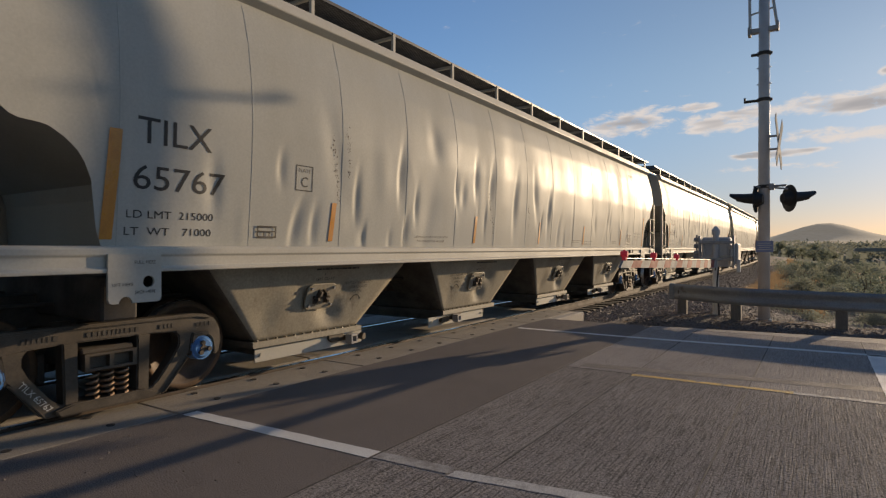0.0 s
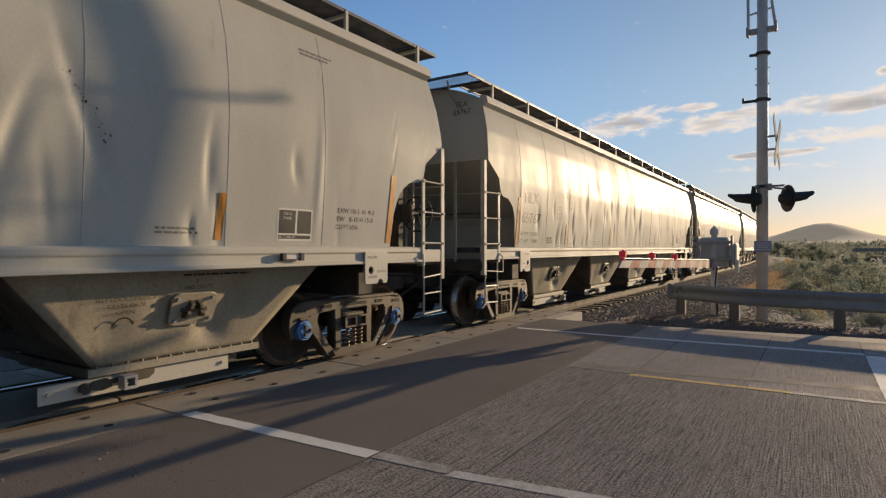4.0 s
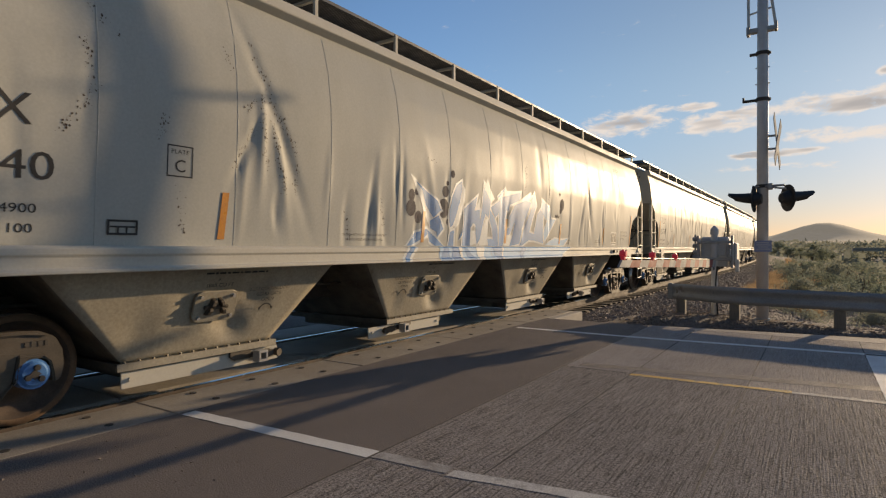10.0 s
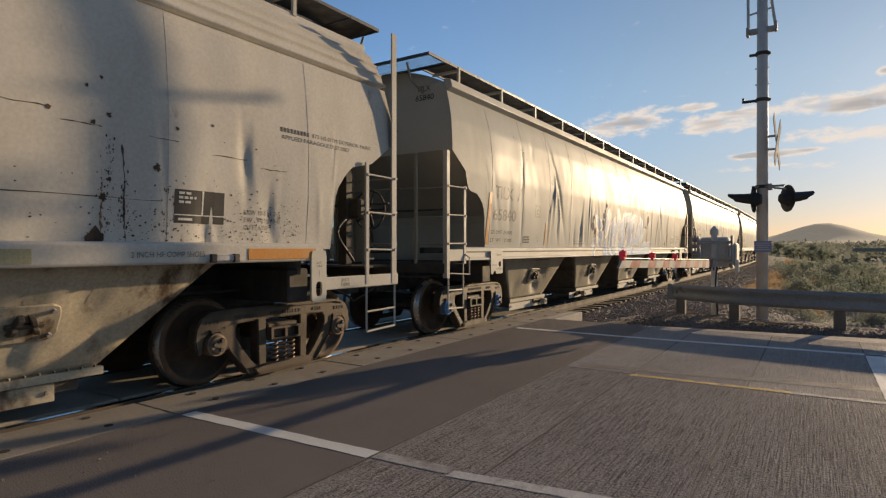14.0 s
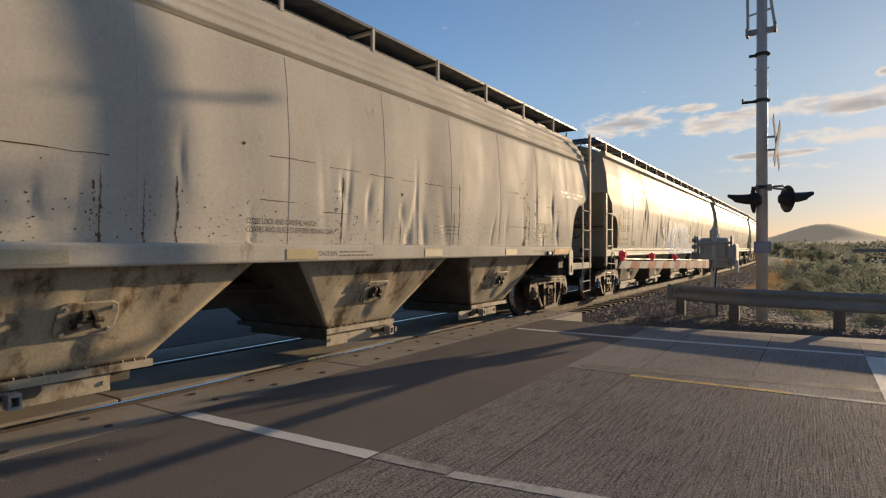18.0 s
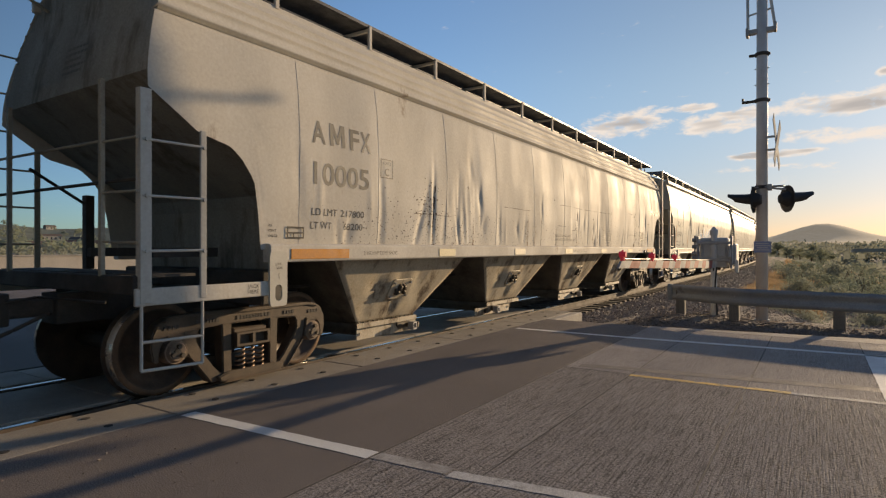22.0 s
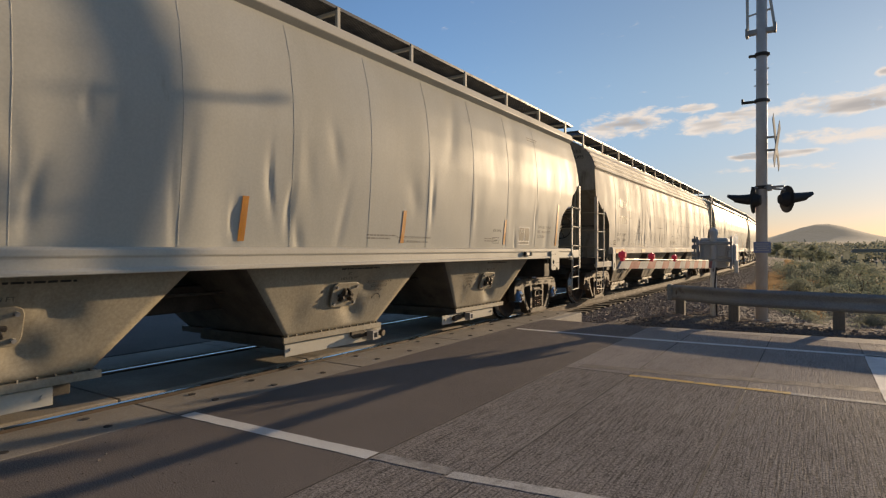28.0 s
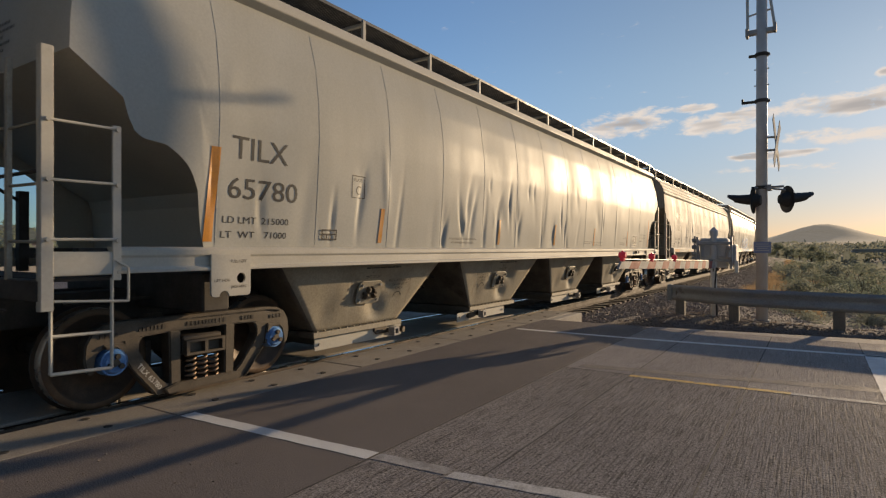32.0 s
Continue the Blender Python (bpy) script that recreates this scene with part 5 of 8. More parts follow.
def brake_wheel_mesh():
    bm = BM()
    c, R = Vector((1.05, 0, 1.98)), 0.27
    n = 24
    pts = [c + Vector((R * math.cos(2 * math.pi * i / n), 0, R * math.sin(2 * math.pi * i / n))) for i in range(n + 1)]
    pipe(bm, pts, 0.014)
    for k in range(5):
        a = 2 * math.pi * k / 5
        rod(bm, c, c + Vector((R * math.cos(a), 0, R * math.sin(a))), 0.012, 6)
    rod(bm, c + Vector((0, -0.2, 0)), c, 0.03, 8)
    box(bm, 0.95, 1.15, -0.32, -0.2, 1.85, 2.12, 0.03)
    return bm


def coupler_mesh():
    bm = BM()
    box(bm, -0.09, 0.09, -0.02, 0.75, 0.80, 0.98, 0.02)
    prism(bm, [(-0.16, -0.10), (0.05, -0.14), (0.16, -0.06), (0.18, 0.10), (0.10, 0.24), (-0.12, 0.24), (-0.2, 0.08)], lambda u, v, w: Vector((u, v, w)), 0.74, 1.04)
    pipe(bm, [(0.25, 0.5, 0.85), (0.27, 0.2, 0.72), (0.2, 0.0, 0.62)], 0.022)
    pipe(bm, [(1.3, 0.48, 1.0), (0.2, 0.42, 1.0), (0.1, 0.15, 0.95)], 0.014)
    return finish(bm, 0.012)


def centre_sill_mesh(L):
    def f():
        bm = BM()
        box(bm, -0.17, 0.17, 0.6, L - 0.6, 0.72, 1.02, 0.01)
        for y in (2.2, L - 2.2):
            box(bm, -1.35, 1.35, y - 0.15, y + 0.15, 0.84, 1.22, 0.02)
        rod(bm, (-0.55, 0.9, 1.0), (-0.55, L - 0.9, 1.0), 0.025, 6)
        rod(bm, (0.5, 1.2, 0.95), (0.5, L - 1.2, 0.95), 0.02, 6)
        return bm
    return f


def hopper_car(name_label, L, flat, seed, cap="cap", near=True, detail=0.06):
    """A covered hopper car; its origin is the rear coupling plane on the track's middle, at rail height."""
    kind = "flat" if flat else "round"
    key = (kind, round(L, 2))
    car = empty("hopper_car", Matrix(), name_label, "railway car", "cars of the train")
    sd = Side(L, flat, seed)
    paint_m = M["tan"] if flat else M["cream"]
    hop_m = M["hopper_rust"] if flat else M["hopper"]
    skey = (kind, L, seed)
    shared((skey, "near"), "side_shell", lambda: shell(sd, 0.03), paint_m, car, "dented painted steel side sheet", True)
    shared((key, "farside"), "side_shell", lambda: shell(Side(L, flat, 99), 0.5, -1), paint_m, car, "", True)
    shared((key, "roof"), "roof", lambda: roof_mesh(sd), paint_m, car, "", True)
    shared_pieces((key, "eave"), "eave_rail", lambda: eave_mesh(sd), M["sill"] if not flat else paint_m, car, "", rail_piece)
    for front in (False, True):
        w = (lambda f: mirrored(f, L)) if front else (lambda f: f)
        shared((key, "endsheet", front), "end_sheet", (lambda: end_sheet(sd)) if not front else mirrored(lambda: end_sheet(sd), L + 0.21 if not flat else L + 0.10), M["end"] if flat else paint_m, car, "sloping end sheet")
        shared_pieces((key, "endparts", front), "end_platform", w(lambda: end_parts(flat, front)), M["dark"], car, "dark steel end platform and posts", end_piece)
        shared_pieces((key, "ladder", front), "ladder", w(lambda: ladder_mesh(flat, front)), M["sill"] if not flat else M["tan"], car, "pale steel side ladder", ladder_piece)
        shared_pieces((key, "endladder", front), "end_ladder", w(end_ladder_mesh), M["hopper"], car, "dull steel ladder across the end", ladder_piece)
        shared_pieces((key, "farladder", front), "far_ladder", w(far_ladder_mesh), M["hopper"], car, "tall ladder on the far side", ladder_piece)
        if front and flat:
            shared((key, "hose", front), "brake_hose", w(hose_mesh), M["black"], car, "black brake hose", True)
        shared((key, "step", front), "sill_step", w(lambda: step_mesh(flat)), M["sill"] if not flat else M["tan"], car)
        shared((key, "jack", front), "jacking_plate", w(lambda: jack_mesh(flat)), M["sill"], car, "pale jacking plate with a round hole" if not flat else "pale rounded lifting plate with an oval slot")
        shared((key, "coupler", front), "coupler", w(coupler_mesh), M["dark"], car, "dark rusty knuckle coupler and hose")
    bw = shared((key, "brake"), "brake_wheel", brake_wheel_mesh, M["dark"], car, "dark hand brake wheel")
    bw.location = (0, L - 0.62, 0)
    if not flat:
        def brake_posts():
            bm = BM()
            for x, top in ((-0.675, 4.10), (-0.25, 3.2)):
                box(bm, x - 0.13, x + 0.13, 0.66, 0.675, 1.2, top, 0.003)
                for e in (-0.13, 0.118):
                    box(bm, x + e, x + e + 0.012, 0.60, 0.66, 1.2, top, 0.002)
            return bm
        shared_pieces((key, "brakepost"), "brake_post", brake_posts, M["hopper"], car, "tall channel post at the hand brake", lambda dx, dy, dz: "post_flange")
        b2 = shared((key, "brake"), "brake_wheel", brake_wheel_mesh, M["dark"], car, "dark hand brake wheel")
        b2.matrix_basis = Matrix.Translation((0, 0.42, 0.21)) @ Euler((0, 0, math.pi)).to_matrix().to_4x4()
    shared((key, "sill"), "side_sill", sill_mesh(L, flat), M["sill"] if not flat else M["tan"], car, "pale pressed steel side sill")
    shared((key, "centre"), "centre_sill", centre_sill_mesh(L), M["dark"], car)
    # hoppers
    tops = [4.72 + 3.85 * k for k in range(4)] if not flat else [4.74 + 3.75 * k for k in range(4)]
    for k, yc in enumerate(tops):
        rear = k % 2 == 1
        h = shared((kind, "hopper"), "discharge_hopper", lambda: hopper_mesh(3.2 if not flat else 3.0, flat), [hop_m, M["shade_grime"]], car, "tapered steel discharge hopper, dented")
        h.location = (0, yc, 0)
        shared((kind, "flange"), "flange", set_in(flange_mesh, flat), [hop_m, M["shade_grime"]], h, "bolted flange")
        shared((kind, "gate"), "outlet_frame", set_in(gate_mesh, flat), M["shade_grime"], h, "outlet frame coloured dark for shade")
        gt = shared((kind, "gateplate"), "outlet_gate", set_in(gate_plate_mesh, flat), M["sill"] if not flat else M["hopper_rust"], h, "edge plate of the sliding outlet gate")
        gt.location = (0, -0.42 if rear else 0, 0)
        for piece, make, m in (("gate_shaft", capstan_shaft, M["frame"]), ("gate_socket", capstan_socket, M["galv"]), ("gate_latch", capstan_mesh, M["frame"]), ("gate_pawl", capstan_pawl, M["frame"])):
            shared((kind, piece, rear), piece, mirrored(set_in(make, flat), 0.0) if rear else set_in(make, flat), m, h)
        lean = (HEAD[flat] - FOOT[flat][0]) / (1.24 - OUTLET)
        at = Matrix.Translation((HEAD[flat] - lean * 0.38 + 0.012, 0.02, 0.86)) @ Euler((0, math.atan(lean), 0)).to_matrix().to_4x4()
        for piece, make, m, lab in (("bracket_plate", vibrator_plate, hop_m, "rounded plate bolted on"), ("vibrator_bracket", vibrator_lug, M["frame"], "dark vibrator bracket")):
            shared((kind, piece), piece, make, m, h, lab).matrix_basis = at
        for y, z in ((-0.185, -0.11), (-0.185, 0.11), (0.185, -0.11), (0.185, 0.11)):
            shared(("platebolt",), "bolt", plate_bolt, M["galv"], h).matrix_basis = at @ Matrix.Translation((0, y, z))
    # walkway along the roof
    w = lerp_table(sd.tab, sd.top) + (0.03 if not flat else 0.05)
    n = 12 if not flat else 11
    pitch = 1.54 if not flat else 1.63
    first = 1.36 if not flat else 0.83
    shared_pieces((key, "wframe"), "walkway_frame", walkway_frame(L, sd.top, w, n), M["mesh"], car, "", rail_piece)
    for k in range(n + 1):
        p = shared((key, "wpost"), "walkway_post", post_mesh(sd.top, w), M["sill"] if not flat else M["tan"], car)
        p.location = (0, first + k * pitch, 0)
    shared((key, "grate", near), "walkway_grating", lambda: grating_mesh(1.09, L - 1.09, w - 0.50, w - 0.03, sd.top + 0.315, 0.10 if not flat else 0.06, 0.088 if not flat else 0.18), M["mesh"], car, "dark expanded-metal walkway grating")
    # crossover boards over the ends
    for front in (False, True):
        def over_frame():
            bm = BM()
            z = sd.top + 0.315
            for y in (0.48, 1.04):
                box(bm, -w, w, y, y + 0.03, z - 0.015, z + 0.03)
            for x in (-w, w - 0.03):
                box(bm, x, x + 0.03, 0.51, 1.04, z - 0.015, z + 0.03)
            return bm

        def over_bracket():
            bm = BM()
            pipe(bm, [(0, 0.52, sd.top + 0.27), (0, 0.62, sd.top + 0.02), (0, 1.0, sd.top - 0.14)], 0.018)
            return bm
        wrap = (lambda f: mirrored(f, L)) if front else (lambda f: f)
        shared((key, "overframe", front), "crossover_frame", wrap(over_frame), M["mesh"], car)
        for x in (-0.85, 0.85):
            shared((key, "overbracket", front), "crossover_bracket", wrap(over_bracket), M["hopper"], car).location = (x, 0, 0)

        def over_grate():
            bm = grating_mesh(-w + 0.02, w - 0.02, 0.5, 1.05, 0.0, 0.10 if not flat else 0.06, 0.088 if not flat else 0.18)
            for v in bm.verts:
                v.co = (v.co.y, v.co.x, sd.top + 0.32 + v.co.z)
            return bm
        shared((key, "overgrate", front), "crossover_grating", wrap(over_grate), M["mesh"], car, "dark expanded-metal crossover board")
    # welded seams
    zs = [1.46 + ((3.54 if flat else sd.top - 0.2) - 1.46) * i / 26 for i in range(27)]
    for k, y in enumerate(sd.seams):
        def seam(y=y):
            bm, pr = BM(), None
            for z in zs:
                x = sd.x(y, z)
                cur = [bm.verts.new((x - 0.002, y - 0.007, z)), bm.verts.new((x + 0.003, y, z)), bm.verts.new((x - 0.002, y + 0.007, z))]
                if pr:
                    for i in (0, 1):
                        bm.faces.new((pr[i], pr[i + 1], cur[i + 1], cur[i]))
                pr = cur
            return bm
        if sd.lo(y) < 1.5:
            shared((skey, "seam", k), "weld_seam", seam, paint_m, car)
    # running gear
    sets = []
    for yc in ((2.245, L - 2.12) if not flat else (2.125, L - 2.18)):
        for sgn in (1, -1):
            def frm(sgn=sgn):
                bm = side_frame_mesh()
                if sgn < 0:
                    for v in bm.verts:
                        v.co.x *= -1
                    bmesh.ops.reverse_faces(bm, faces=bm.faces[:])
                return bm
            fr = shared(("sideframe", sgn, kind), "side_frame", frm, M["frame_dark"] if flat else M["frame"], car, "brown cast truck side frame")
            fr.location = (0, yc, 0)
            if sgn > 0:
                for k in (-1, 0, 1):
                    sp = shared(("spring",), "spring", spring_mesh, M["spring"], fr, "worn coil spring")
                    sp.location = (1.05, k * 0.125, 0)
        bo = shared(("bolster", kind), "bolster", bolster_mesh, M["frame_dark"] if flat else M["frame"], car)
        bo.location = (0, yc, 0)
        bb = shared(("beam",), "brake_rigging", brake_beam_mesh, M["dark"], car)
        bb.location = (0, yc, 0)
        for dy in (-0.889, 0.889):
            ws = shared(("wheelset",), "wheelset", wheelset_mesh, [M["wheel"], M["tread"], M["rust"]], car, "rusty steel wheels on an axle")
            ws.location = (0, yc + dy, 0.457)
            shared(("cap", cap), "bearing_cap", cap_mesh, [M[cap], M["frame"]], ws, "round bearing cap with three bolts")
            sets.append(ws)
    return car, sd, sets


def decal(car, sd, bm, m, name="lettering", label="", lift=0.0025, cut=0.0):
    bmesh.ops.remove_doubles(bm, verts=bm.verts[:], dist=0.0002)
    if bm.verts and max(max(v.co[i] for v in bm.verts) - min(v.co[i] for v in bm.verts) for i in (0, 1)) > 0.09:
        split(bm, cut or 0.07)
    ob = part(name, on_side(sd, bm, lift), m, car, label)
    return tagged(ob, kind="stuff") if name == "lettering" else ob


def big_letters(car, sd, bm, m, label):
    for b in islands(bm):
        part("letter", on_side(sd, split(b, 0.045), 0.003), m, car, label)


def joined(*bms):
    out = bms[0]
    for b in bms[1:]:
        me = bpy.data.meshes.new("tmp")
        b.to_mesh(me)
        b.free()
        out.from_mesh(me)
        bpy.data.meshes.remove(me)
    return out


def decals(car, sd, bms, m, label="", lift=0.0025):
    for b in bms:
        decal(car, sd, b, m, "lettering", label, lift)


def tapes(car, sd, ys, m):
    for y, z0, z1, w, tilt in ys:
        bm = BM()
        n = 6
        for i in range(n):
            a, b = z0 + (z1 - z0) * i / n, z0 + (z1 - z0) * (i + 1) / n
            ya, yb = y + tilt * i / n, y + tilt * (i + 1) / n
            quad(bm, ((ya, a, 0), (ya + w, a, 0), (yb + w, b, 0), (yb, b, 0)))
        bmesh.ops.remove_doubles(bm, verts=bm.verts[:], dist=0.0005)
        decal(car, sd, bm, m, "reflective_tape", "amber reflective tape", 0.007)


def frame_box(y, z, w, h, t):
    bm = BM()
    for a, b, c, d in ((y, y + w, z, z + t), (y, y + w, z + h - t, z + h), (y, y + t, z + t, z + h - t), (y + w - t, y + w, z + t, z + h - t)):
        rect(bm, a, b, c, d)
    return bm


def bars(y, z, rows, h=0.03, gap=0.02, width=0.4):
    bm = BM()
    for i, k in enumerate(rows):
        zz = z - i * (h + gap)
        x = y
        r = random.Random(int(y * 100) + i)
        while x < y + k * width:
            w = r.uniform(0.03, 0.09)
            rect(bm, x, min(x + w, y + k * width), zz, zz + h)
            x += w + 0.015
    return bm


def round_lettering(car, sd, mark, number, limits, L, fwd=0.0):
    big_letters(car, sd, letters(mark, 2.27, 2.34, 0.235, 0.70), M["ink"], "black stencilled letter")
    big_letters(car, sd, letters(number, 2.24, 1.95, 0.215, 0.88), M["ink"], "black stencilled digit")
    decals(car, sd, [letters("LD LMT", 2.19, 1.705, 0.070, 0.40), letters(limits[0], 2.66, 1.705, 0.070, 0.35), letters("LT  WT", 2.175, 1.56, 0.070, 0.40), letters(limits[1], 2.70, 1.56, 0.070, 0.29)], M["ink"], label="black stencilled load limit and weight")
    decal(car, sd, joined(frame_box(4.0, 2.08, 0.25, 0.28, 0.012), letters("PLATE", 4.04, 2.285, 0.04, 0.17), letters("C", 4.08, 2.125, 0.115)), M["ink"], label="boxed plate letter")
    # routing card board
    bm = frame_box(3.51, 1.555, 0.25, 0.125, 0.018)
    rect(bm, 3.53, 3.74, 1.615, 1.63)
    rect(bm, 3.59, 3.605, 1.57, 1.615)
    rect(bm, 3.66, 3.675, 1.57, 1.615)
    decal(car, sd, bm, M["dark"], "card_board", "small dark routing card holder", 0.010)
    tapes(car, sd, [(1.98, 1.52, 2.42, 0.10, 0.06)] + [(y, 1.53, 1.98, 0.075, 0.04) for y in (4.53, 7.90, 10.55, 13.2, 16.3)] + [(L + fwd - 2.02, 1.52, 2.42, 0.10, 0.06)], M["amber"])
    # front end data
    L += fwd
    decals(car, sd, [letters("EXW 10-2  H  9-3", L - 2.95, 1.873, 0.060, 0.665), letters("EW   8-10 H 15-0", L - 2.96, 1.775, 0.060, 0.655), letters("CU FT 6541", L - 2.975, 1.677, 0.060, 0.385)], M["ink"], label="black stencilled dimensions")
    bm = BM()
    rect(bm, L - 3.86, L - 3.36, 1.53, 1.88)
    decal(car, sd, bm, M["ink_white"], "consolidated_panel", "black and white data panel", 0.002)
    bm = BM()
    for a, b, c, d in ((-3.84, -3.61, 1.61, 1.86), (-3.58, -3.38, 1.61, 1.86), (-3.84, -3.38, 1.55, 1.59)):
        rect(bm, L + a, L + b, c, d)
    decal(car, sd, bm, M["ink"], "consolidated_panel", "", 0.0035)
    decals(car, sd, [letters("DB10", L - 3.78, 1.81, 0.03, 0.11), letters("DB20", L - 3.78, 1.76, 0.03, 0.11), letters("BLT-04-15", L - 3.83, 1.557, 0.025, 0.22)], M["ink_white"], lift=0.005)
    decal(car, sd, bars(L - 5.2, 1.62, (0.9, 1.0), 0.02, 0.02, 0.42), M["ink_faint"])
    decal(car, sd, bars(L - 8.3, 1.62, (1.0, 0.8), 0.02, 0.02, 0.6), M["ink_faint"])
    for y in (6.27, 13.1):
        decals(car, sd, [letters("CAUTION-HATCH COVERS AT EACH COMPARTMENT", y, 1.60, 0.03, 0.86), letters("MUST BE OPENED BEFORE UNLOADING", y + 0.07, 1.54, 0.03, 0.70)], M["ink_worn"], label="small black caution text")
    decal(car, sd, bars(L - 3.4 - fwd, 3.66, (1.0, 0.9), 0.025, 0.02, 0.5), M["ink_faint"])


def arc_arrow(y, z, r=0.085):
    """A curved arrow with two heads."""
    bm = BM()
    n = 10
    for i in range(n):
        a, b = radians(150 - 120 * i / n), radians(150 - 120 * (i + 1) / n)
        quad(bm, [(y + q * math.cos(t), z + q * math.sin(t), 0) for q, t in ((r, a), (r, b), (r + 0.014, b), (r + 0.014, a))])
    for s in (-1, 1):
        x = y + s * (r + 0.007) * math.cos(radians(30))
        h = z + (r + 0.007) * 0.5
        bm.faces.new([bm.verts.new(p) for p in ((x - 0.02, h + 0.008, 0), (x + 0.02, h + 0.008, 0), (x + s * 0.012, h - 0.034, 0))])
    return bm


def hopper_words(car, cuft):
    """Stencils on the sloping hopper faces."""
    hs = [o for o in car.children if o.name.startswith("discharge_hopper")]
    for k, (h, bay, c) in enumerate(zip(hs, ("A", "AC", "BC", "B"), (cuft[0], cuft[1], cuft[1], cuft[0]))):
        y = -0.92 if k % 2 else 0.40
        words = (letters(bay, 0.0, 1.115, 0.036), letters(c + " CU FT", -0.12, 1.055, 0.038, 0.31), letters("SELF LOCK/UNLOCK", y, 0.985, 0.038, 0.54), letters("GEARS-GATE", y + 0.11, 0.925, 0.038, 0.34), letters("OPEN", y + 0.19, 0.865, 0.038, 0.17), arc_arrow(y + 0.27, 0.74), bars(-0.15, 1.185, (1.0,), 0.018, 0.02, 0.75))
        for bm in words:
            for v in bm.verts:
                a, z = v.co.x, v.co.y
                t = (1.24 - z) / (1.24 - OUTLET)
                v.co = (HEAD[False] - (HEAD[False] - FOOT[False][0]) * t + 0.022, a, z)
            tagged(part("stencil", bm, M["ink"], h), kind="stuff")


def side_words(car, L, flat):
    for y0, a, b in ((2.0, 0.21, 0.03), (L - 2.44, 0.05, 0.23)):
        for bm in (letters("PULL HERE", y0 + a, 1.32, 0.03, 0.18), letters("LIFT HERE", y0 + b, 1.14, 0.028, 0.17), letters("JACK HERE", y0 + a, 1.075, 0.028, 0.18)):
            for v in bm.verts:
                v.co = (1.558, v.co.x, v.co.y)
            tagged(part("stencil", bm, M["ink_worn"], car), kind="stuff")


def end_words(car, sd, L, mark, number):
    """Reporting mark on the rear end sheet."""
    for bm in (letters(mark, 0.02, 0.15, 0.10, 0.27), letters(number, 0, 0, 0.10, 0.36)):
        for v in bm.verts:
            z = 3.86 + v.co.y
            v.co = (0.72 + v.co.x, sd.y0 + sd.inset(z) + 0.012, z)
        for b in islands(bm):
            part("letter", b, M["ink"], car)


def truck_words(car, L, text):
    """White stencils on the outer raking strut of each truck."""
    near = [o for o in car.children if o.name.startswith("side_frame") and o.data in (CACHE.get(("sideframe", 1, "round")), CACHE.get(("sideframe", 1, "flat")))]
    for fr, y, z, turn in ((max(near, key=lambda o: o.location.y), 0.445, 0.115, 50), (min(near, key=lambda o: o.location.y), -0.665, 0.395, -50)):
        bm = letters(text, 0.0, -0.026, 0.052, 0.33)
        c, s = math.cos(radians(turn)), math.sin(radians(turn))
        for v in bm.verts:
            a, b = v.co.x, v.co.y
            v.co = (1.082, y + a * c - b * s, z + a * s + b * c)
        tagged(part("stencil", bm, M["ink_white"], fr, "white stencilled number"), kind="stuff")


def end_notes(car, sd):
    """Faint rows of small writing on the rear end sheet."""
    bm = bars(0.0, 0.0, (0.8, 1.0, 0.6, 0.9, 0.7), 0.03, 0.035, 0.55)
    for v in bm.verts:
        z = 3.45 + v.co.y
        v.co = (-0.15 + v.co.x, sd.y0 + sd.inset(z) + 0.012, z)
    tagged(part("stencil", bm, M["ink_faint"], car), kind="stuff")


def sill_tag(car, y):
    """Grey identification tag in a clip on the side sill."""
    bm = BM()
    box(bm, 1.53, 1.565, y, y + 0.25, 1.325, 1.385, 0.008)
    tag = part("identification_tag", bm, M["galv"], car, "small grey tag on the sill")
    for a in (y - 0.03, y + 0.22):
        bm = BM()
        box(bm, 1.53, 1.58, a, a + 0.06, 1.315, 1.395, 0.006)
        part("clip", bm, M["dark"], tag)


def casting_marks(car):
    """Raised writing on the side frames, too worn to read."""
    def marks():
        bm = BM()
        r = random.Random(4)
        for a, b, z in ((-0.66, -0.40, 0.715), (-0.18, 0.24, 0.715), (0.46, 0.62, 0.71), (0.84, 0.98, 0.69), (-1.0, -0.86, 0.69)):
            y = a
            while y < b:
                w = r.uniform(0.02, 0.035)
                box(bm, 1.07, 1.077, y, y + w, z - 0.02, z + 0.02)
                y += w + 0.014
        return bm
    for o in [o for o in car.children if o.name.startswith("side_frame") and o.data in (CACHE.get(("sideframe", 1, "round")), CACHE.get(("sideframe", 1, "flat")))]:
        tagged(shared(("marks",), "casting_mark", marks, M["dark"], o), kind="stuff")


CARS = []      # (car, wheelsets, place of its rear coupling plane at the start, length)
LEN = 20.8


def add_round(at, mark, number, limits, seed, cap="cap", L=LEN, words=True, label=""):
    car, sd, sets = hopper_car(label, L, False, seed, cap)
    round_lettering(car, sd, mark, number, limits, L, 0.11 if number == "65840" else 0.0)
    if words:
        hopper_words(car, ("1865", "1406"))
        side_words(car, L, False)
        truck_words(car, L, mark + " " + number)
        end_notes(car, sd)
        casting_marks(car)
        sill_tag(car, L - 3.75)
        end_words(car, sd, L, mark, number)
    CARS.append((car, sets, at, L))
    return car, sd


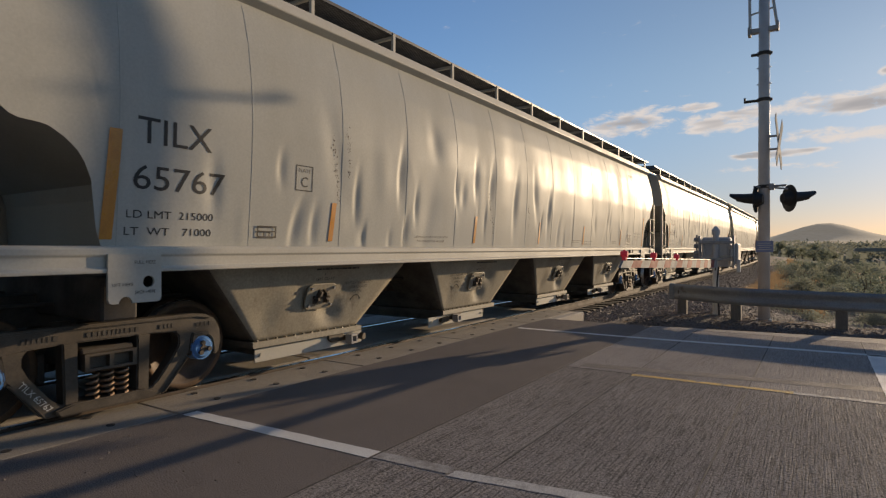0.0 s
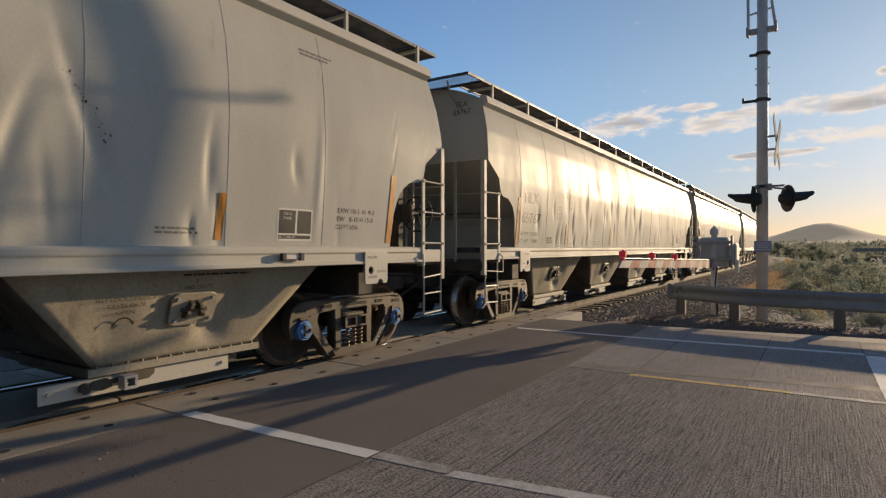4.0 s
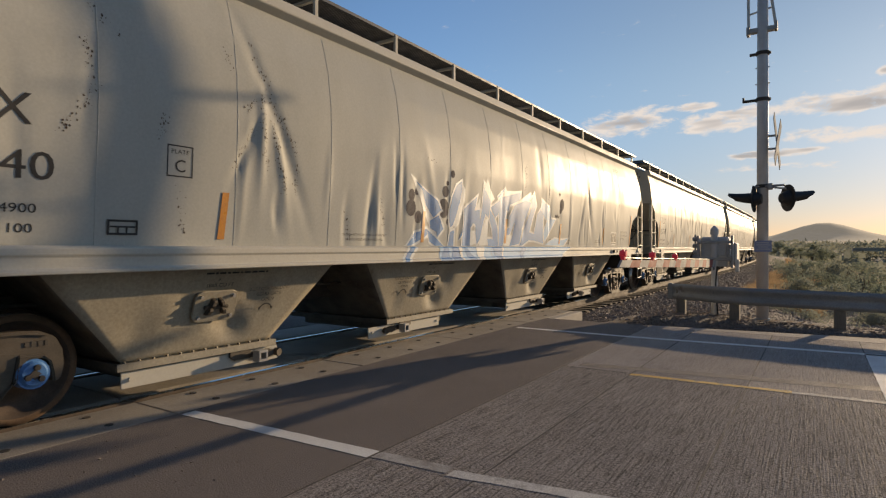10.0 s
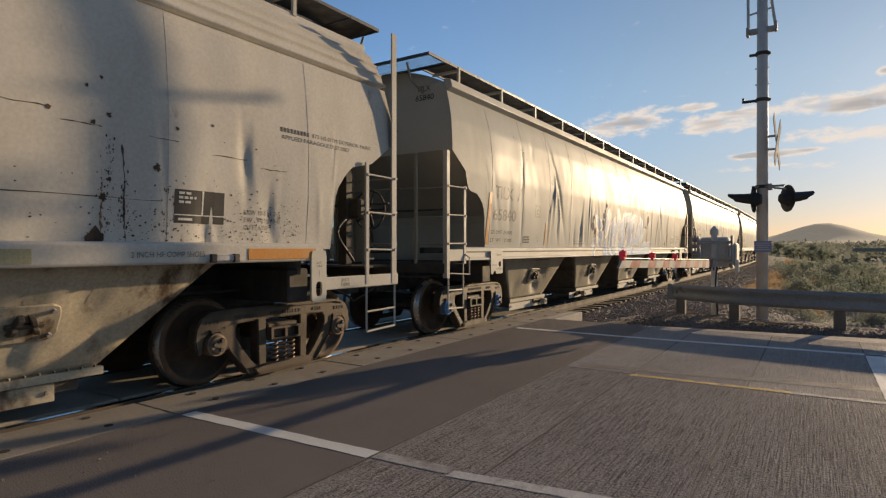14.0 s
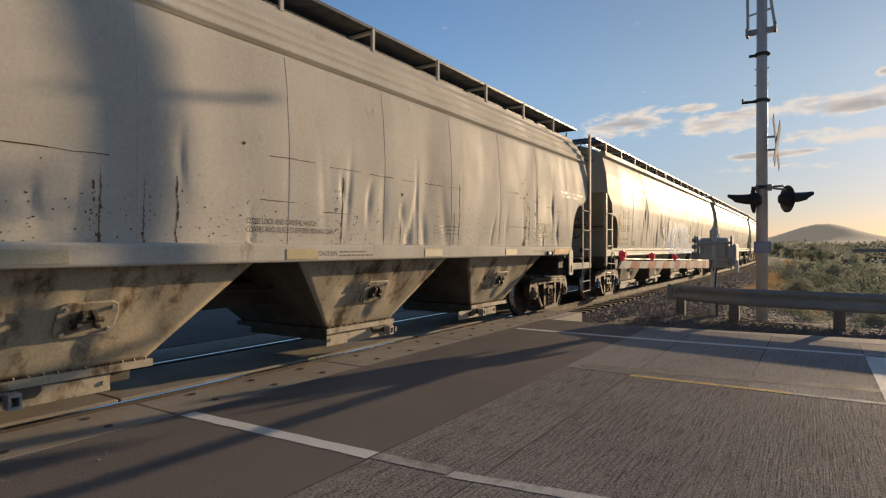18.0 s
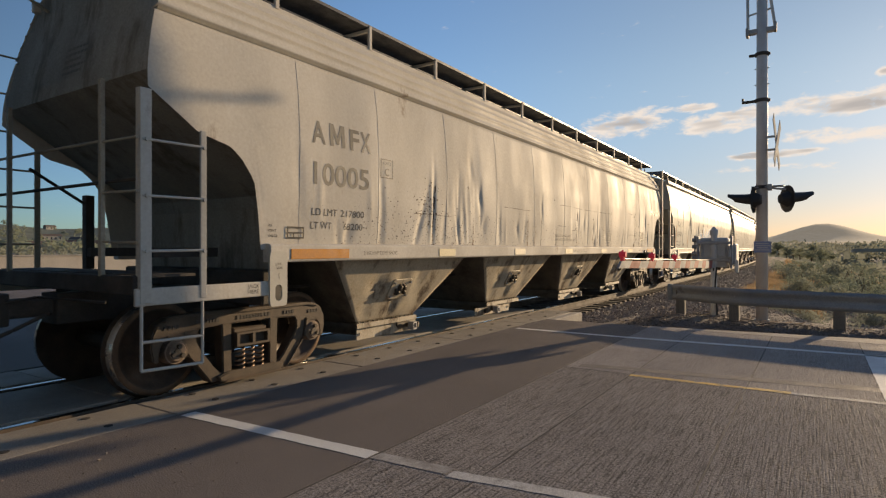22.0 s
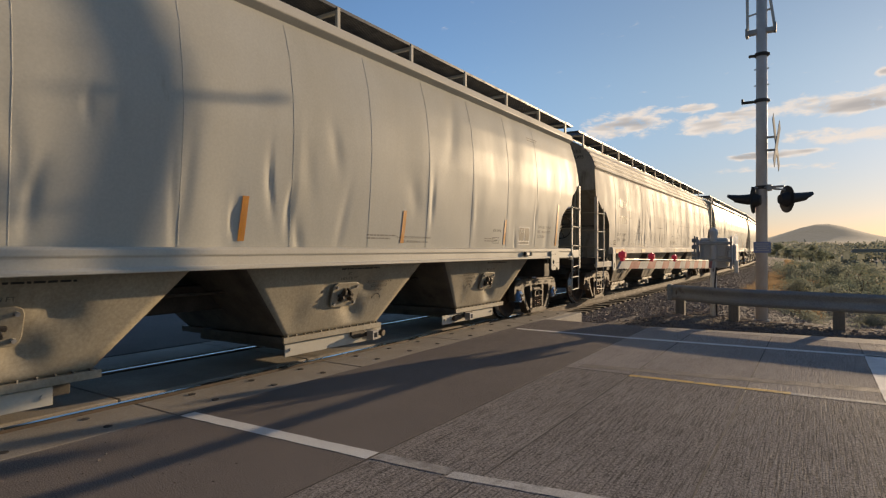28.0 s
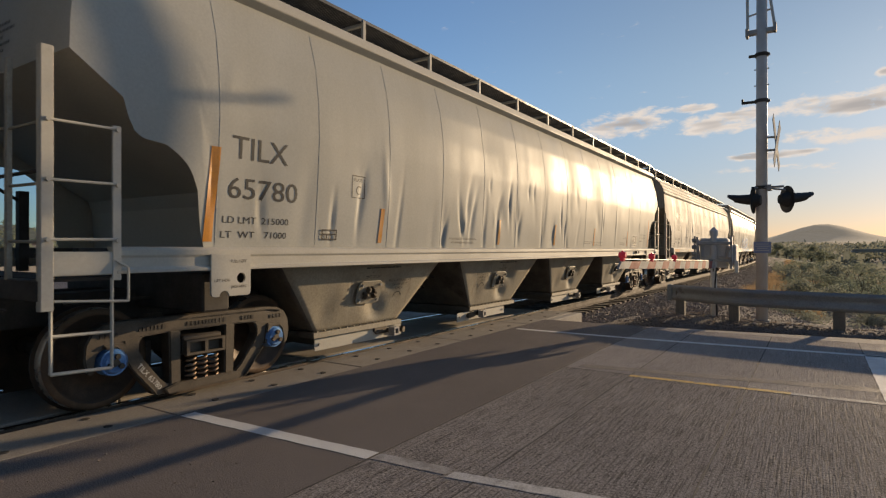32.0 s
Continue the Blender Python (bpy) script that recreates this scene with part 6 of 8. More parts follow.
carA, sdA = add_round(-0.72, "TILX", "65767", ("215000", "71000"), 11, label="cream covered hopper car with dented sides and black numbers")
carE, sdE = add_round(-0.75 - LEN, "TILX", "65840", ("214900", "71100"), 12, cap="cap", label="cream covered hopper car with blue graffiti along its side")
carF, sdF, setsF = hopper_car("weathered tan covered hopper car with rust stains", LEN, True, 14, "cap_rust")
CARS.append((carF, setsF, -0.75 - 2 * LEN, LEN))
carG, sdG = add_round(-0.75 - 3 * LEN, "TILX", "65780", ("215000", "71000"), 13, label="clean cream covered hopper car with black numbers")

# job number and a small framed notice near the clean car's front
decal(carG, sdG, letters("JOB F14059", 15.90, 1.755, 0.05, 0.31), M["ink"], label="black stencilled job number")
decal(carG, sdG, joined(frame_box(15.89, 1.55, 0.25, 0.105, 0.008), bars(15.96, 1.59, (1.0,), 0.025, 0.02, 0.13)), M["ink"], "framed_notice", "small framed notice")

# ---- lettering and stains of the tan car ----
def tan_lettering(car, sd, L):
    for ch, y, w in (("A", 2.63, 0.215), ("F", 3.26, 0.165), ("X", 3.45, 0.19)):
        big_letters(car, sd, letters(ch, y, 2.655, 0.265, w, 0.0, 0.016), M["ink_worn"], "worn black letter")
    bm = BM()
    stencil_m = ((0, 0), (0, 1), (0.26, 1), (0.5, 0.42), (0.74, 1), (1, 1), (1, 0), (0.78, 0), (0.78, 0.62), (0.57, 0.1), (0.43, 0.1), (0.22, 0.62), (0.22, 0))
    bm.faces.new([bm.verts.new((2.92 + 0.25 * p, 2.655 + 0.265 * q, 0)) for p, q in stencil_m])
    bmesh.ops.triangulate(bm, faces=bm.faces[:])
    big_letters(car, sd, bm, M["ink_worn"], "worn black letter")
    big_letters(car, sd, letters("10005", 2.65, 2.19, 0.26, 0.95, 0.0, 0.014), M["ink_worn"], "worn black digit")
    decals(car, sd, [letters("LD LMT", 2.63, 1.83, 0.085, 0.41), letters("217800", 3.10, 1.83, 0.085, 0.42), letters("LT WT", 2.62, 1.675, 0.085, 0.33), letters("68200", 3.16, 1.675, 0.085, 0.34)], M["ink"], label="black stencilled load limit and weight")
    decal(car, sd, joined(frame_box(3.84, 2.375, 0.25, 0.25, 0.012), letters("PLATE", 3.88, 2.555, 0.035, 0.17), letters("C", 3.92, 2.41, 0.10, None, 0.0, 0.012)), M["ink_faint"])
    decals(car, sd, [letters("VX", 2.02, 1.68, 0.03), letters("VENT", 2.02, 1.625, 0.03, 0.11), letters("VALVE", 2.02, 1.57, 0.03, 0.13)], M["ink"])
    bm = frame_box(2.27, 1.56, 0.25, 0.13, 0.018)
    rect(bm, 2.29, 2.50, 1.615, 1.63)
    rect(bm, 2.36, 2.375, 1.57, 1.615)
    decal(car, sd, bm, M["dark"], "card_board", "small dark routing card holder", 0.010)
    decals(car, sd, [letters("875 HS DTM EXTERIOR PAINT", L - 2.14, 2.69, 0.048, 1.03), letters("APPLIED PARAGOULD 07-2007", L - 2.58, 2.612, 0.048, 1.06)], M["ink"], label="black stencilled paint record")
    bm = BM()
    for k in range(9):
        rect(bm, L - 2.585 + k * 0.046, L - 2.555 + k * 0.046, 2.69, 2.738)
    decal(car, sd, bm, M["ink"])
    decals(car, sd, [letters("EXW 10-5 H 3-5", L - 3.03, 1.785, 0.05, 0.445), letters("EW   9-0 H 15-0", L - 3.025, 1.71, 0.05, 0.44), letters("CU FT 6350", L - 3.03, 1.635, 0.05, 0.30)], M["ink_faint"], label="worn stencilled dimensions")
    bm = BM()
    rect(bm, L - 3.78, L - 3.26, 1.675, 1.978)
    decal(car, sd, bm, M["ink"], "consolidated_panel", "black data panel with white rows")
    bm = bars(L - 3.74, 1.935, (0.55, 0.8, 0.6), 0.022, 0.018, 0.22)
    rect(bm, L - 3.50, L - 3.485, 1.755, 1.978)
    rect(bm, L - 3.78, L - 3.26, 1.745, 1.755)
    rect(bm, L - 3.74, L - 3.60, 1.70, 1.722)
    decal(car, sd, bm, M["ink_white"], lift=0.005)
    decal(car, sd, bars(L - 7.6, 1.78, (1.0, 0.9, 1.0), 0.025, 0.03, 0.7), M["ink_faint"])
    # sill: amber and pale reflectors and a stencil
    for y, w, m in ((2.27, 0.91, "amber"), (L - 3.04, 0.91, "amber"), (5.15, 0.46, "tape_dull"), (7.72, 0.46, "tape_pale"), (10.29, 0.46, "tape_dull"), (12.86, 0.46, "tape_pale"), (15.43, 0.46, "tape_dull")):
        bm = BM()
        box(bm, 1.545, 1.552, y, y + w, 1.335, 1.445, 0.002)
        part("reflective_tape", bm, M[m], car, "reflective tape on the sill")
    for y in (3.45, 16.60):
        bm = letters("2 INCH HF COMP SHOES", y, 1.372, 0.05, 0.68)
        for v in bm.verts:
            v.co = (1.549, v.co.x, v.co.y)
        tagged(part("stencil", bm, M["ink_faint"], car), kind="stuff")
    decals(car, sd, [letters("CLOSE LOCK AND CARSEAL HATCH", 9.84, 1.705, 0.062, 0.95), letters("COVERS AND OUTLETS BEFORE MOVING CAR", 9.84, 1.62, 0.062, 1.22)], M["ink_worn"], label="black stencilled warning")
    bm = letters("CAUTION:", 10.76, 1.37, 0.055, 0.31)
    for v in bm.verts:
        v.co = (1.549, v.co.x, v.co.y)
    tagged(part("stencil", bm, M["ink_worn"], car), kind="stuff")
    bm = bars(11.1, 1.405, (0.8, 1.0), 0.018, 0.025, 0.62)
    for v in bm.verts:
        v.co = (1.549, v.co.x, v.co.y)
    tagged(part("stencil", bm, M["ink_faint"], car), kind="stuff")
    # rusty streaks running down creases
    r = random.Random(19)
    for y, z0, z1, w in ((8.43, 1.5, 2.2, 0.03), (8.79, 1.5, 2.1, 0.03), (12.38, 1.5, 2.45, 0.016), (12.8, 1.5, 2.2, 0.02), (6.3, 1.5, 2.0, 0.025), (16.4, 1.5, 2.1, 0.03)):
        bm = BM()
        p = [(y + r.uniform(-0.008, 0.008), z0 + (z1 - z0) * i / 24, 0.45 * w * (1.0 - i / 25) * r.uniform(0.15, 1.5)) for i in range(25)]
        for (a, z, c), (b, q, e) in zip(p, p[1:]):
            quad(bm, ((a - c, z, 0), (a + c, z, 0), (b + e, q, 0), (b - e, q, 0)))
        decal(car, sd, bm, M["streak"], "rust_streak", "orange rust streak", 0.002)
    sill_tag(car, 17.36)
    end_notes(car, sd)
    casting_marks(car)
    for y in (1.46, LEN - 1.96):
        bm = joined(letters("JACK", y + 0.26, 1.055, 0.04, 0.14), letters("HERE", y + 0.26, 1.0, 0.04, 0.14))
        for v in bm.verts:
            v.co = (1.538, v.co.x, v.co.y)
        tagged(part("stencil", bm, M["ink_worn"], car), kind="stuff")
    for y in (1.975, LEN - 2.205):
        bm = joined(letters("LIFT", y + 0.075, 1.275, 0.026, 0.075), letters("HERE", y + 0.075, 1.235, 0.026, 0.085))
        rect(bm, y + 0.112, y + 0.118, 1.13, 1.20)
        for v in bm.verts:
            v.co = (1.5645, v.co.x, v.co.y)
        tagged(part("stencil", bm, M["ink_worn"], car), kind="stuff")
    # rust holes and long scratches
    r = random.Random(8)
    for y, z, a in ((16.40, 2.81, 0.03), (16.29, 2.72, 0.025), (16.45, 2.52, 0.035), (16.33, 2.44, 0.035), (16.02, 2.50, 0.03), (17.04, 2.51, 0.03), (16.86, 2.15, 0.05), (16.36, 1.54, 0.10), (16.41, 1.86, 0.05), (16.45, 2.0, 0.03), (17.9, 2.45, 0.018), (17.4, 2.6, 0.018), (6.1, 2.45, 0.018), (6.5, 2.3, 0.016), (5.2, 2.35, 0.014), (9.8, 2.5, 0.03), (12.4, 2.2, 0.04)):
        bm = BM()
        bm.faces.new([bm.verts.new((y + 0.75 * a * math.cos(k * 0.52) * r.uniform(0.35, 1.2), z + 0.7 * a * math.sin(k * 0.52) * r.uniform(0.4, 1.4), 0)) for k in range(12)])
        decal(car, sd, bm, M["pit"], "rust_hole", "dark rust spot", 0.004)
    for y0, y1, z in ((10.12, 10.76, 2.42), (11.0, 11.55, 2.405), (11.7, 12.2, 2.395), (12.4, 12.75, 2.395), (12.95, 13.45, 2.40), (13.6, 13.95, 2.40), (10.0, 10.5, 1.95), (10.9, 11.3, 1.87), (15.7, 16.9, 1.86), (16.78, 17.05, 2.40), (17.4, 17.8, 2.33), (17.95, 18.3, 2.26), (15.6, 16.0, 2.50), (16.1, 16.4, 2.42), (4.6, 5.6, 1.95), (7.4, 8.5, 2.2)):
        bm = BM()
        n = 8
        p = [(y0 + (y1 - y0) * i / n, z + r.uniform(-0.006, 0.006), r.uniform(0.001, 0.005)) for i in range(n + 1)]
        for (a, b, c), (d, e, f) in zip(p, p[1:]):
            quad(bm, ((a, b - c, 0), (d, e - f, 0), (d, e + f, 0), (a, b + c, 0)))
        decal(car, sd, bm, M["pit"], "scratch", "thin dark scratch", 0.003)
    # rust pits in patches
    r = random.Random(21)
    bm = BM()
    for yc, n, spread in ((3.9, 120, 0.6), (5.0, 320, 0.8), (6.0, 160, 0.4), (7.2, 80, 0.6), (9.4, 130, 0.9), (11.6, 90, 0.6), (13.6, 160, 0.6), (14.6, 120, 0.5), (17.4, 380, 0.7), (18.3, 160, 0.4)):
        for _ in range(n):
            y, z = r.gauss(yc, spread), 1.5 + abs(r.gauss(0, 0.30))
            a = 0.003 + 0.008 * r.random() ** 2
            if 2.3 < y < L - 2.3 and z < 2.7:
                k = [(y + a * math.cos(t) * r.uniform(0.6, 1.5), z + a * math.sin(t) * r.uniform(0.5, 1.3)) for t in (0, 1.05, 2.1, 3.15, 4.2, 5.25)]
                bm.faces.new([bm.verts.new((p, q, 0)) for p, q in k])
    for yc, zlo, zhi, n in ((16.45, 1.5, 2.35, 70), (16.58, 1.6, 2.1, 40), (16.95, 1.5, 2.0, 30), (8.4, 1.5, 2.1, 40), (11.1, 1.5, 2.2, 40)):
        for _ in range(n):
            y, z = r.gauss(yc, 0.035), r.uniform(zlo, zhi)
            a = 0.003 + 0.008 * r.random() ** 2
            k = [(y + a * math.cos(t) * r.uniform(0.5, 1.0), z + a * math.sin(t) * r.uniform(0.8, 2.4)) for t in (0, 1.05, 2.1, 3.15, 4.2, 5.25)]
            bm.faces.new([bm.verts.new((p, q, 0)) for p, q in k])
    for _ in range(110):
        y, z = r.gauss(4.95, 0.13), r.gauss(2.08, 0.20)
        a = 0.004 + 0.013 * r.random() ** 2
        if 1.5 < z < 2.6:
            k = [(y + a * math.cos(t) * r.uniform(0.6, 1.8), z + a * math.sin(t) * r.uniform(0.5, 1.1)) for t in (0, 1.05, 2.1, 3.15, 4.2, 5.25)]
            bm.faces.new([bm.verts.new((p, q, 0)) for p, q in k])
    tagged(decal(car, sd, bm, M["pit"], "rust_pitting", "scattered rust pits"), kind="stuff")
    for yc, z0, z1 in ((5.1, 1.5, 2.4), (13.9, 1.5, 2.5), (13.75, 1.48, 2.0), (16.6, 1.5, 2.3), (9.1, 1.5, 2.1), (11.2, 1.5, 2.3)):
        bm = BM()
        n = 26
        y = yc
        pts = []
        for i in range(n + 1):
            y += r.uniform(-0.006, 0.006)
            pts.append((y, z0 + (z1 - z0) * i / n, r.uniform(0.001, 0.012)))
        for (a, z, w), (b, q, e) in zip(pts, pts[1:]):
            quad(bm, ((a - w, z, 0), (a + w, z, 0), (b + e, q, 0), (b - e, q, 0)))
        decal(car, sd, bm, M["pit"], "rust_streak", "rust streak along a crease")


M["tape_dull"] = surf("dull_reflective_tape", (0.52, 0.43, 0.23), (0.45, 0.365, 0.19), 0.5, scale=6, fine=60, bump=0)
M["tape_pale"] = surf("pale_reflective_tape", (0.60, 0.52, 0.36), (0.5, 0.42, 0.28), 0.4, scale=6, fine=60, bump=0)
M["streak"] = surf("rust_streak", (0.30, 0.17, 0.085), (0.18, 0.10, 0.055), 0.85, scale=9, fine=60, bump=0.1)
M["pit"] = surf("dark_rust_pit", (0.10, 0.055, 0.03), (0.055, 0.035, 0.022), 0.85, scale=12, fine=60, bump=0.1)
tan_lettering(carF, sdF, LEN)
end_words(carF, sdF, LEN, "AMFX", "10005")


# ---- graffiti along the second car ----
def spray(shapes, m, lift, name="graffiti", label="", grow=0.0):
    for poly in shapes:
        bm = BM()
        pts = [Vector((a, b)) for a, b in poly]
        if grow:
            c = sum(pts, Vector((0, 0))) / len(pts)
            area = sum(p.x * q.y - q.x * p.y for p, q in zip(pts, pts[1:] + pts[:1]))
            s = 1 if area > 0 else -1
            out = []
            for i, p in enumerate(pts):
                a, b = pts[i - 1], pts[(i + 1) % len(pts)]
                n1 = Vector(((p - a).y, -(p - a).x)).normalized() * s
                n2 = Vector(((b - p).y, -(b - p).x)).normalized() * s
                k = (n1 + n2)
                k = k / max(0.35, k.length_squared / 2)
                out.append(p + k * grow)
            pts = out
        f = bm.faces.new([bm.verts.new((p.x, p.y, 0)) for p in pts])
        bmesh.ops.triangulate(bm, faces=[f])
        split(bm, 0.05)
        low = [v for v in bm.verts]
        on_side(sdE, bm, lift)
        for v in low:
            if v.co.z < 1.475:
                v.co.z = 1.475
        part(name, bm, M[m], carE, label)


# outlines letter by letter: (metres from the car's rear, height)
ARROW = [
    [(7.71, 2.41), (8.3, 2.15), (8.39, 2.02), (8.21, 1.9), (8.01, 2.08), (7.89, 2.28)],
    [(8.13, 1.85), (8.33, 1.94), (8.48, 1.74), (8.32, 1.61), (8.29, 1.69), (8.15, 1.74)],
    [(8.05, 1.73), (8.17, 1.67), (8.5, 1.48), (8.29, 1.48), (8.14, 1.54)],
    [(7.58, 1.48), (7.75, 1.66), (8.05, 1.73), (8.08, 1.64), (7.75, 1.51), (7.66, 1.48)],
]
DROP = [
    [(8.95, 2.51), (8.97, 2.39), (8.92, 2.19), (8.83, 1.97), (8.74, 1.8), (8.68, 1.77), (8.64, 1.86), (8.63, 2.04), (8.69, 2.25), (8.8, 2.43)],
    [(8.68, 1.7), (8.79, 1.73), (8.8, 1.48), (8.65, 1.48)],
]
ZIGZAG = [
    [(9.07, 2.08), (9.47, 2.31), (9.4, 2.07), (9.57, 2.09), (9.6, 1.9), (9.64, 2.06), (9.68, 2.48), (9.94, 2.26), (9.9, 1.97), (9.77, 2.03), (9.71, 1.88), (9.64, 1.61), (9.54, 1.5), (9.47, 1.68), (9.45, 1.84), (9.38, 1.85), (9.3, 1.79), (9.31, 1.48), (9.06, 1.48), (9.09, 1.81)],
    [(9.07, 1.76), (9.05, 1.65), (8.95, 1.57)],
    [(9.93, 2.11), (10.13, 1.97), (10.27, 1.78), (10.32, 1.48), (9.95, 1.48), (9.9, 1.61), (10.11, 1.6), (10.05, 1.77), (9.94, 1.94)],
]
CROSS = [
    [(9.95, 2.15), (10.27, 2.29), (10.3, 2.35), (11.14, 2.51), (11.11, 2.36), (10.7, 2.24), (10.68, 2.15), (10.59, 2.1), (10.54, 1.75), (10.51, 1.48), (10.35, 1.48), (10.32, 1.81), (10.28, 2.07), (10.14, 1.98)],
    [(10.22, 2.36), (10.45, 2.52), (10.42, 2.46), (10.24, 2.33)],
]
BLOCK = [
    [(10.72, 2.02), (10.9, 2.25), (11.37, 2.37), (11.62, 2.34), (11.46, 2.08), (11.27, 1.82), (11.2, 1.53), (10.79, 1.48), (10.9, 1.69), (10.96, 1.93), (10.76, 1.69), (10.57, 1.68), (10.63, 1.79), (10.74, 1.83)],
]
FORK = [
    [(11.64, 2.42), (11.76, 2.54), (11.89, 2.3), (11.74, 2.06), (11.62, 1.76), (11.85, 1.72), (11.95, 2.12), (12.11, 2.24), (12.25, 2.14), (12.29, 1.74), (12.34, 1.54), (11.92, 1.59), (11.61, 1.6), (11.31, 1.49), (11.21, 1.49), (11.38, 1.83), (11.56, 2.08), (11.66, 2.26)],
]
CURL = [
    [(12.16, 2.44), (12.61, 2.28), (12.69, 2.07), (12.93, 2.06), (12.61, 1.75), (12.41, 1.6), (12.32, 1.74), (12.45, 2.02), (12.25, 2.14), (12.14, 2.25)],
]
TIP = [
    [(12.43, 1.51), (12.93, 1.65), (13.44, 1.62), (13.79, 1.67), (13.53, 1.5)],
]
# white sprayed ground behind and between the letters
HALO = [
    [(7.55, 2.50), (7.74, 2.42), (7.90, 2.24), (8.02, 2.04), (8.16, 1.90), (8.10, 1.80), (7.98, 1.95), (7.84, 2.18), (7.70, 2.36)],
    [(8.97, 2.47), (9.06, 2.4), (9.07, 2.23), (9.02, 2.0), (8.92, 1.82), (8.83, 1.76), (8.76, 1.81), (8.91, 2.07)],
    [(9.41, 2.07), (9.57, 2.3), (9.56, 2.12)],
    [(9.68, 2.51), (9.64, 2.61), (9.77, 2.56), (9.79, 2.64), (9.93, 2.45), (10.09, 2.31), (9.93, 2.21)],
    [(9.31, 1.73), (9.45, 1.74), (9.51, 1.52), (9.32, 1.48)],
    [(10.42, 2.49), (10.49, 2.57), (10.56, 2.49), (11.12, 2.53), (11.18, 2.41), (10.47, 2.38)],
    [(11.07, 2.34), (11.61, 2.56), (11.66, 2.4)],
    [(9.79, 1.95), (9.9, 1.96), (9.9, 1.5), (9.61, 1.48), (9.71, 1.75)],
    [(8.65, 1.73), (8.61, 1.8), (8.6, 2.01), (8.63, 2.06), (8.65, 1.78)],
    [(10.56, 1.67), (10.89, 1.69), (10.79, 1.49), (10.56, 1.49)],
]
spray(HALO, "white_spray", 0.0026, "graffiti_ground", "white sprayed ground")
for letter in (ARROW, DROP, ZIGZAG, CROSS, BLOCK, FORK, CURL, TIP):
    spray(letter, "white_spray", 0.0032, "graffiti_outline", "white spray-painted outline", 0.035)
for letter in (ARROW, DROP, ZIGZAG, CROSS, BLOCK, FORK):
    spray(letter, "blue1", 0.0045, "graffiti_letter", "blue spray-painted letter")
for letter in (CURL, TIP):
    spray(letter, "blue2", 0.0045, "graffiti_letter", "pale blue spray-painted curl")
# feet of the letters on the sill
def sill_stripe(t0, t1, b0, b1, m, lift):
    """The foot of a letter painted over the sill's lips: from t0..t1 at the top to b0..b1 at the bottom."""
    bm = BM()
    prof = [(1.505, 1.4655), (1.531, 1.446), (1.531, 1.394), (1.516, 1.379), (1.516, 1.297), (1.5455, 1.2805), (1.5455, 1.252)]
    rows = []
    for x, z in prof:
        k = (1.465 - z) / 0.215
        rows.append([bm.verts.new((x + lift, t + (b - t) * k, z + lift * 0.5)) for t, b in ((t0, b0), (t1, b1))])
    for (p, q), (u, v) in zip(rows, rows[1:]):
        bm.faces.new((u, v, q, p))
    part("graffiti_foot", bm, M[m], carE, "spray paint on the sill")


for t0, t1, b0, b1, m in ((7.50, 7.75, 7.34, 7.56, "white_spray"), (8.28, 9.92, 8.30, 9.96, "blue2"), (9.92, 13.80, 9.98, 13.2, "blue2")):
    sill_stripe(t0, t1, b0, b1, m, 0.0012)
for t0, t1, b0, b1, m in ((7.56, 7.68, 7.40, 7.50, "blue1"), (8.42, 8.52, 8.33, 8.62, "blue1"), (8.64, 8.79, 8.67, 8.93, "blue1"), (8.95, 9.04, 9.18, 9.43, "blue1"), (9.04, 9.3, 9.22, 9.43, "blue2"), (9.93, 10.29, 10.13, 10.32, "blue1"), (11.15, 11.34, 11.04, 11.2, "blue1")):
    sill_stripe(t0, t1, b0, b1, m, 0.003 if m == "blue1" else 0.0022)
for t0, b0, w in ((8.81, 8.95, 0.10), (9.36, 9.49, 0.30), (10.31, 10.34, 0.07), (13.72, 13.14, 0.06)):
    sill_stripe(t0, t0 + w, b0, b0 + w * 0.6, "white_spray", 0.0038)
# dark bubbles sprayed beside the letters
for k, (y, z, r0) in enumerate(((7.63, 2.015, 0.12), (7.635, 2.196, 0.085), (7.82, 1.893, 0.09), (7.77, 2.25, 0.05), (8.50, 2.31, 0.09), (8.46, 2.05, 0.15), (8.68, 2.595, 0.06), (8.60, 1.85, 0.045), (8.55, 2.44, 0.035), (13.28, 2.40, 0.13), (13.22, 2.26, 0.06), (13.12, 2.62, 0.035), (13.02, 2.13, 0.04), (13.13, 2.13, 0.035), (12.95, 2.14, 0.03))):
    bm = BM()
    bm.faces.new([bm.verts.new((y + r0 * math.cos(i * 0.3927), z + r0 * math.sin(i * 0.3927), 0)) for i in range(16)])
    decal(carE, sdE, bm, M["bubble"] if "bubble" in M else M.setdefault("bubble", surf("grey_overspray", (0.20, 0.185, 0.17), (0.15, 0.125, 0.12), 0.8, spec=0.05, scale=6, fine=40, bump=0)), "graffiti_bubble", "grey sprayed bubble", 0.002, 0.06)


def scuffs(car, sd, runs, seed):
    """Scraped black flecks along crooked runs."""
    r = random.Random(seed)
    for y0, z0, y1, z1, n in runs:
        bm = BM()
        for i in range(n * 2):
            t = r.random()
            y, z = y0 + (y1 - y0) * t + r.gauss(0, 0.022), z0 + (z1 - z0) * t + r.gauss(0, 0.02)
            a = 0.002 + 0.007 * r.random() ** 2
            if 1.5 < z < 3.9:
                bm.faces.new([bm.verts.new((y + a * math.cos(k) * r.uniform(0.5, 1.2), z + a * math.sin(k) * r.uniform(0.6, 2.2), 0)) for k in (0, 1.05, 2.1, 3.15, 4.2, 5.25)])
        tagged(decal(car, sd, bm, M["pit"], "scuff", "dark scraped flecks"), kind="stuff")


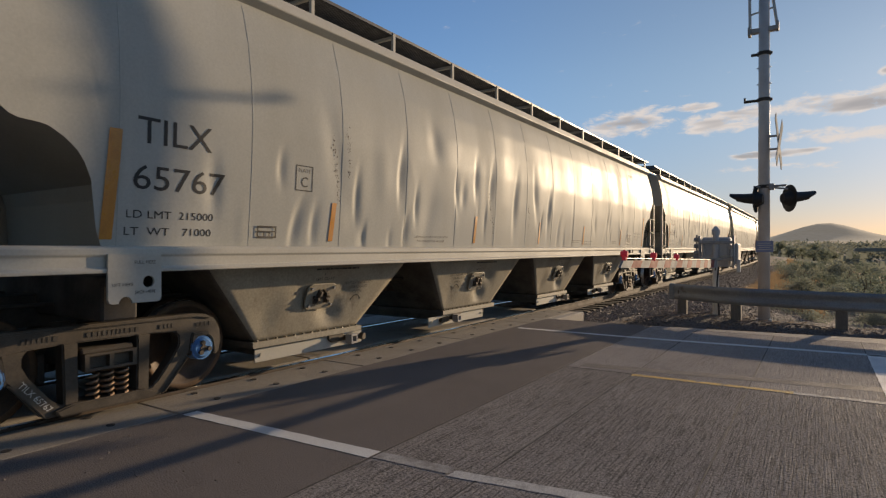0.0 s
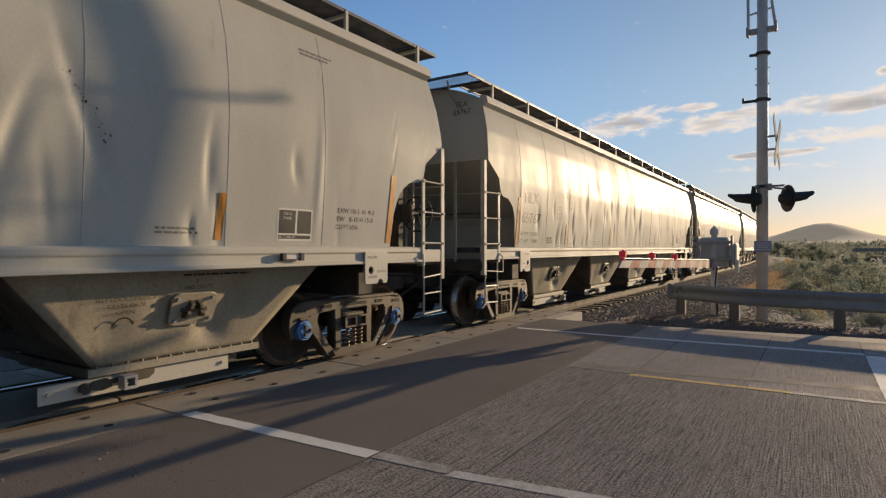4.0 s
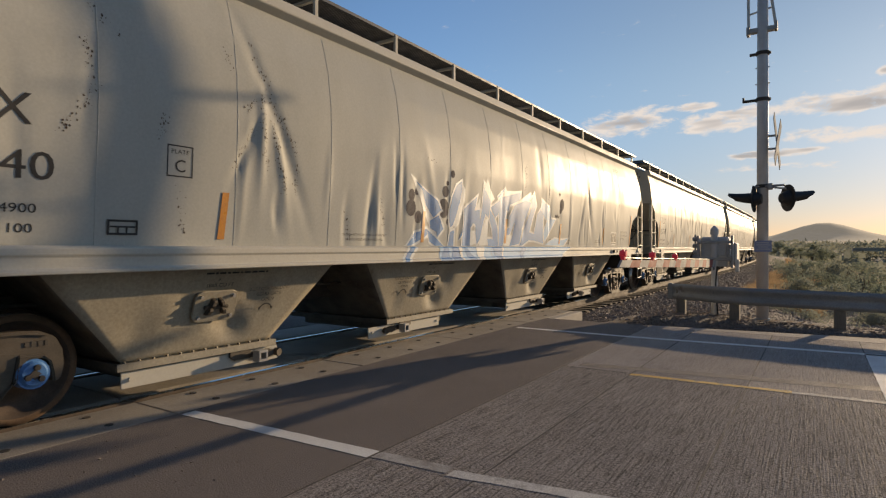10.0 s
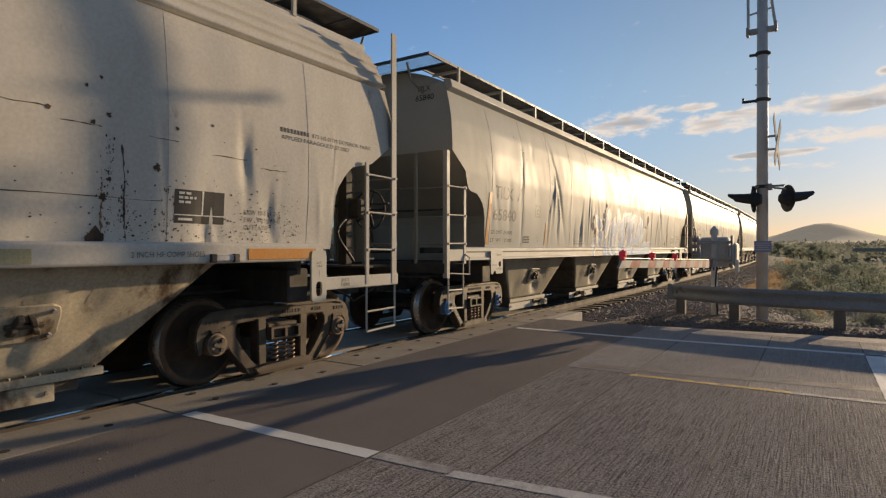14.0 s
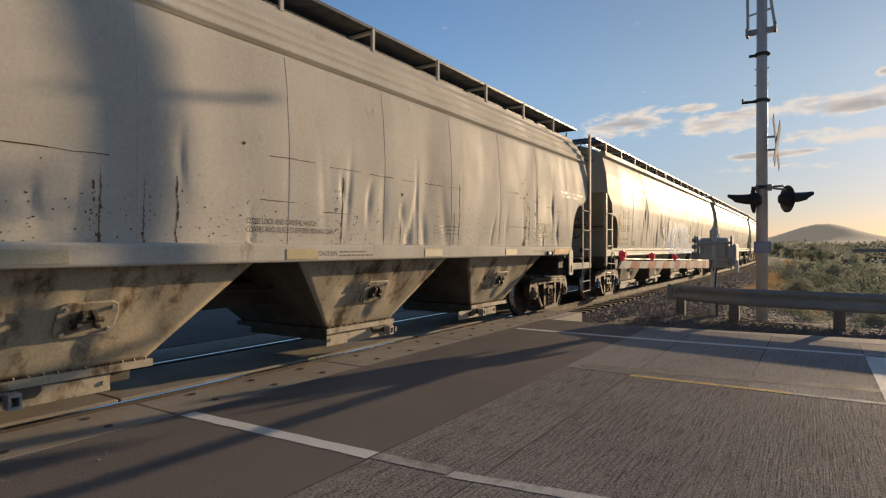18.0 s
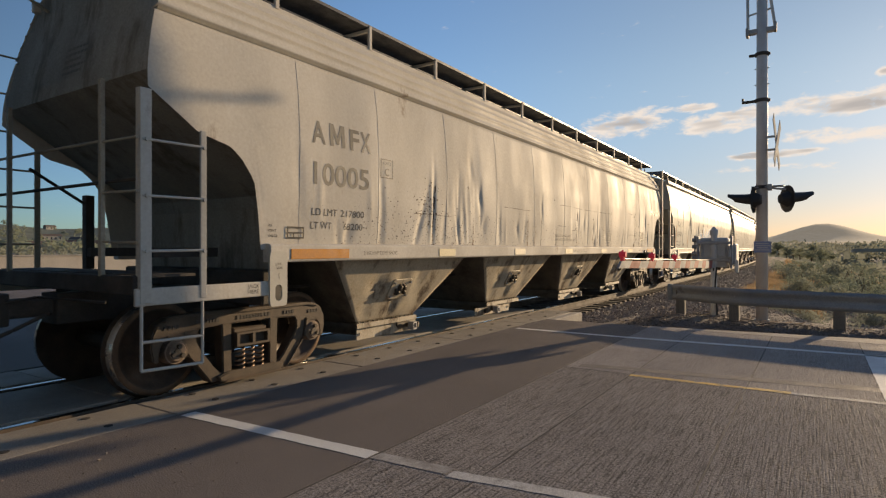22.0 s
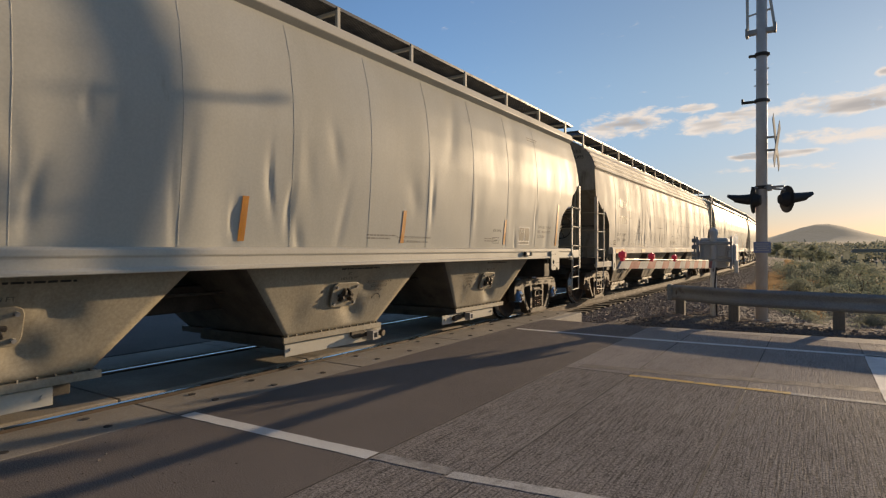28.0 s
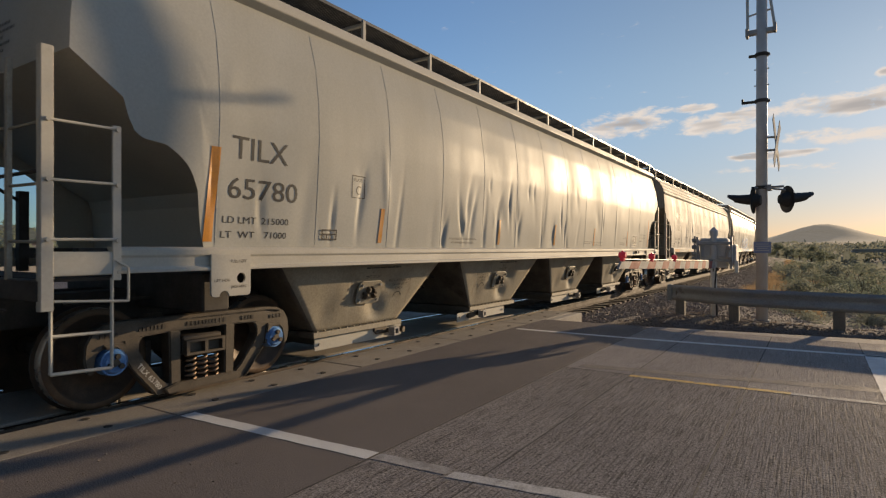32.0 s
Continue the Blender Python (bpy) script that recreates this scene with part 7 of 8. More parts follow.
scuffs(carE, sdE, ((4.9, 3.53, 5.2, 2.9, 22), (5.2, 2.9, 5.48, 2.48, 34), (5.48, 2.48, 5.5, 2.05, 18), (5.04, 3.03, 5.04, 2.6, 20), (5.04, 2.6, 5.09, 2.25, 18), (5.15, 2.75, 5.25, 2.35, 24), (5.25, 2.35, 5.34, 2.03, 22), (4.9, 2.65, 4.7, 2.23, 24), (4.6, 3.36, 4.67, 3.14, 10), (3.1, 3.58, 3.58, 3.19, 16), (3.32, 3.11, 3.37, 2.8, 14), (3.4, 2.72, 3.28, 2.49, 12), (3.28, 2.49, 3.15, 2.34, 10), (3.99, 2.63, 3.93, 2.38, 16), (4.95, 2.95, 4.8, 2.8, 12), (6.95, 2.2, 7.05, 1.7, 18), (7.95, 2.76, 8.2, 2.72, 12), (11.4, 3.1, 11.35, 2.5, 34), (12.6, 2.9, 12.5, 2.4, 22), (15.0, 2.8, 15.3, 2.3, 20), (4.1, 2.0, 4.2, 1.55, 16), (6.3, 1.9, 6.4, 1.55, 14)), 61)
scuffs(carA, sdA, ((4.55, 2.75, 4.7, 2.0, 42), (4.8, 2.9, 4.85, 2.3, 28), (8.4, 2.4, 8.6, 1.7, 30), (10.0, 2.3, 10.1, 1.8, 22)), 62)


# ---- crossing signals ----
def signal_mast():
    ob = empty("signal_mast", pose(-1.08, 15.80, -0.50), "tall grey aluminium railway signal mast with black flashing lights", "signal")
    ob.scale = (1.113, 1.113, 1.113)
    bm = BM()
    rod(bm, (0, 0, 0), (0, 0, 10.2), 0.118, 24, 0.10)
    for f in bm.faces:
        f.smooth = len(f.verts) == 4
    part("pole", bm, M["aluminium"], ob, "grey aluminium pole")
    bm = BM()
    rod(bm, (0, 0, -0.2), (0, 0, 0.22), 0.16, 16, 0.15)
    part("base", bm, M["guard"], ob)
    # bands with bolted ears
    for z, l, r in ((5.96, -0.25, 0.16), (4.96, -0.36, 0.16), (3.08, -0.20, 0.16)):
        bm = BM()
        rod(bm, (0, 0, z - 0.035), (0, 0, z + 0.035), 0.135, 16)
        box(bm, l, -0.1, -0.035, 0.035, z - 0.025, z + 0.025, 0.006)
        box(bm, 0.1, r, -0.03, 0.03, z - 0.025, z + 0.025, 0.006)
        if l < -0.3:
            box(bm, l - 0.03, l + 0.01, -0.03, 0.03, z - 0.025, z + 0.085, 0.004)
        part("band", bm, M["dark"], ob, "dark iron band")
    for z in (5.65, 5.3):
        bm = BM()
        rod(bm, (-0.14, -0.02, z), (0.14, -0.02, z), 0.012, 6)
        part("bolt", bm, M["galv"], ob)
    # bracket with raking bars near the top
    bm = BM()
    box(bm, -0.31, 0.27, -0.07, 0.07, 6.42, 6.52, 0.01)
    box(bm, -0.31, -0.25, -0.1, 0.1, 6.38, 6.56, 0.01)
    box(bm, 0.22, 0.28, -0.1, 0.1, 6.42, 6.6, 0.01)
    part("bracket", bm, M["galv"], ob)
    bm = BM()
    rod(bm, (-0.27, 0, 6.5), (-0.29, 0, 8.4), 0.03, 8)
    rod(bm, (0.25, 0, 6.5), (0.10, 0, 7.6), 0.03, 8)
    rod(bm, (-0.26, 0, 6.85), (0.2, 0, 6.93), 0.02, 6)
    part("raking_bars", bm, M["white_sign"], ob, "pale raking bars")
    # crossbuck, seen on edge
    cb = new("crossbuck")
    cb.parent = ob
    cb.matrix_basis = pose(0.27, 0, 4.02, 0, 0, -4)
    tagged(cb, "white crossing sign of two crossed boards")
    for s in (1, -1):
        bm = BM()
        box(bm, -0.006, 0.006, -0.68, 0.68, -0.115, 0.115, 0.003)
        b = part("board", bm, M["crossbuck"], cb)
        b.rotation_euler = (radians(45 * s), 0, 0)
        b.location = (0.008 * s + 0.01, 0, 0)
    for z in (3.88, 4.16):
        bm = BM()
        box(bm, 0.09, 0.27, -0.03, 0.03, z - 0.02, z + 0.02, 0.004)
        part("sign_bracket", bm, M["galv"], ob)
    # flashing lights
    bm = BM()
    rod(bm, (-0.16, -0.1, 3.07), (0.42, -0.1, 3.08), 0.024, 8)
    rod(bm, (0.2, -0.1, 3.04), (0.45, -0.12, 3.0), 0.02, 8)
    box(bm, 0.10, 0.2, -0.16, 0.02, 3.0, 3.13, 0.015)
    part("cross_arm", bm, M["galv"], ob)
    for x, s, yaw, y in ((0.47, 1, 31, -0.14), (-0.14, -1, -8, -0.16)):
        h = new("flashing_light")
        h.parent = ob
        h.matrix_basis = pose(x, y, 2.80, 0, 0, yaw)
        bm = BM()
        rod(bm, (0, 0, 0), (0.012 * s, 0, 0), 0.285, 28)
        rod(bm, (-0.14 * s, 0, 0), (0, 0, 0), 0.10, 16, 0.17)
        part("backboard", bm, M["black"], h, "black round backboard")
        bm = BM()
        n = 18
        rings = []
        for k in range(7):
            u = k / 6
            ring = []
            for i in range(n + 1):
                a = math.pi * (-0.30 + 1.60 * i / n)
                reach = 0.36 + 0.14 * smooth(-0.75, 0.55, math.sin(a))
                rr = 0.14 - 0.03 * u
                ring.append((0.01 * s + reach * u * s, rr * math.cos(a), rr * math.sin(a) * 0.92 + 0.045 * u * u + 0.01))
            rings.append(ring)
        for deep in (1.0, 0.95):
            vs = [[bm.verts.new((p[0], p[1] * deep, p[2] * deep)) for p in ring] for ring in rings]
            for A, B in zip(vs, vs[1:]):
                for i in range(n):
                    q = (A[i], A[i + 1], B[i + 1], B[i])
                    bm.faces.new(q if deep == 1.0 else q[::-1]).smooth = True
        part("hood", bm, M["black"], h, "long black visor")
        bm = BM()
        rod(bm, (0.012 * s, 0, 0), (0.04 * s, 0, 0), 0.11, 20, 0.06)
        part("lens", bm, M["reddim"], h, "red lens")
    sg = new("notice")
    sg.parent = ob
    sg.location = (0.02, -0.15, 1.785)
    tagged(sg, "small blue notice with white rows of text")
    bm = BM()
    box(bm, -0.165, 0.165, -0.004, 0.004, -0.12, 0.12, 0.003)
    part("plate", bm, M["blue_sign"], sg)
    for i, w in enumerate((0.24, 0.27, 0.20, 0.26)):
        bm = BM()
        box(bm, -w / 2, w / 2, -0.0062, -0.0045, 0.065 - i * 0.045, 0.08 - i * 0.045)
        part("text_row", bm, M["white_sign"], sg)


signal_mast()


M["case"] = surf("pale_grey_enamel", (0.70, 0.68, 0.65), (0.60, 0.58, 0.555), 0.5, scale=3, fine=50, bump=0.05, stain=(0.28, 0.25, 0.22), stain_at=0.64)


def crossing_gate():
    ob = empty("crossing_gate", pose(-1.80, 13.3, -0.25), "lowered crossing gate with grey mechanism and red-white arm", "crossing gate")
    bm = BM()
    rod(bm, (0, 0, 0), (0, 0, 2.08), 0.062, 16)
    rod(bm, (0, 0, 2.08), (0, 0, 2.16), 0.085, 12, 0.02)
    rod(bm, (0, 0, 1.98), (0, 0, 2.08), 0.082, 12)
    part("post", bm, M["case"], ob)
    bm = BM()
    rod(bm, (0, 0, -0.1), (0, 0, 0.3), 0.1, 14)
    part("base", bm, M["guard"], ob)
    bm = BM()
    box(bm, -0.29, 0.27, 0.07, 0.42, 1.46, 1.93, 0.035)
    box(bm, 0.02, 0.24, 0.09, 0.38, 1.30, 1.46, 0.02)
    part("mechanism_box", bm, M["case"], ob, "pale grey gate mechanism housing")
    bm = BM()
    box(bm, -0.22, 0.22, 0.045, 0.07, 1.53, 1.87, 0.015)
    part("housing_door", bm, M["case"], ob)
    bm = BM()
    for z in (1.82, 1.46):
        box(bm, -0.30, 0.36, -0.09, -0.05, z - 0.03, z + 0.03, 0.008)
        rod(bm, (-0.30, -0.07, z), (-0.26, -0.07, z), 0.05, 10)
    for x in (-0.31, 0.34):
        box(bm, x - 0.022, x + 0.022, -0.09, 0.06, 1.28, 1.96, 0.01)
    part("clamp_frame", bm, M["galv"], ob)
    for z in (1.88, 1.74, 1.60, 1.50):
        bm = BM()
        rod(bm, (-0.42, -0.02, z), (-0.30, -0.02, z), 0.045, 12)
        part("insulator_disc", bm, M["guard"], ob)
    bm = BM()
    rod(bm, (-0.37, -0.02, 1.44), (-0.37, -0.02, 1.98), 0.018, 8)
    part("spindle", bm, M["galv"], ob)
    bm = BM()
    box(bm, 0.40, 0.47, -0.06, 0.03, 1.20, 1.46, 0.01)
    part("arm_bracket", bm, M["white_sign"], ob, "pale arm bracket")
    bm = BM()
    for k in range(10):
        a, b = k * 0.314, (k + 1) * 0.314
        rod(bm, (0.0, 0.1 + 0.16 * math.cos(a), 1.30 - 0.22 * math.sin(a)), (0.0, 0.1 + 0.16 * math.cos(b), 1.30 - 0.22 * math.sin(b)), 0.014, 6)
    part("hanging_cable", bm, M["black"], ob)
    bm = BM()
    box(bm, 0.30, 0.42, 0.05, 0.55, 1.36, 1.80, 0.03)
    box(bm, 0.29, 0.33, -0.25, 0.6, 1.52, 1.68, 0.01)
    part("counterweight", bm, M["galv"], ob)
    bm = BM()
    for k in range(7):
        rod(bm, (0.05 + 0.02 * math.sin(k), -0.05, 0.05 + k * 0.18), (0.05 + 0.02 * math.sin(k + 1), -0.05, 0.05 + (k + 1) * 0.18), 0.018, 6)
    part("cable", bm, M["black"], ob)
    # the arm points along the track towards the near lane
    arm = new("gate_arm")
    arm.parent = ob
    arm.matrix_basis = pose(0.06, -0.35, 1.375, -1.3)
    tagged(arm, "red and white striped gate arm")
    L = 6.85
    for i in range(17):
        y0, y1 = -i * L / 17, -(i + 1) * L / 17
        a = 0.075 - 0.036 * i / 17
        b = 0.075 - 0.036 * (i + 1) / 17
        bm = BM()
        sl = 0.06
        v = [(x, y + (sl if z > 0 else -sl) * (1 if 0 < j < 1 else 1), z) for x in (-0.012, 0.012) for j, y in ((0, y0), (1, y1)) for z in ((-a, a) if j == 0 else (-b, b))]
        vs = [bm.verts.new(p) for p in v]
        for q in ((0, 1, 3, 2), (4, 6, 7, 5), (0, 4, 5, 1), (2, 3, 7, 6), (0, 2, 6, 4), (1, 5, 7, 3)):
            bm.faces.new([vs[t] for t in q])
        finish(bm)
        part("stripe", bm, M["red_sign"] if i % 2 else M["arm_white"], arm)
    for y in (-6.72, -5.4, -4.0):
        bm = BM()
        rod(bm, (-0.035, 0, 0.05), (0.035, 0, 0.05), 0.033, 16)
        rod(bm, (0, 0, 0.075), (0, 0, 0.095), 0.018, 10, 0.010)
        box(bm, -0.02, 0.02, -0.03, 0.03, -0.02, 0.03, 0.004)
        lamp_ob = part("gate_lamp", bm, M["redlens"], arm, "small red gate lamp")
        lamp_ob.location = (0, y, 0.06)
    bm = BM()
    pipe(bm, [(0, -0.2, 0.085), (0, -6.7, 0.062)], 0.008)
    part("lamp_cable", bm, M["black"], arm)


crossing_gate()


def rail_line(x):
    """The guardrail's line: it nears the road to the right and flares back at its end."""
    return 12.33 - 0.13 * x + 0.62 * smooth(-1.2, -2.9, x)


def guardrail():
    ob = empty("guardrail", pose(0, 0, -0.16), "weathered steel W-beam guardrail on posts beside the road", "guardrail")
    prof = [(0.0, 0.0), (-0.045, 0.03), (-0.05, 0.08), (-0.012, 0.125), (-0.005, 0.165), (-0.012, 0.205), (-0.05, 0.25), (-0.045, 0.30), (0.0, 0.33)]
    xs = [-2.62 + 0.15 * i for i in range(12)] + [-0.7 + 0.6 * i for i in range(26)]
    bm = BM()
    for back in (0, 1):
        rows = [[bm.verts.new((x, rail_line(x) + y + 0.006 * back, 0.50 + z)) for y, z in prof] for x in xs]
        for A, B in zip(rows, rows[1:]):
            for i in range(len(prof) - 1):
                q = (A[i], B[i], B[i + 1], A[i + 1])
                bm.faces.new(q if not back else q[::-1])
    part("beam", bm, M["guard"], ob, "weathered W-profile steel beam", True)
    bm = BM()
    box(bm, -2.72, -2.61, rail_line(-2.65) - 0.06, rail_line(-2.65) + 0.03, 0.49, 0.84, 0.02)
    part("end_shoe", bm, M["guard"], ob)
    for k in range(8):
        x = -2.45 if k == 0 else -1.34 + (k - 1) * 1.70
        y = rail_line(x)
        bm = BM()
        box(bm, x - 0.09, x + 0.09, y + 0.02, y + 0.2, -0.6, 0.80, 0.01)
        part("post", bm, M["wood"], ob, "weathered timber post")
        bm = BM()
        rod(bm, (x, y - 0.02, 0.665), (x, y + 0.02, 0.665), 0.018, 8)
        part("bolt", bm, M["galv"], ob)


guardrail()
bm = BM()
box(bm, -0.26, 0.26, -0.11, 0.11, 0, 0.09, 0.02)
ob = tagged(part("concrete_block", bm, M["kerbstone"]), "pale broken concrete block lying on the gravel", "concrete block")
ob.matrix_basis = pose(0.0, 13.75, ground_z(0.0, 13.75) - 0.01, 2, 3, 24)


# ---- scrub, grass and distance ----
def leaf_cloud(verts, faces, r, c, rad, n, size, flat=0.75):
    for _ in range(n):
        u = Vector((r.gauss(0, 1), r.gauss(0, 1), r.gauss(0, 1))).normalized() * rad * r.random() ** 0.45
        p = Vector(c) + Vector((u.x, u.y, u.z * flat))
        a = Vector((r.uniform(-1, 1), r.uniform(-1, 1), r.uniform(-0.4, 1))).normalized()
        b = a.orthogonal().normalized()
        s = size * r.uniform(0.6, 1.5)
        k = len(verts)
        verts += [p - b * s * 0.4, p + a * s * 0.6 - b * s * 0.1, p + b * s * 0.4, p - a * s * 0.6]
        faces.append((k, k + 1, k + 2, k + 3))


def cloud_mesh(name, m, build):
    verts, faces = [], []
    build(verts, faces)
    me = bpy.data.meshes.new(name)
    me.from_pydata([tuple(v) for v in verts], [], faces)
    me.materials.append(m)
    return me


BUSH = []
for k in range(4):
    r = random.Random(40 + k)

    def grow(v, f, r=r):
        for _ in range(14):
            a, d = r.uniform(0, 6.28), r.uniform(0.1, 0.75)
            leaf_cloud(v, f, r, (d * math.cos(a), d * math.sin(a), r.uniform(0.25, 0.85) * (1 - d * 0.45)), r.uniform(0.18, 0.34), 190, 0.042)
    crown = cloud_mesh("crown", M["sage"] if k % 2 else M["sage2"], grow)
    bm = BM()
    for _ in range(12):
        a, d = r.uniform(0, 6.28), r.uniform(0.2, 0.7)
        rod(bm, (0.03 * math.cos(a), 0.03 * math.sin(a), -0.15), (d * math.cos(a), d * math.sin(a), r.uniform(0.35, 0.7)), 0.016, 5, 0.006)
    BUSH.append((crown, bm))
bush_twigs = []
for crown, bm in BUSH:
    me = bpy.data.meshes.new("stems")
    bm.to_mesh(me)
    bm.free()
    me.materials.append(M["twig"])
    bush_twigs.append(me)


def bush(x, y, s, k, h=1.0):
    ob = empty("sagebrush", pose(x, y, ground_z(x, y) - 0.05, 0, 0, rng.uniform(0, 360)), "grey-green sagebrush on the dry slope", "shrub", "sagebrush on the slope")
    ob.scale = (s, s, s * h)
    tagged(part("stem", bush_twigs[k], None, ob), kind="stuff")
    part("crown", BUSH[k][0], None, ob)


r = random.Random(77)
for x, y, s, h in ((-0.6, 27.0, 1.1, 0.8), (0.4, 25.5, 1.2, 0.8), (1.2, 27.8, 1.3, 0.9), (-0.2, 31.0, 1.5, 0.9), (1.9, 31.5, 1.6, 1.0), (-0.9, 35.5, 1.4, 0.9), (0.9, 36.0, 1.7, 1.0), (2.9, 35.0, 1.5, 0.9), (-0.6, 42.0, 1.6, 1.0), (1.8, 42.5, 1.8, 1.0), (2.4, 25.0, 1.1, 0.7), (3.6, 28.5, 1.3, 0.8), (1.6, 22.0, 0.8, 0.7), (3.2, 21.0, 0.8, 0.7), (4.6, 24.0, 1.0, 0.7), (-1.2, 48.0, 1.6, 0.9), (0.6, 50.0, 1.7, 0.9)):
    bush(x, y, s, r.randrange(4), h)
for _ in range(34):
    y = 26 + 90 * r.random() ** 1.1
    x = -0.10 * y + 3 + r.random() ** 1.4 * y * 0.42
    if x - track_x(y) > 5.5:
        bush(x, y, r.uniform(0.5, 1.15), r.randrange(4), r.uniform(0.5, 0.85))

# dry grass: tufts of thin blades
def grass(v, f):
    r = random.Random(5)
    for _ in range(4200):
        if r.random() < 0.62:
            y = 21.0 + 70 * r.random() ** 1.3
            x = track_x(y) + r.uniform(4.1, 6.4)
        else:
            y = 27.0 + 50 * r.random() ** 1.3
            x = r.uniform(-1.2, 3 + y * 0.25)
        if x - track_x(y) < 3.0 or noise.noise((x * 0.35, y * 0.2, 8)) < -0.12:
            continue
        z = ground_z(x, y)
        for _ in range(22):
            a, h = r.uniform(0, 6.28), r.uniform(0.15, 0.45)
            p = Vector((x + r.gauss(0, 0.09), y + r.gauss(0, 0.09), z - 0.02))
            w = Vector((math.cos(a), math.sin(a), 0)) * 0.006
            t = Vector((r.gauss(0, 0.10), r.gauss(0, 0.10), h))
            k = len(v)
            v += [p - w, p + w, p + t]
            f.append((k, k + 1, k + 2))


tagged(new("dry_grass", cloud_mesh("dry_grass", M["straw"], grass)), "straw-coloured dry grass tufts beside the railway", "grass", kind="stuff")


def litter_sticks(v, f):
    r = random.Random(6)
    for _ in range(420):
        y = 11.9 + 5 * r.random()
        x = r.uniform(-3.6, 3)
        a, l = r.uniform(0, 3.14), r.uniform(0.03, 0.16)
        z = ground_z(x, y) + 0.03
        d, w = Vector((math.cos(a), math.sin(a), r.uniform(-0.1, 0.25))) * l, Vector((-math.sin(a), math.cos(a), 0.3)) * 0.006
        k = len(v)
        p = Vector((x, y, z))
        v += [p - d - w, p - d + w, p + d + w, p + d - w]
        f.append((k, k + 1, k + 2, k + 3))


tagged(new("dead_stalks", cloud_mesh("dead_stalks", M["straw"], litter_sticks)), "pale dead stalks lying on the gravel", "plant litter", kind="stuff")


def low_scrub(v, f):
    r = random.Random(12)
    for _ in range(620):
        y = 19.5 + 75 * r.random() ** 1.4
        x = track_x(y) + 5.0 + r.random() ** 1.5 * (4 + y * 0.5)
        if noise.noise((x * 0.18, y * 0.1, 4)) < -0.25:
            continue
        s = r.uniform(0.15, 0.42)
        leaf_cloud(v, f, r, (x, y, ground_z(x, y) + 0.3 * s), s, 80, 0.15 * s, 0.65)


tagged(new("low_scrub", cloud_mesh("low_scrub", M["sage2"], low_scrub)), "low grey-green scrub over the slope", "scrub", kind="stuff")


def scrub(v, f):
    r = random.Random(9)
    for _ in range(900):
        y = 70 + 1100 * r.random() ** 1.8
        x = r.uniform(-0.25, 0.75) * y
        if abs(x - track_x(min(y, 500))) < 9:
            continue
        s = r.uniform(0.8, 2.2) * (1 + y / 500)
        leaf_cloud(v, f, r, (x, y, ground_z(x, y) + 0.3 * s), s, 26, 0.42 * s, 0.55)


tagged(new("far_scrub", cloud_mesh("far_scrub", M["far_green"], scrub)), "dark green scrub spread over the far plain", "scrub", kind="stuff")


def treeline(v, f):
    r = random.Random(10)
    for _ in range(420):
        d = r.uniform(300, 700)
        a = r.uniform(-0.11, 0.55)
        x, y = d * math.sin(a), d * math.cos(a)
        h = r.uniform(4.5, 10)
        leaf_cloud(v, f, r, (x, y, ground_z(x, y) + h * 0.5), h * 0.6, 60, h * 0.2, 0.9)
    for _ in range(260):
        d = r.uniform(110, 260)
        a = radians(r.uniform(-85, -38))
        x, y = d * math.sin(a), d * math.cos(a)
        h = r.uniform(1.3, 2.6) * d / 150
        leaf_cloud(v, f, r, (x, y, ground_z(x, y) + h * 0.45), h * 0.55, 60, h * 0.2, 0.9)


def tree_mesh(seed):
    r = random.Random(seed)

    def build(v, f):
        for _ in range(22):
            a, d, z = r.uniform(0, 6.28), r.uniform(0.2, 1.9), r.uniform(1.6, 5.2)
            d *= 1.0 - abs(z - 2.9) / 4.0
            leaf_cloud(v, f, r, (d * math.cos(a), d * math.sin(a), z), r.uniform(0.5, 0.95), 90, 0.19, 0.85)
    return cloud_mesh("crown", M["leaf"], build)


def trunk_mesh():
    bm = BM()
    rod(bm, (0, 0, -0.5), (0.1, 0, 2.2), 0.17, 8, 0.11)
    for k in range(5):
        a = k * 1.3
        rod(bm, (0.08, 0, 1.4 + 0.2 * k), (1.2 * math.cos(a), 1.2 * math.sin(a), 3.0 + 0.3 * k), 0.07, 6, 0.025)
    me = bpy.data.meshes.new("trunk")
    bm.to_mesh(me)
    bm.free()
    me.materials.append(M["twig"])
    return me


TREES, TRUNK = [tree_mesh(81), tree_mesh(82), tree_mesh(83)], trunk_mesh()
r = random.Random(55)
for k in range(34):
    y = r.uniform(85, 190)
    a = radians(r.uniform(-5.5, 1.5) if k % 3 else r.uniform(-5.5, 6.0))
    x = y * math.tan(a)
    if x - track_x(y) < 9:
        continue
    ob = empty("tree", pose(x, y, ground_z(x, y), 0, 0, r.uniform(0, 360)), "dark green rounded tree on the plain", "tree", "trees on the plain")
    s = r.uniform(0.55, 0.95) * y / 130
    ob.scale = (s * 1.1, s * 1.1, s * 0.72)
    part("trunk", TRUNK, None, ob)
    part("crown", TREES[k % 3], None, ob)

tagged(new("far_trees", cloud_mesh("far_trees", M["far_green"], treeline)), "far dark tree line at the edge of town", "trees", kind="stuff")

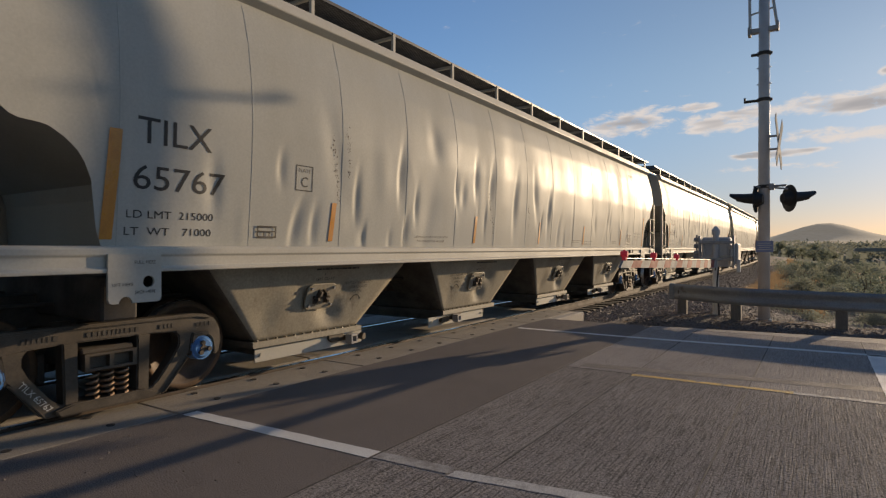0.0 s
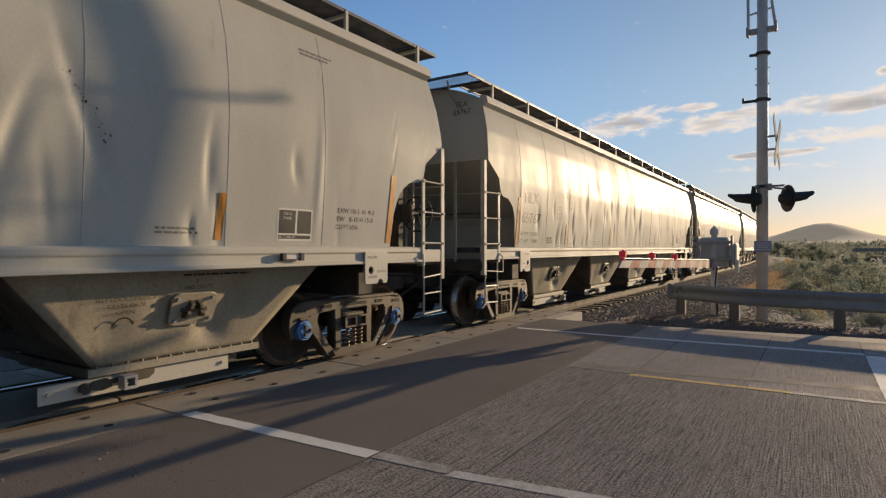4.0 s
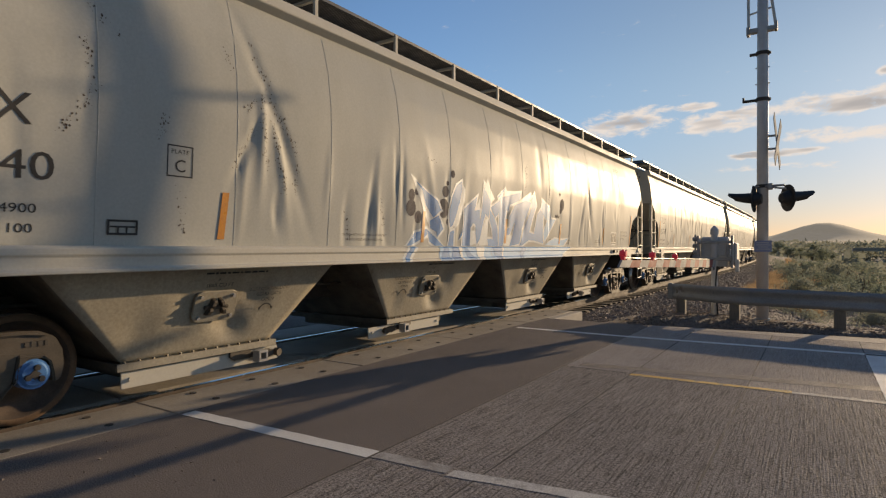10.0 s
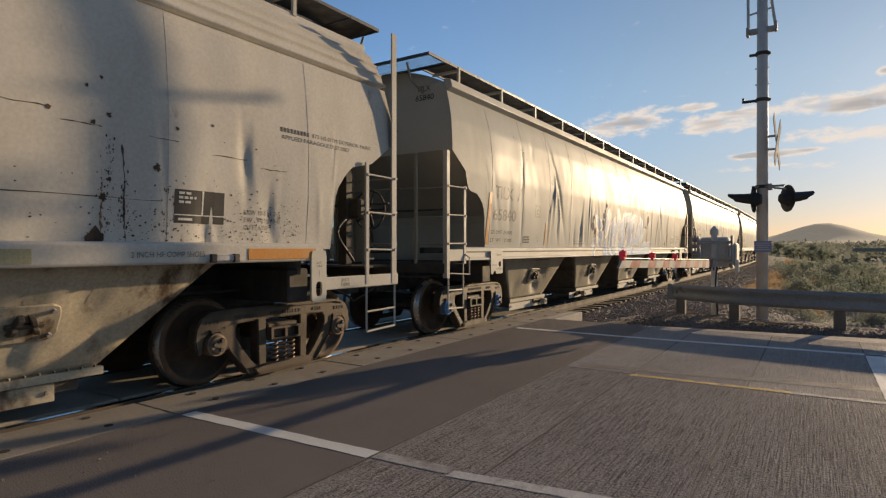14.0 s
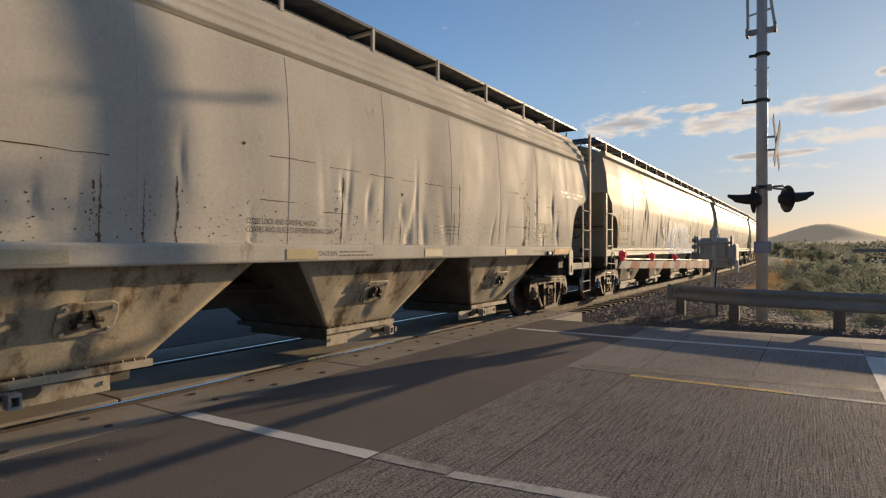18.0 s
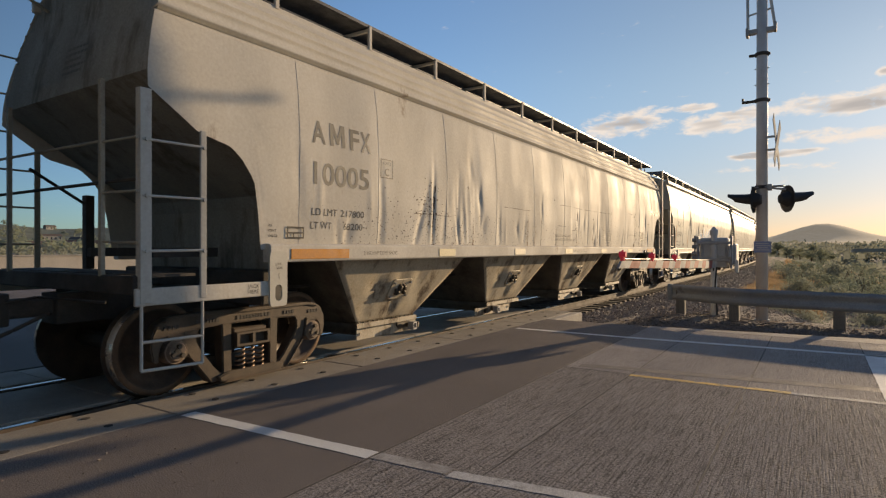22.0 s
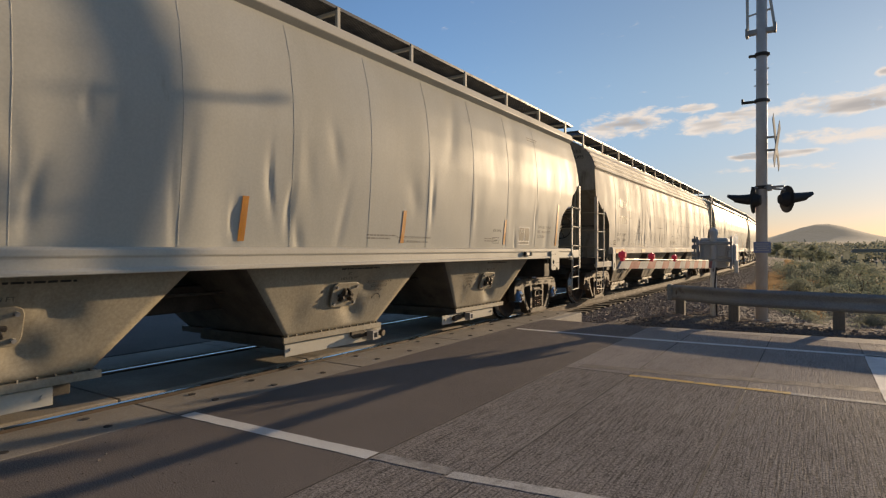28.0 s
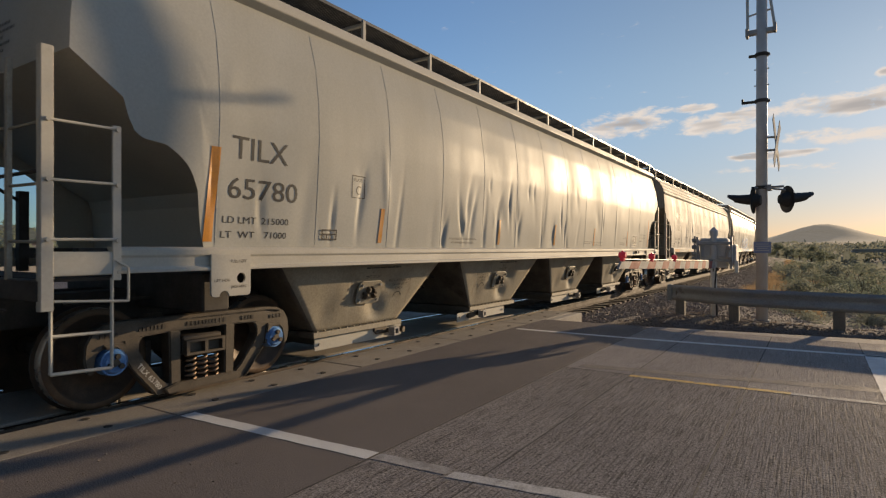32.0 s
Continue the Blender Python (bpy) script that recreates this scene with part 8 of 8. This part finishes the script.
bm = BM()
rows = []
for j in range(14):
    y = 2300 + j * 70
    row = []
    for i in range(61):
        x = -900 + i * 45
        g1 = 60 * math.exp(-((x - 25) / 150) ** 2 - ((y - 2750) / 260) ** 2) + 24 * math.exp(-((x - 60) / 420) ** 2 - ((y - 2750) / 300) ** 2)
        row.append(bm.verts.new((x, y, 18 + g1 + 4 * noise.noise((x * 0.008, y * 0.008, 2)))))
    rows.append(row)
for A, B in zip(rows, rows[1:]):
    for i in range(60):
        bm.faces.new((A[i], A[i + 1], B[i + 1], B[i]))
tagged(part("hill", bm, M["hill"], smooth=True), "low rounded scrub-covered hill on the horizon", "hill", kind="structure")

ob = empty("overpass", pose(16, 300, ground_z(16, 300)), "long grey concrete road bridge across the valley", "bridge")
bm = BM()
box(bm, -3, 190, -5, 5, 4.5, 5.3, 0.05)
box(bm, -3, 190, -5.2, -4.9, 5.3, 5.9)
part("deck", bm, M["bridge"], ob)
for i in range(6):
    bm = BM()
    box(bm, 22 + i * 28, 23 + i * 28, -4, 4, -8, 4.5, 0.05)
    part("pier", bm, M["bridge"], ob)

# low ridge behind the town
def ridge_z(d, a):
    """Height of the ridge at distance d and bearing a, in degrees."""
    i = (a + 100) / 1.8
    return -1.5 + 40 * smooth(380, 950, d) * (0.75 + 0.5 * noise.noise((i * 0.17, 3.0, 1.0))) * smooth(-28, -42, a)


bm = BM()
rows = []
for j in range(13):
    d = 360 + 55 * j
    rows.append([bm.verts.new((d * math.sin(radians(-100 + 1.8 * i)), d * math.cos(radians(-100 + 1.8 * i)), ridge_z(d, -100 + 1.8 * i))) for i in range(41)])
for A, B in zip(rows, rows[1:]):
    for i in range(40):
        bm.faces.new((A[i], A[i + 1], B[i + 1], B[i]))
tagged(part("hill_ridge", bm, M["slope"], smooth=True), "low scrubby ridge rising behind the town", "hill", kind="structure")


def house(x, y, w, d, h, rot, lab):
    ob = empty("house", pose(x, y, max(ground_z(x, y), ridge_z(math.hypot(x, y), math.degrees(math.atan2(x, y)))) - 0.3, 0, 0, rot), lab, "house", "houses of the town")
    bm = BM()
    box(bm, -w / 2, w / 2, -d / 2, d / 2, 0, h)
    part("wall", bm, M["wall"], ob)
    bm = BM()
    prism(bm, [(-d / 2 - 0.4, h), (0, h + d * 0.22), (d / 2 + 0.4, h), (0, h + d * 0.22 - 0.01)][:3], lambda u, v, t: Vector((t, u, v)), -w / 2 - 0.4, w / 2 + 0.4)
    finish(bm)
    part("roof", bm, M["roof"], ob)
    for i in range(max(2, int(w / 3))):
        bm = BM()
        u = -w / 2 + (i + 0.5) * w / max(2, int(w / 3))
        box(bm, u - 0.6, u + 0.6, -d / 2 - 0.04, -d / 2 + 0.02, h * 0.35, h * 0.75)
        part("window", bm, M["glass"], ob)


r = random.Random(31)
for _ in range(46):
    d = r.uniform(240, 860)
    a = radians(r.uniform(-86, -40))
    house(d * math.sin(a), d * math.cos(a), r.uniform(9, 18), r.uniform(7, 10), r.uniform(2.8, 5.5), math.degrees(-a) + r.uniform(-25, 25), "pale low house with a brown roof among trees")


def town_trees(v, f):
    r = random.Random(33)
    for _ in range(420):
        d, a = r.uniform(200, 900), r.uniform(-90, -38)
        x, y = d * math.sin(radians(a)), d * math.cos(radians(a))
        h = r.uniform(3, 8)
        leaf_cloud(v, f, r, (x, y, max(ground_z(x, y), ridge_z(d, a)) + h * 0.4), h * 0.55, 44, h * 0.22, 0.85)


tagged(new("town_trees", cloud_mesh("town_trees", M["leaf"], town_trees)), "dark green trees among the houses of the town", "trees", kind="stuff")
wall = tagged(new("boundary_wall"), "long low pale block wall across the tracks", "wall", kind="structure")
bm = BM()
box(bm, -62, -61.6, -20, 55, -1.2, 0.75)
part("wall_body", bm, M["wall"], wall)
bm = BM()
box(bm, -62.1, -61.5, -20, 55, 0.75, 0.85)
part("coping", bm, M["kerbstone"], wall)


def sign_post():
    """A give-way sign under a green street-name blade, across the tracks."""
    x, y = -34.6, 20.0
    z = ground_z(x, y)
    ob = empty("street_sign", pose(x, y, z, 0, 0, 60), "green street-name blade over a red and white give-way sign", "street sign")
    bm = BM()
    rod(bm, (0, 0, -0.2), (0, 0, 2.75 - z), 0.035, 8)
    part("post", bm, M["galv"], ob)
    bm = BM()
    box(bm, -0.42, 0.42, -0.05, -0.038, 2.42 - z, 2.75 - z, 0.01)
    blade = part("name_blade", bm, M["green_sign"], ob, "green street-name blade")
    for i, w in enumerate((0.10, 0.07, 0.06, 0.06, 0.09)):
        bm = BM()
        box(bm, -0.33 + i * 0.13, -0.33 + i * 0.13 + w, -0.056, -0.0505, 2.50 - z, 2.66 - z)
        part("text_bar", bm, M["white_sign"], blade)
    for r, d, m, n in ((0.46, 0.0, "red_lit", "give_way_plate"), (0.25, 0.004, "white_sign", "give_way_face")):
        bm = BM()
        c = 2.05 - z
        prism(bm, [(-r, c + r * 0.577), (0, c - r * 1.155), (r, c + r * 0.577)], lambda u, v, t: Vector((u, t, v)), -0.05 - d, -0.04 - d)
        finish(bm)
        part(n, bm, M[m], ob)


M["green_sign"] = surf("green_sign_sheeting", (0.03, 0.24, 0.13), (0.025, 0.20, 0.11), 0.45, scale=3, fine=60, bump=0)
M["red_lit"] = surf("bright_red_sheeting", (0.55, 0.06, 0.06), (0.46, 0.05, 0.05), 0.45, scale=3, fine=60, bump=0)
sign_post()


def ahead(k):
    """The cars ahead are copies of the first one, with other marks."""
    car = copy_thing(carA, Matrix())
    tagged(car, "cream covered hopper car with dented sides, far along the train")
    sets = [o for o in car.children if o.name.startswith("wheelset")]
    CARS.append((car, sets, -0.72 + LEN * k, LEN))


for k in range(1, 6):
    ahead(k)
car = copy_thing(carA, Matrix())
tagged(car, "cream covered hopper car following behind")
CARS.append((car, [o for o in car.children if o.name.startswith("wheelset")], -0.75 - 4 * LEN, LEN))


def travel(t):
    """Metres that the train has rolled after t seconds: about two a second, speeding up a little."""
    u = (t - 16) / 16
    more = ((0, -0.09), (1, 0.0), (3.5, 0.03), (6, 0.12), (8, 0.26), (10, 0.36), (13, 0.38), (20, 0.36), (24, 0.38), (25.5, 0.30), (27.5, 0.04), (29, -0.06), (32, -0.09))
    for (a, p), (b, q) in zip(more, more[1:]):
        if t <= b:
            k = p + (q - p) * (t - a) / (b - a)
            break
    return 1.99288 * t + 0.95587 * u * u - 0.19866 * u ** 3 + k


def car_pose(s, L):
    x1, y1, _ = track(s + 2.2)
    x2, y2, _ = track(s + L - 2.2)
    a = math.atan2(x1 - x2, y2 - y1)
    return Matrix.Translation((x1 + 2.2 * math.sin(a), y1 - 2.2 * math.cos(a), 0)) @ pose(0, 0, 0, 0, 0, math.degrees(a))


def motions():
    times = [i * 1.0 for i in range(33)]
    turns = [i * 32.0 / 128 for i in range(129)]
    for car, sets, at, L in CARS:
        walk(car, [(t, car_pose(at + travel(t), L)) for t in times])
        for ws in sets:
            y = ws.location.y
            walk(ws, [(t, pose(0, y, 0.457, -math.degrees(travel(t) / 0.457))) for t in turns])


motions()
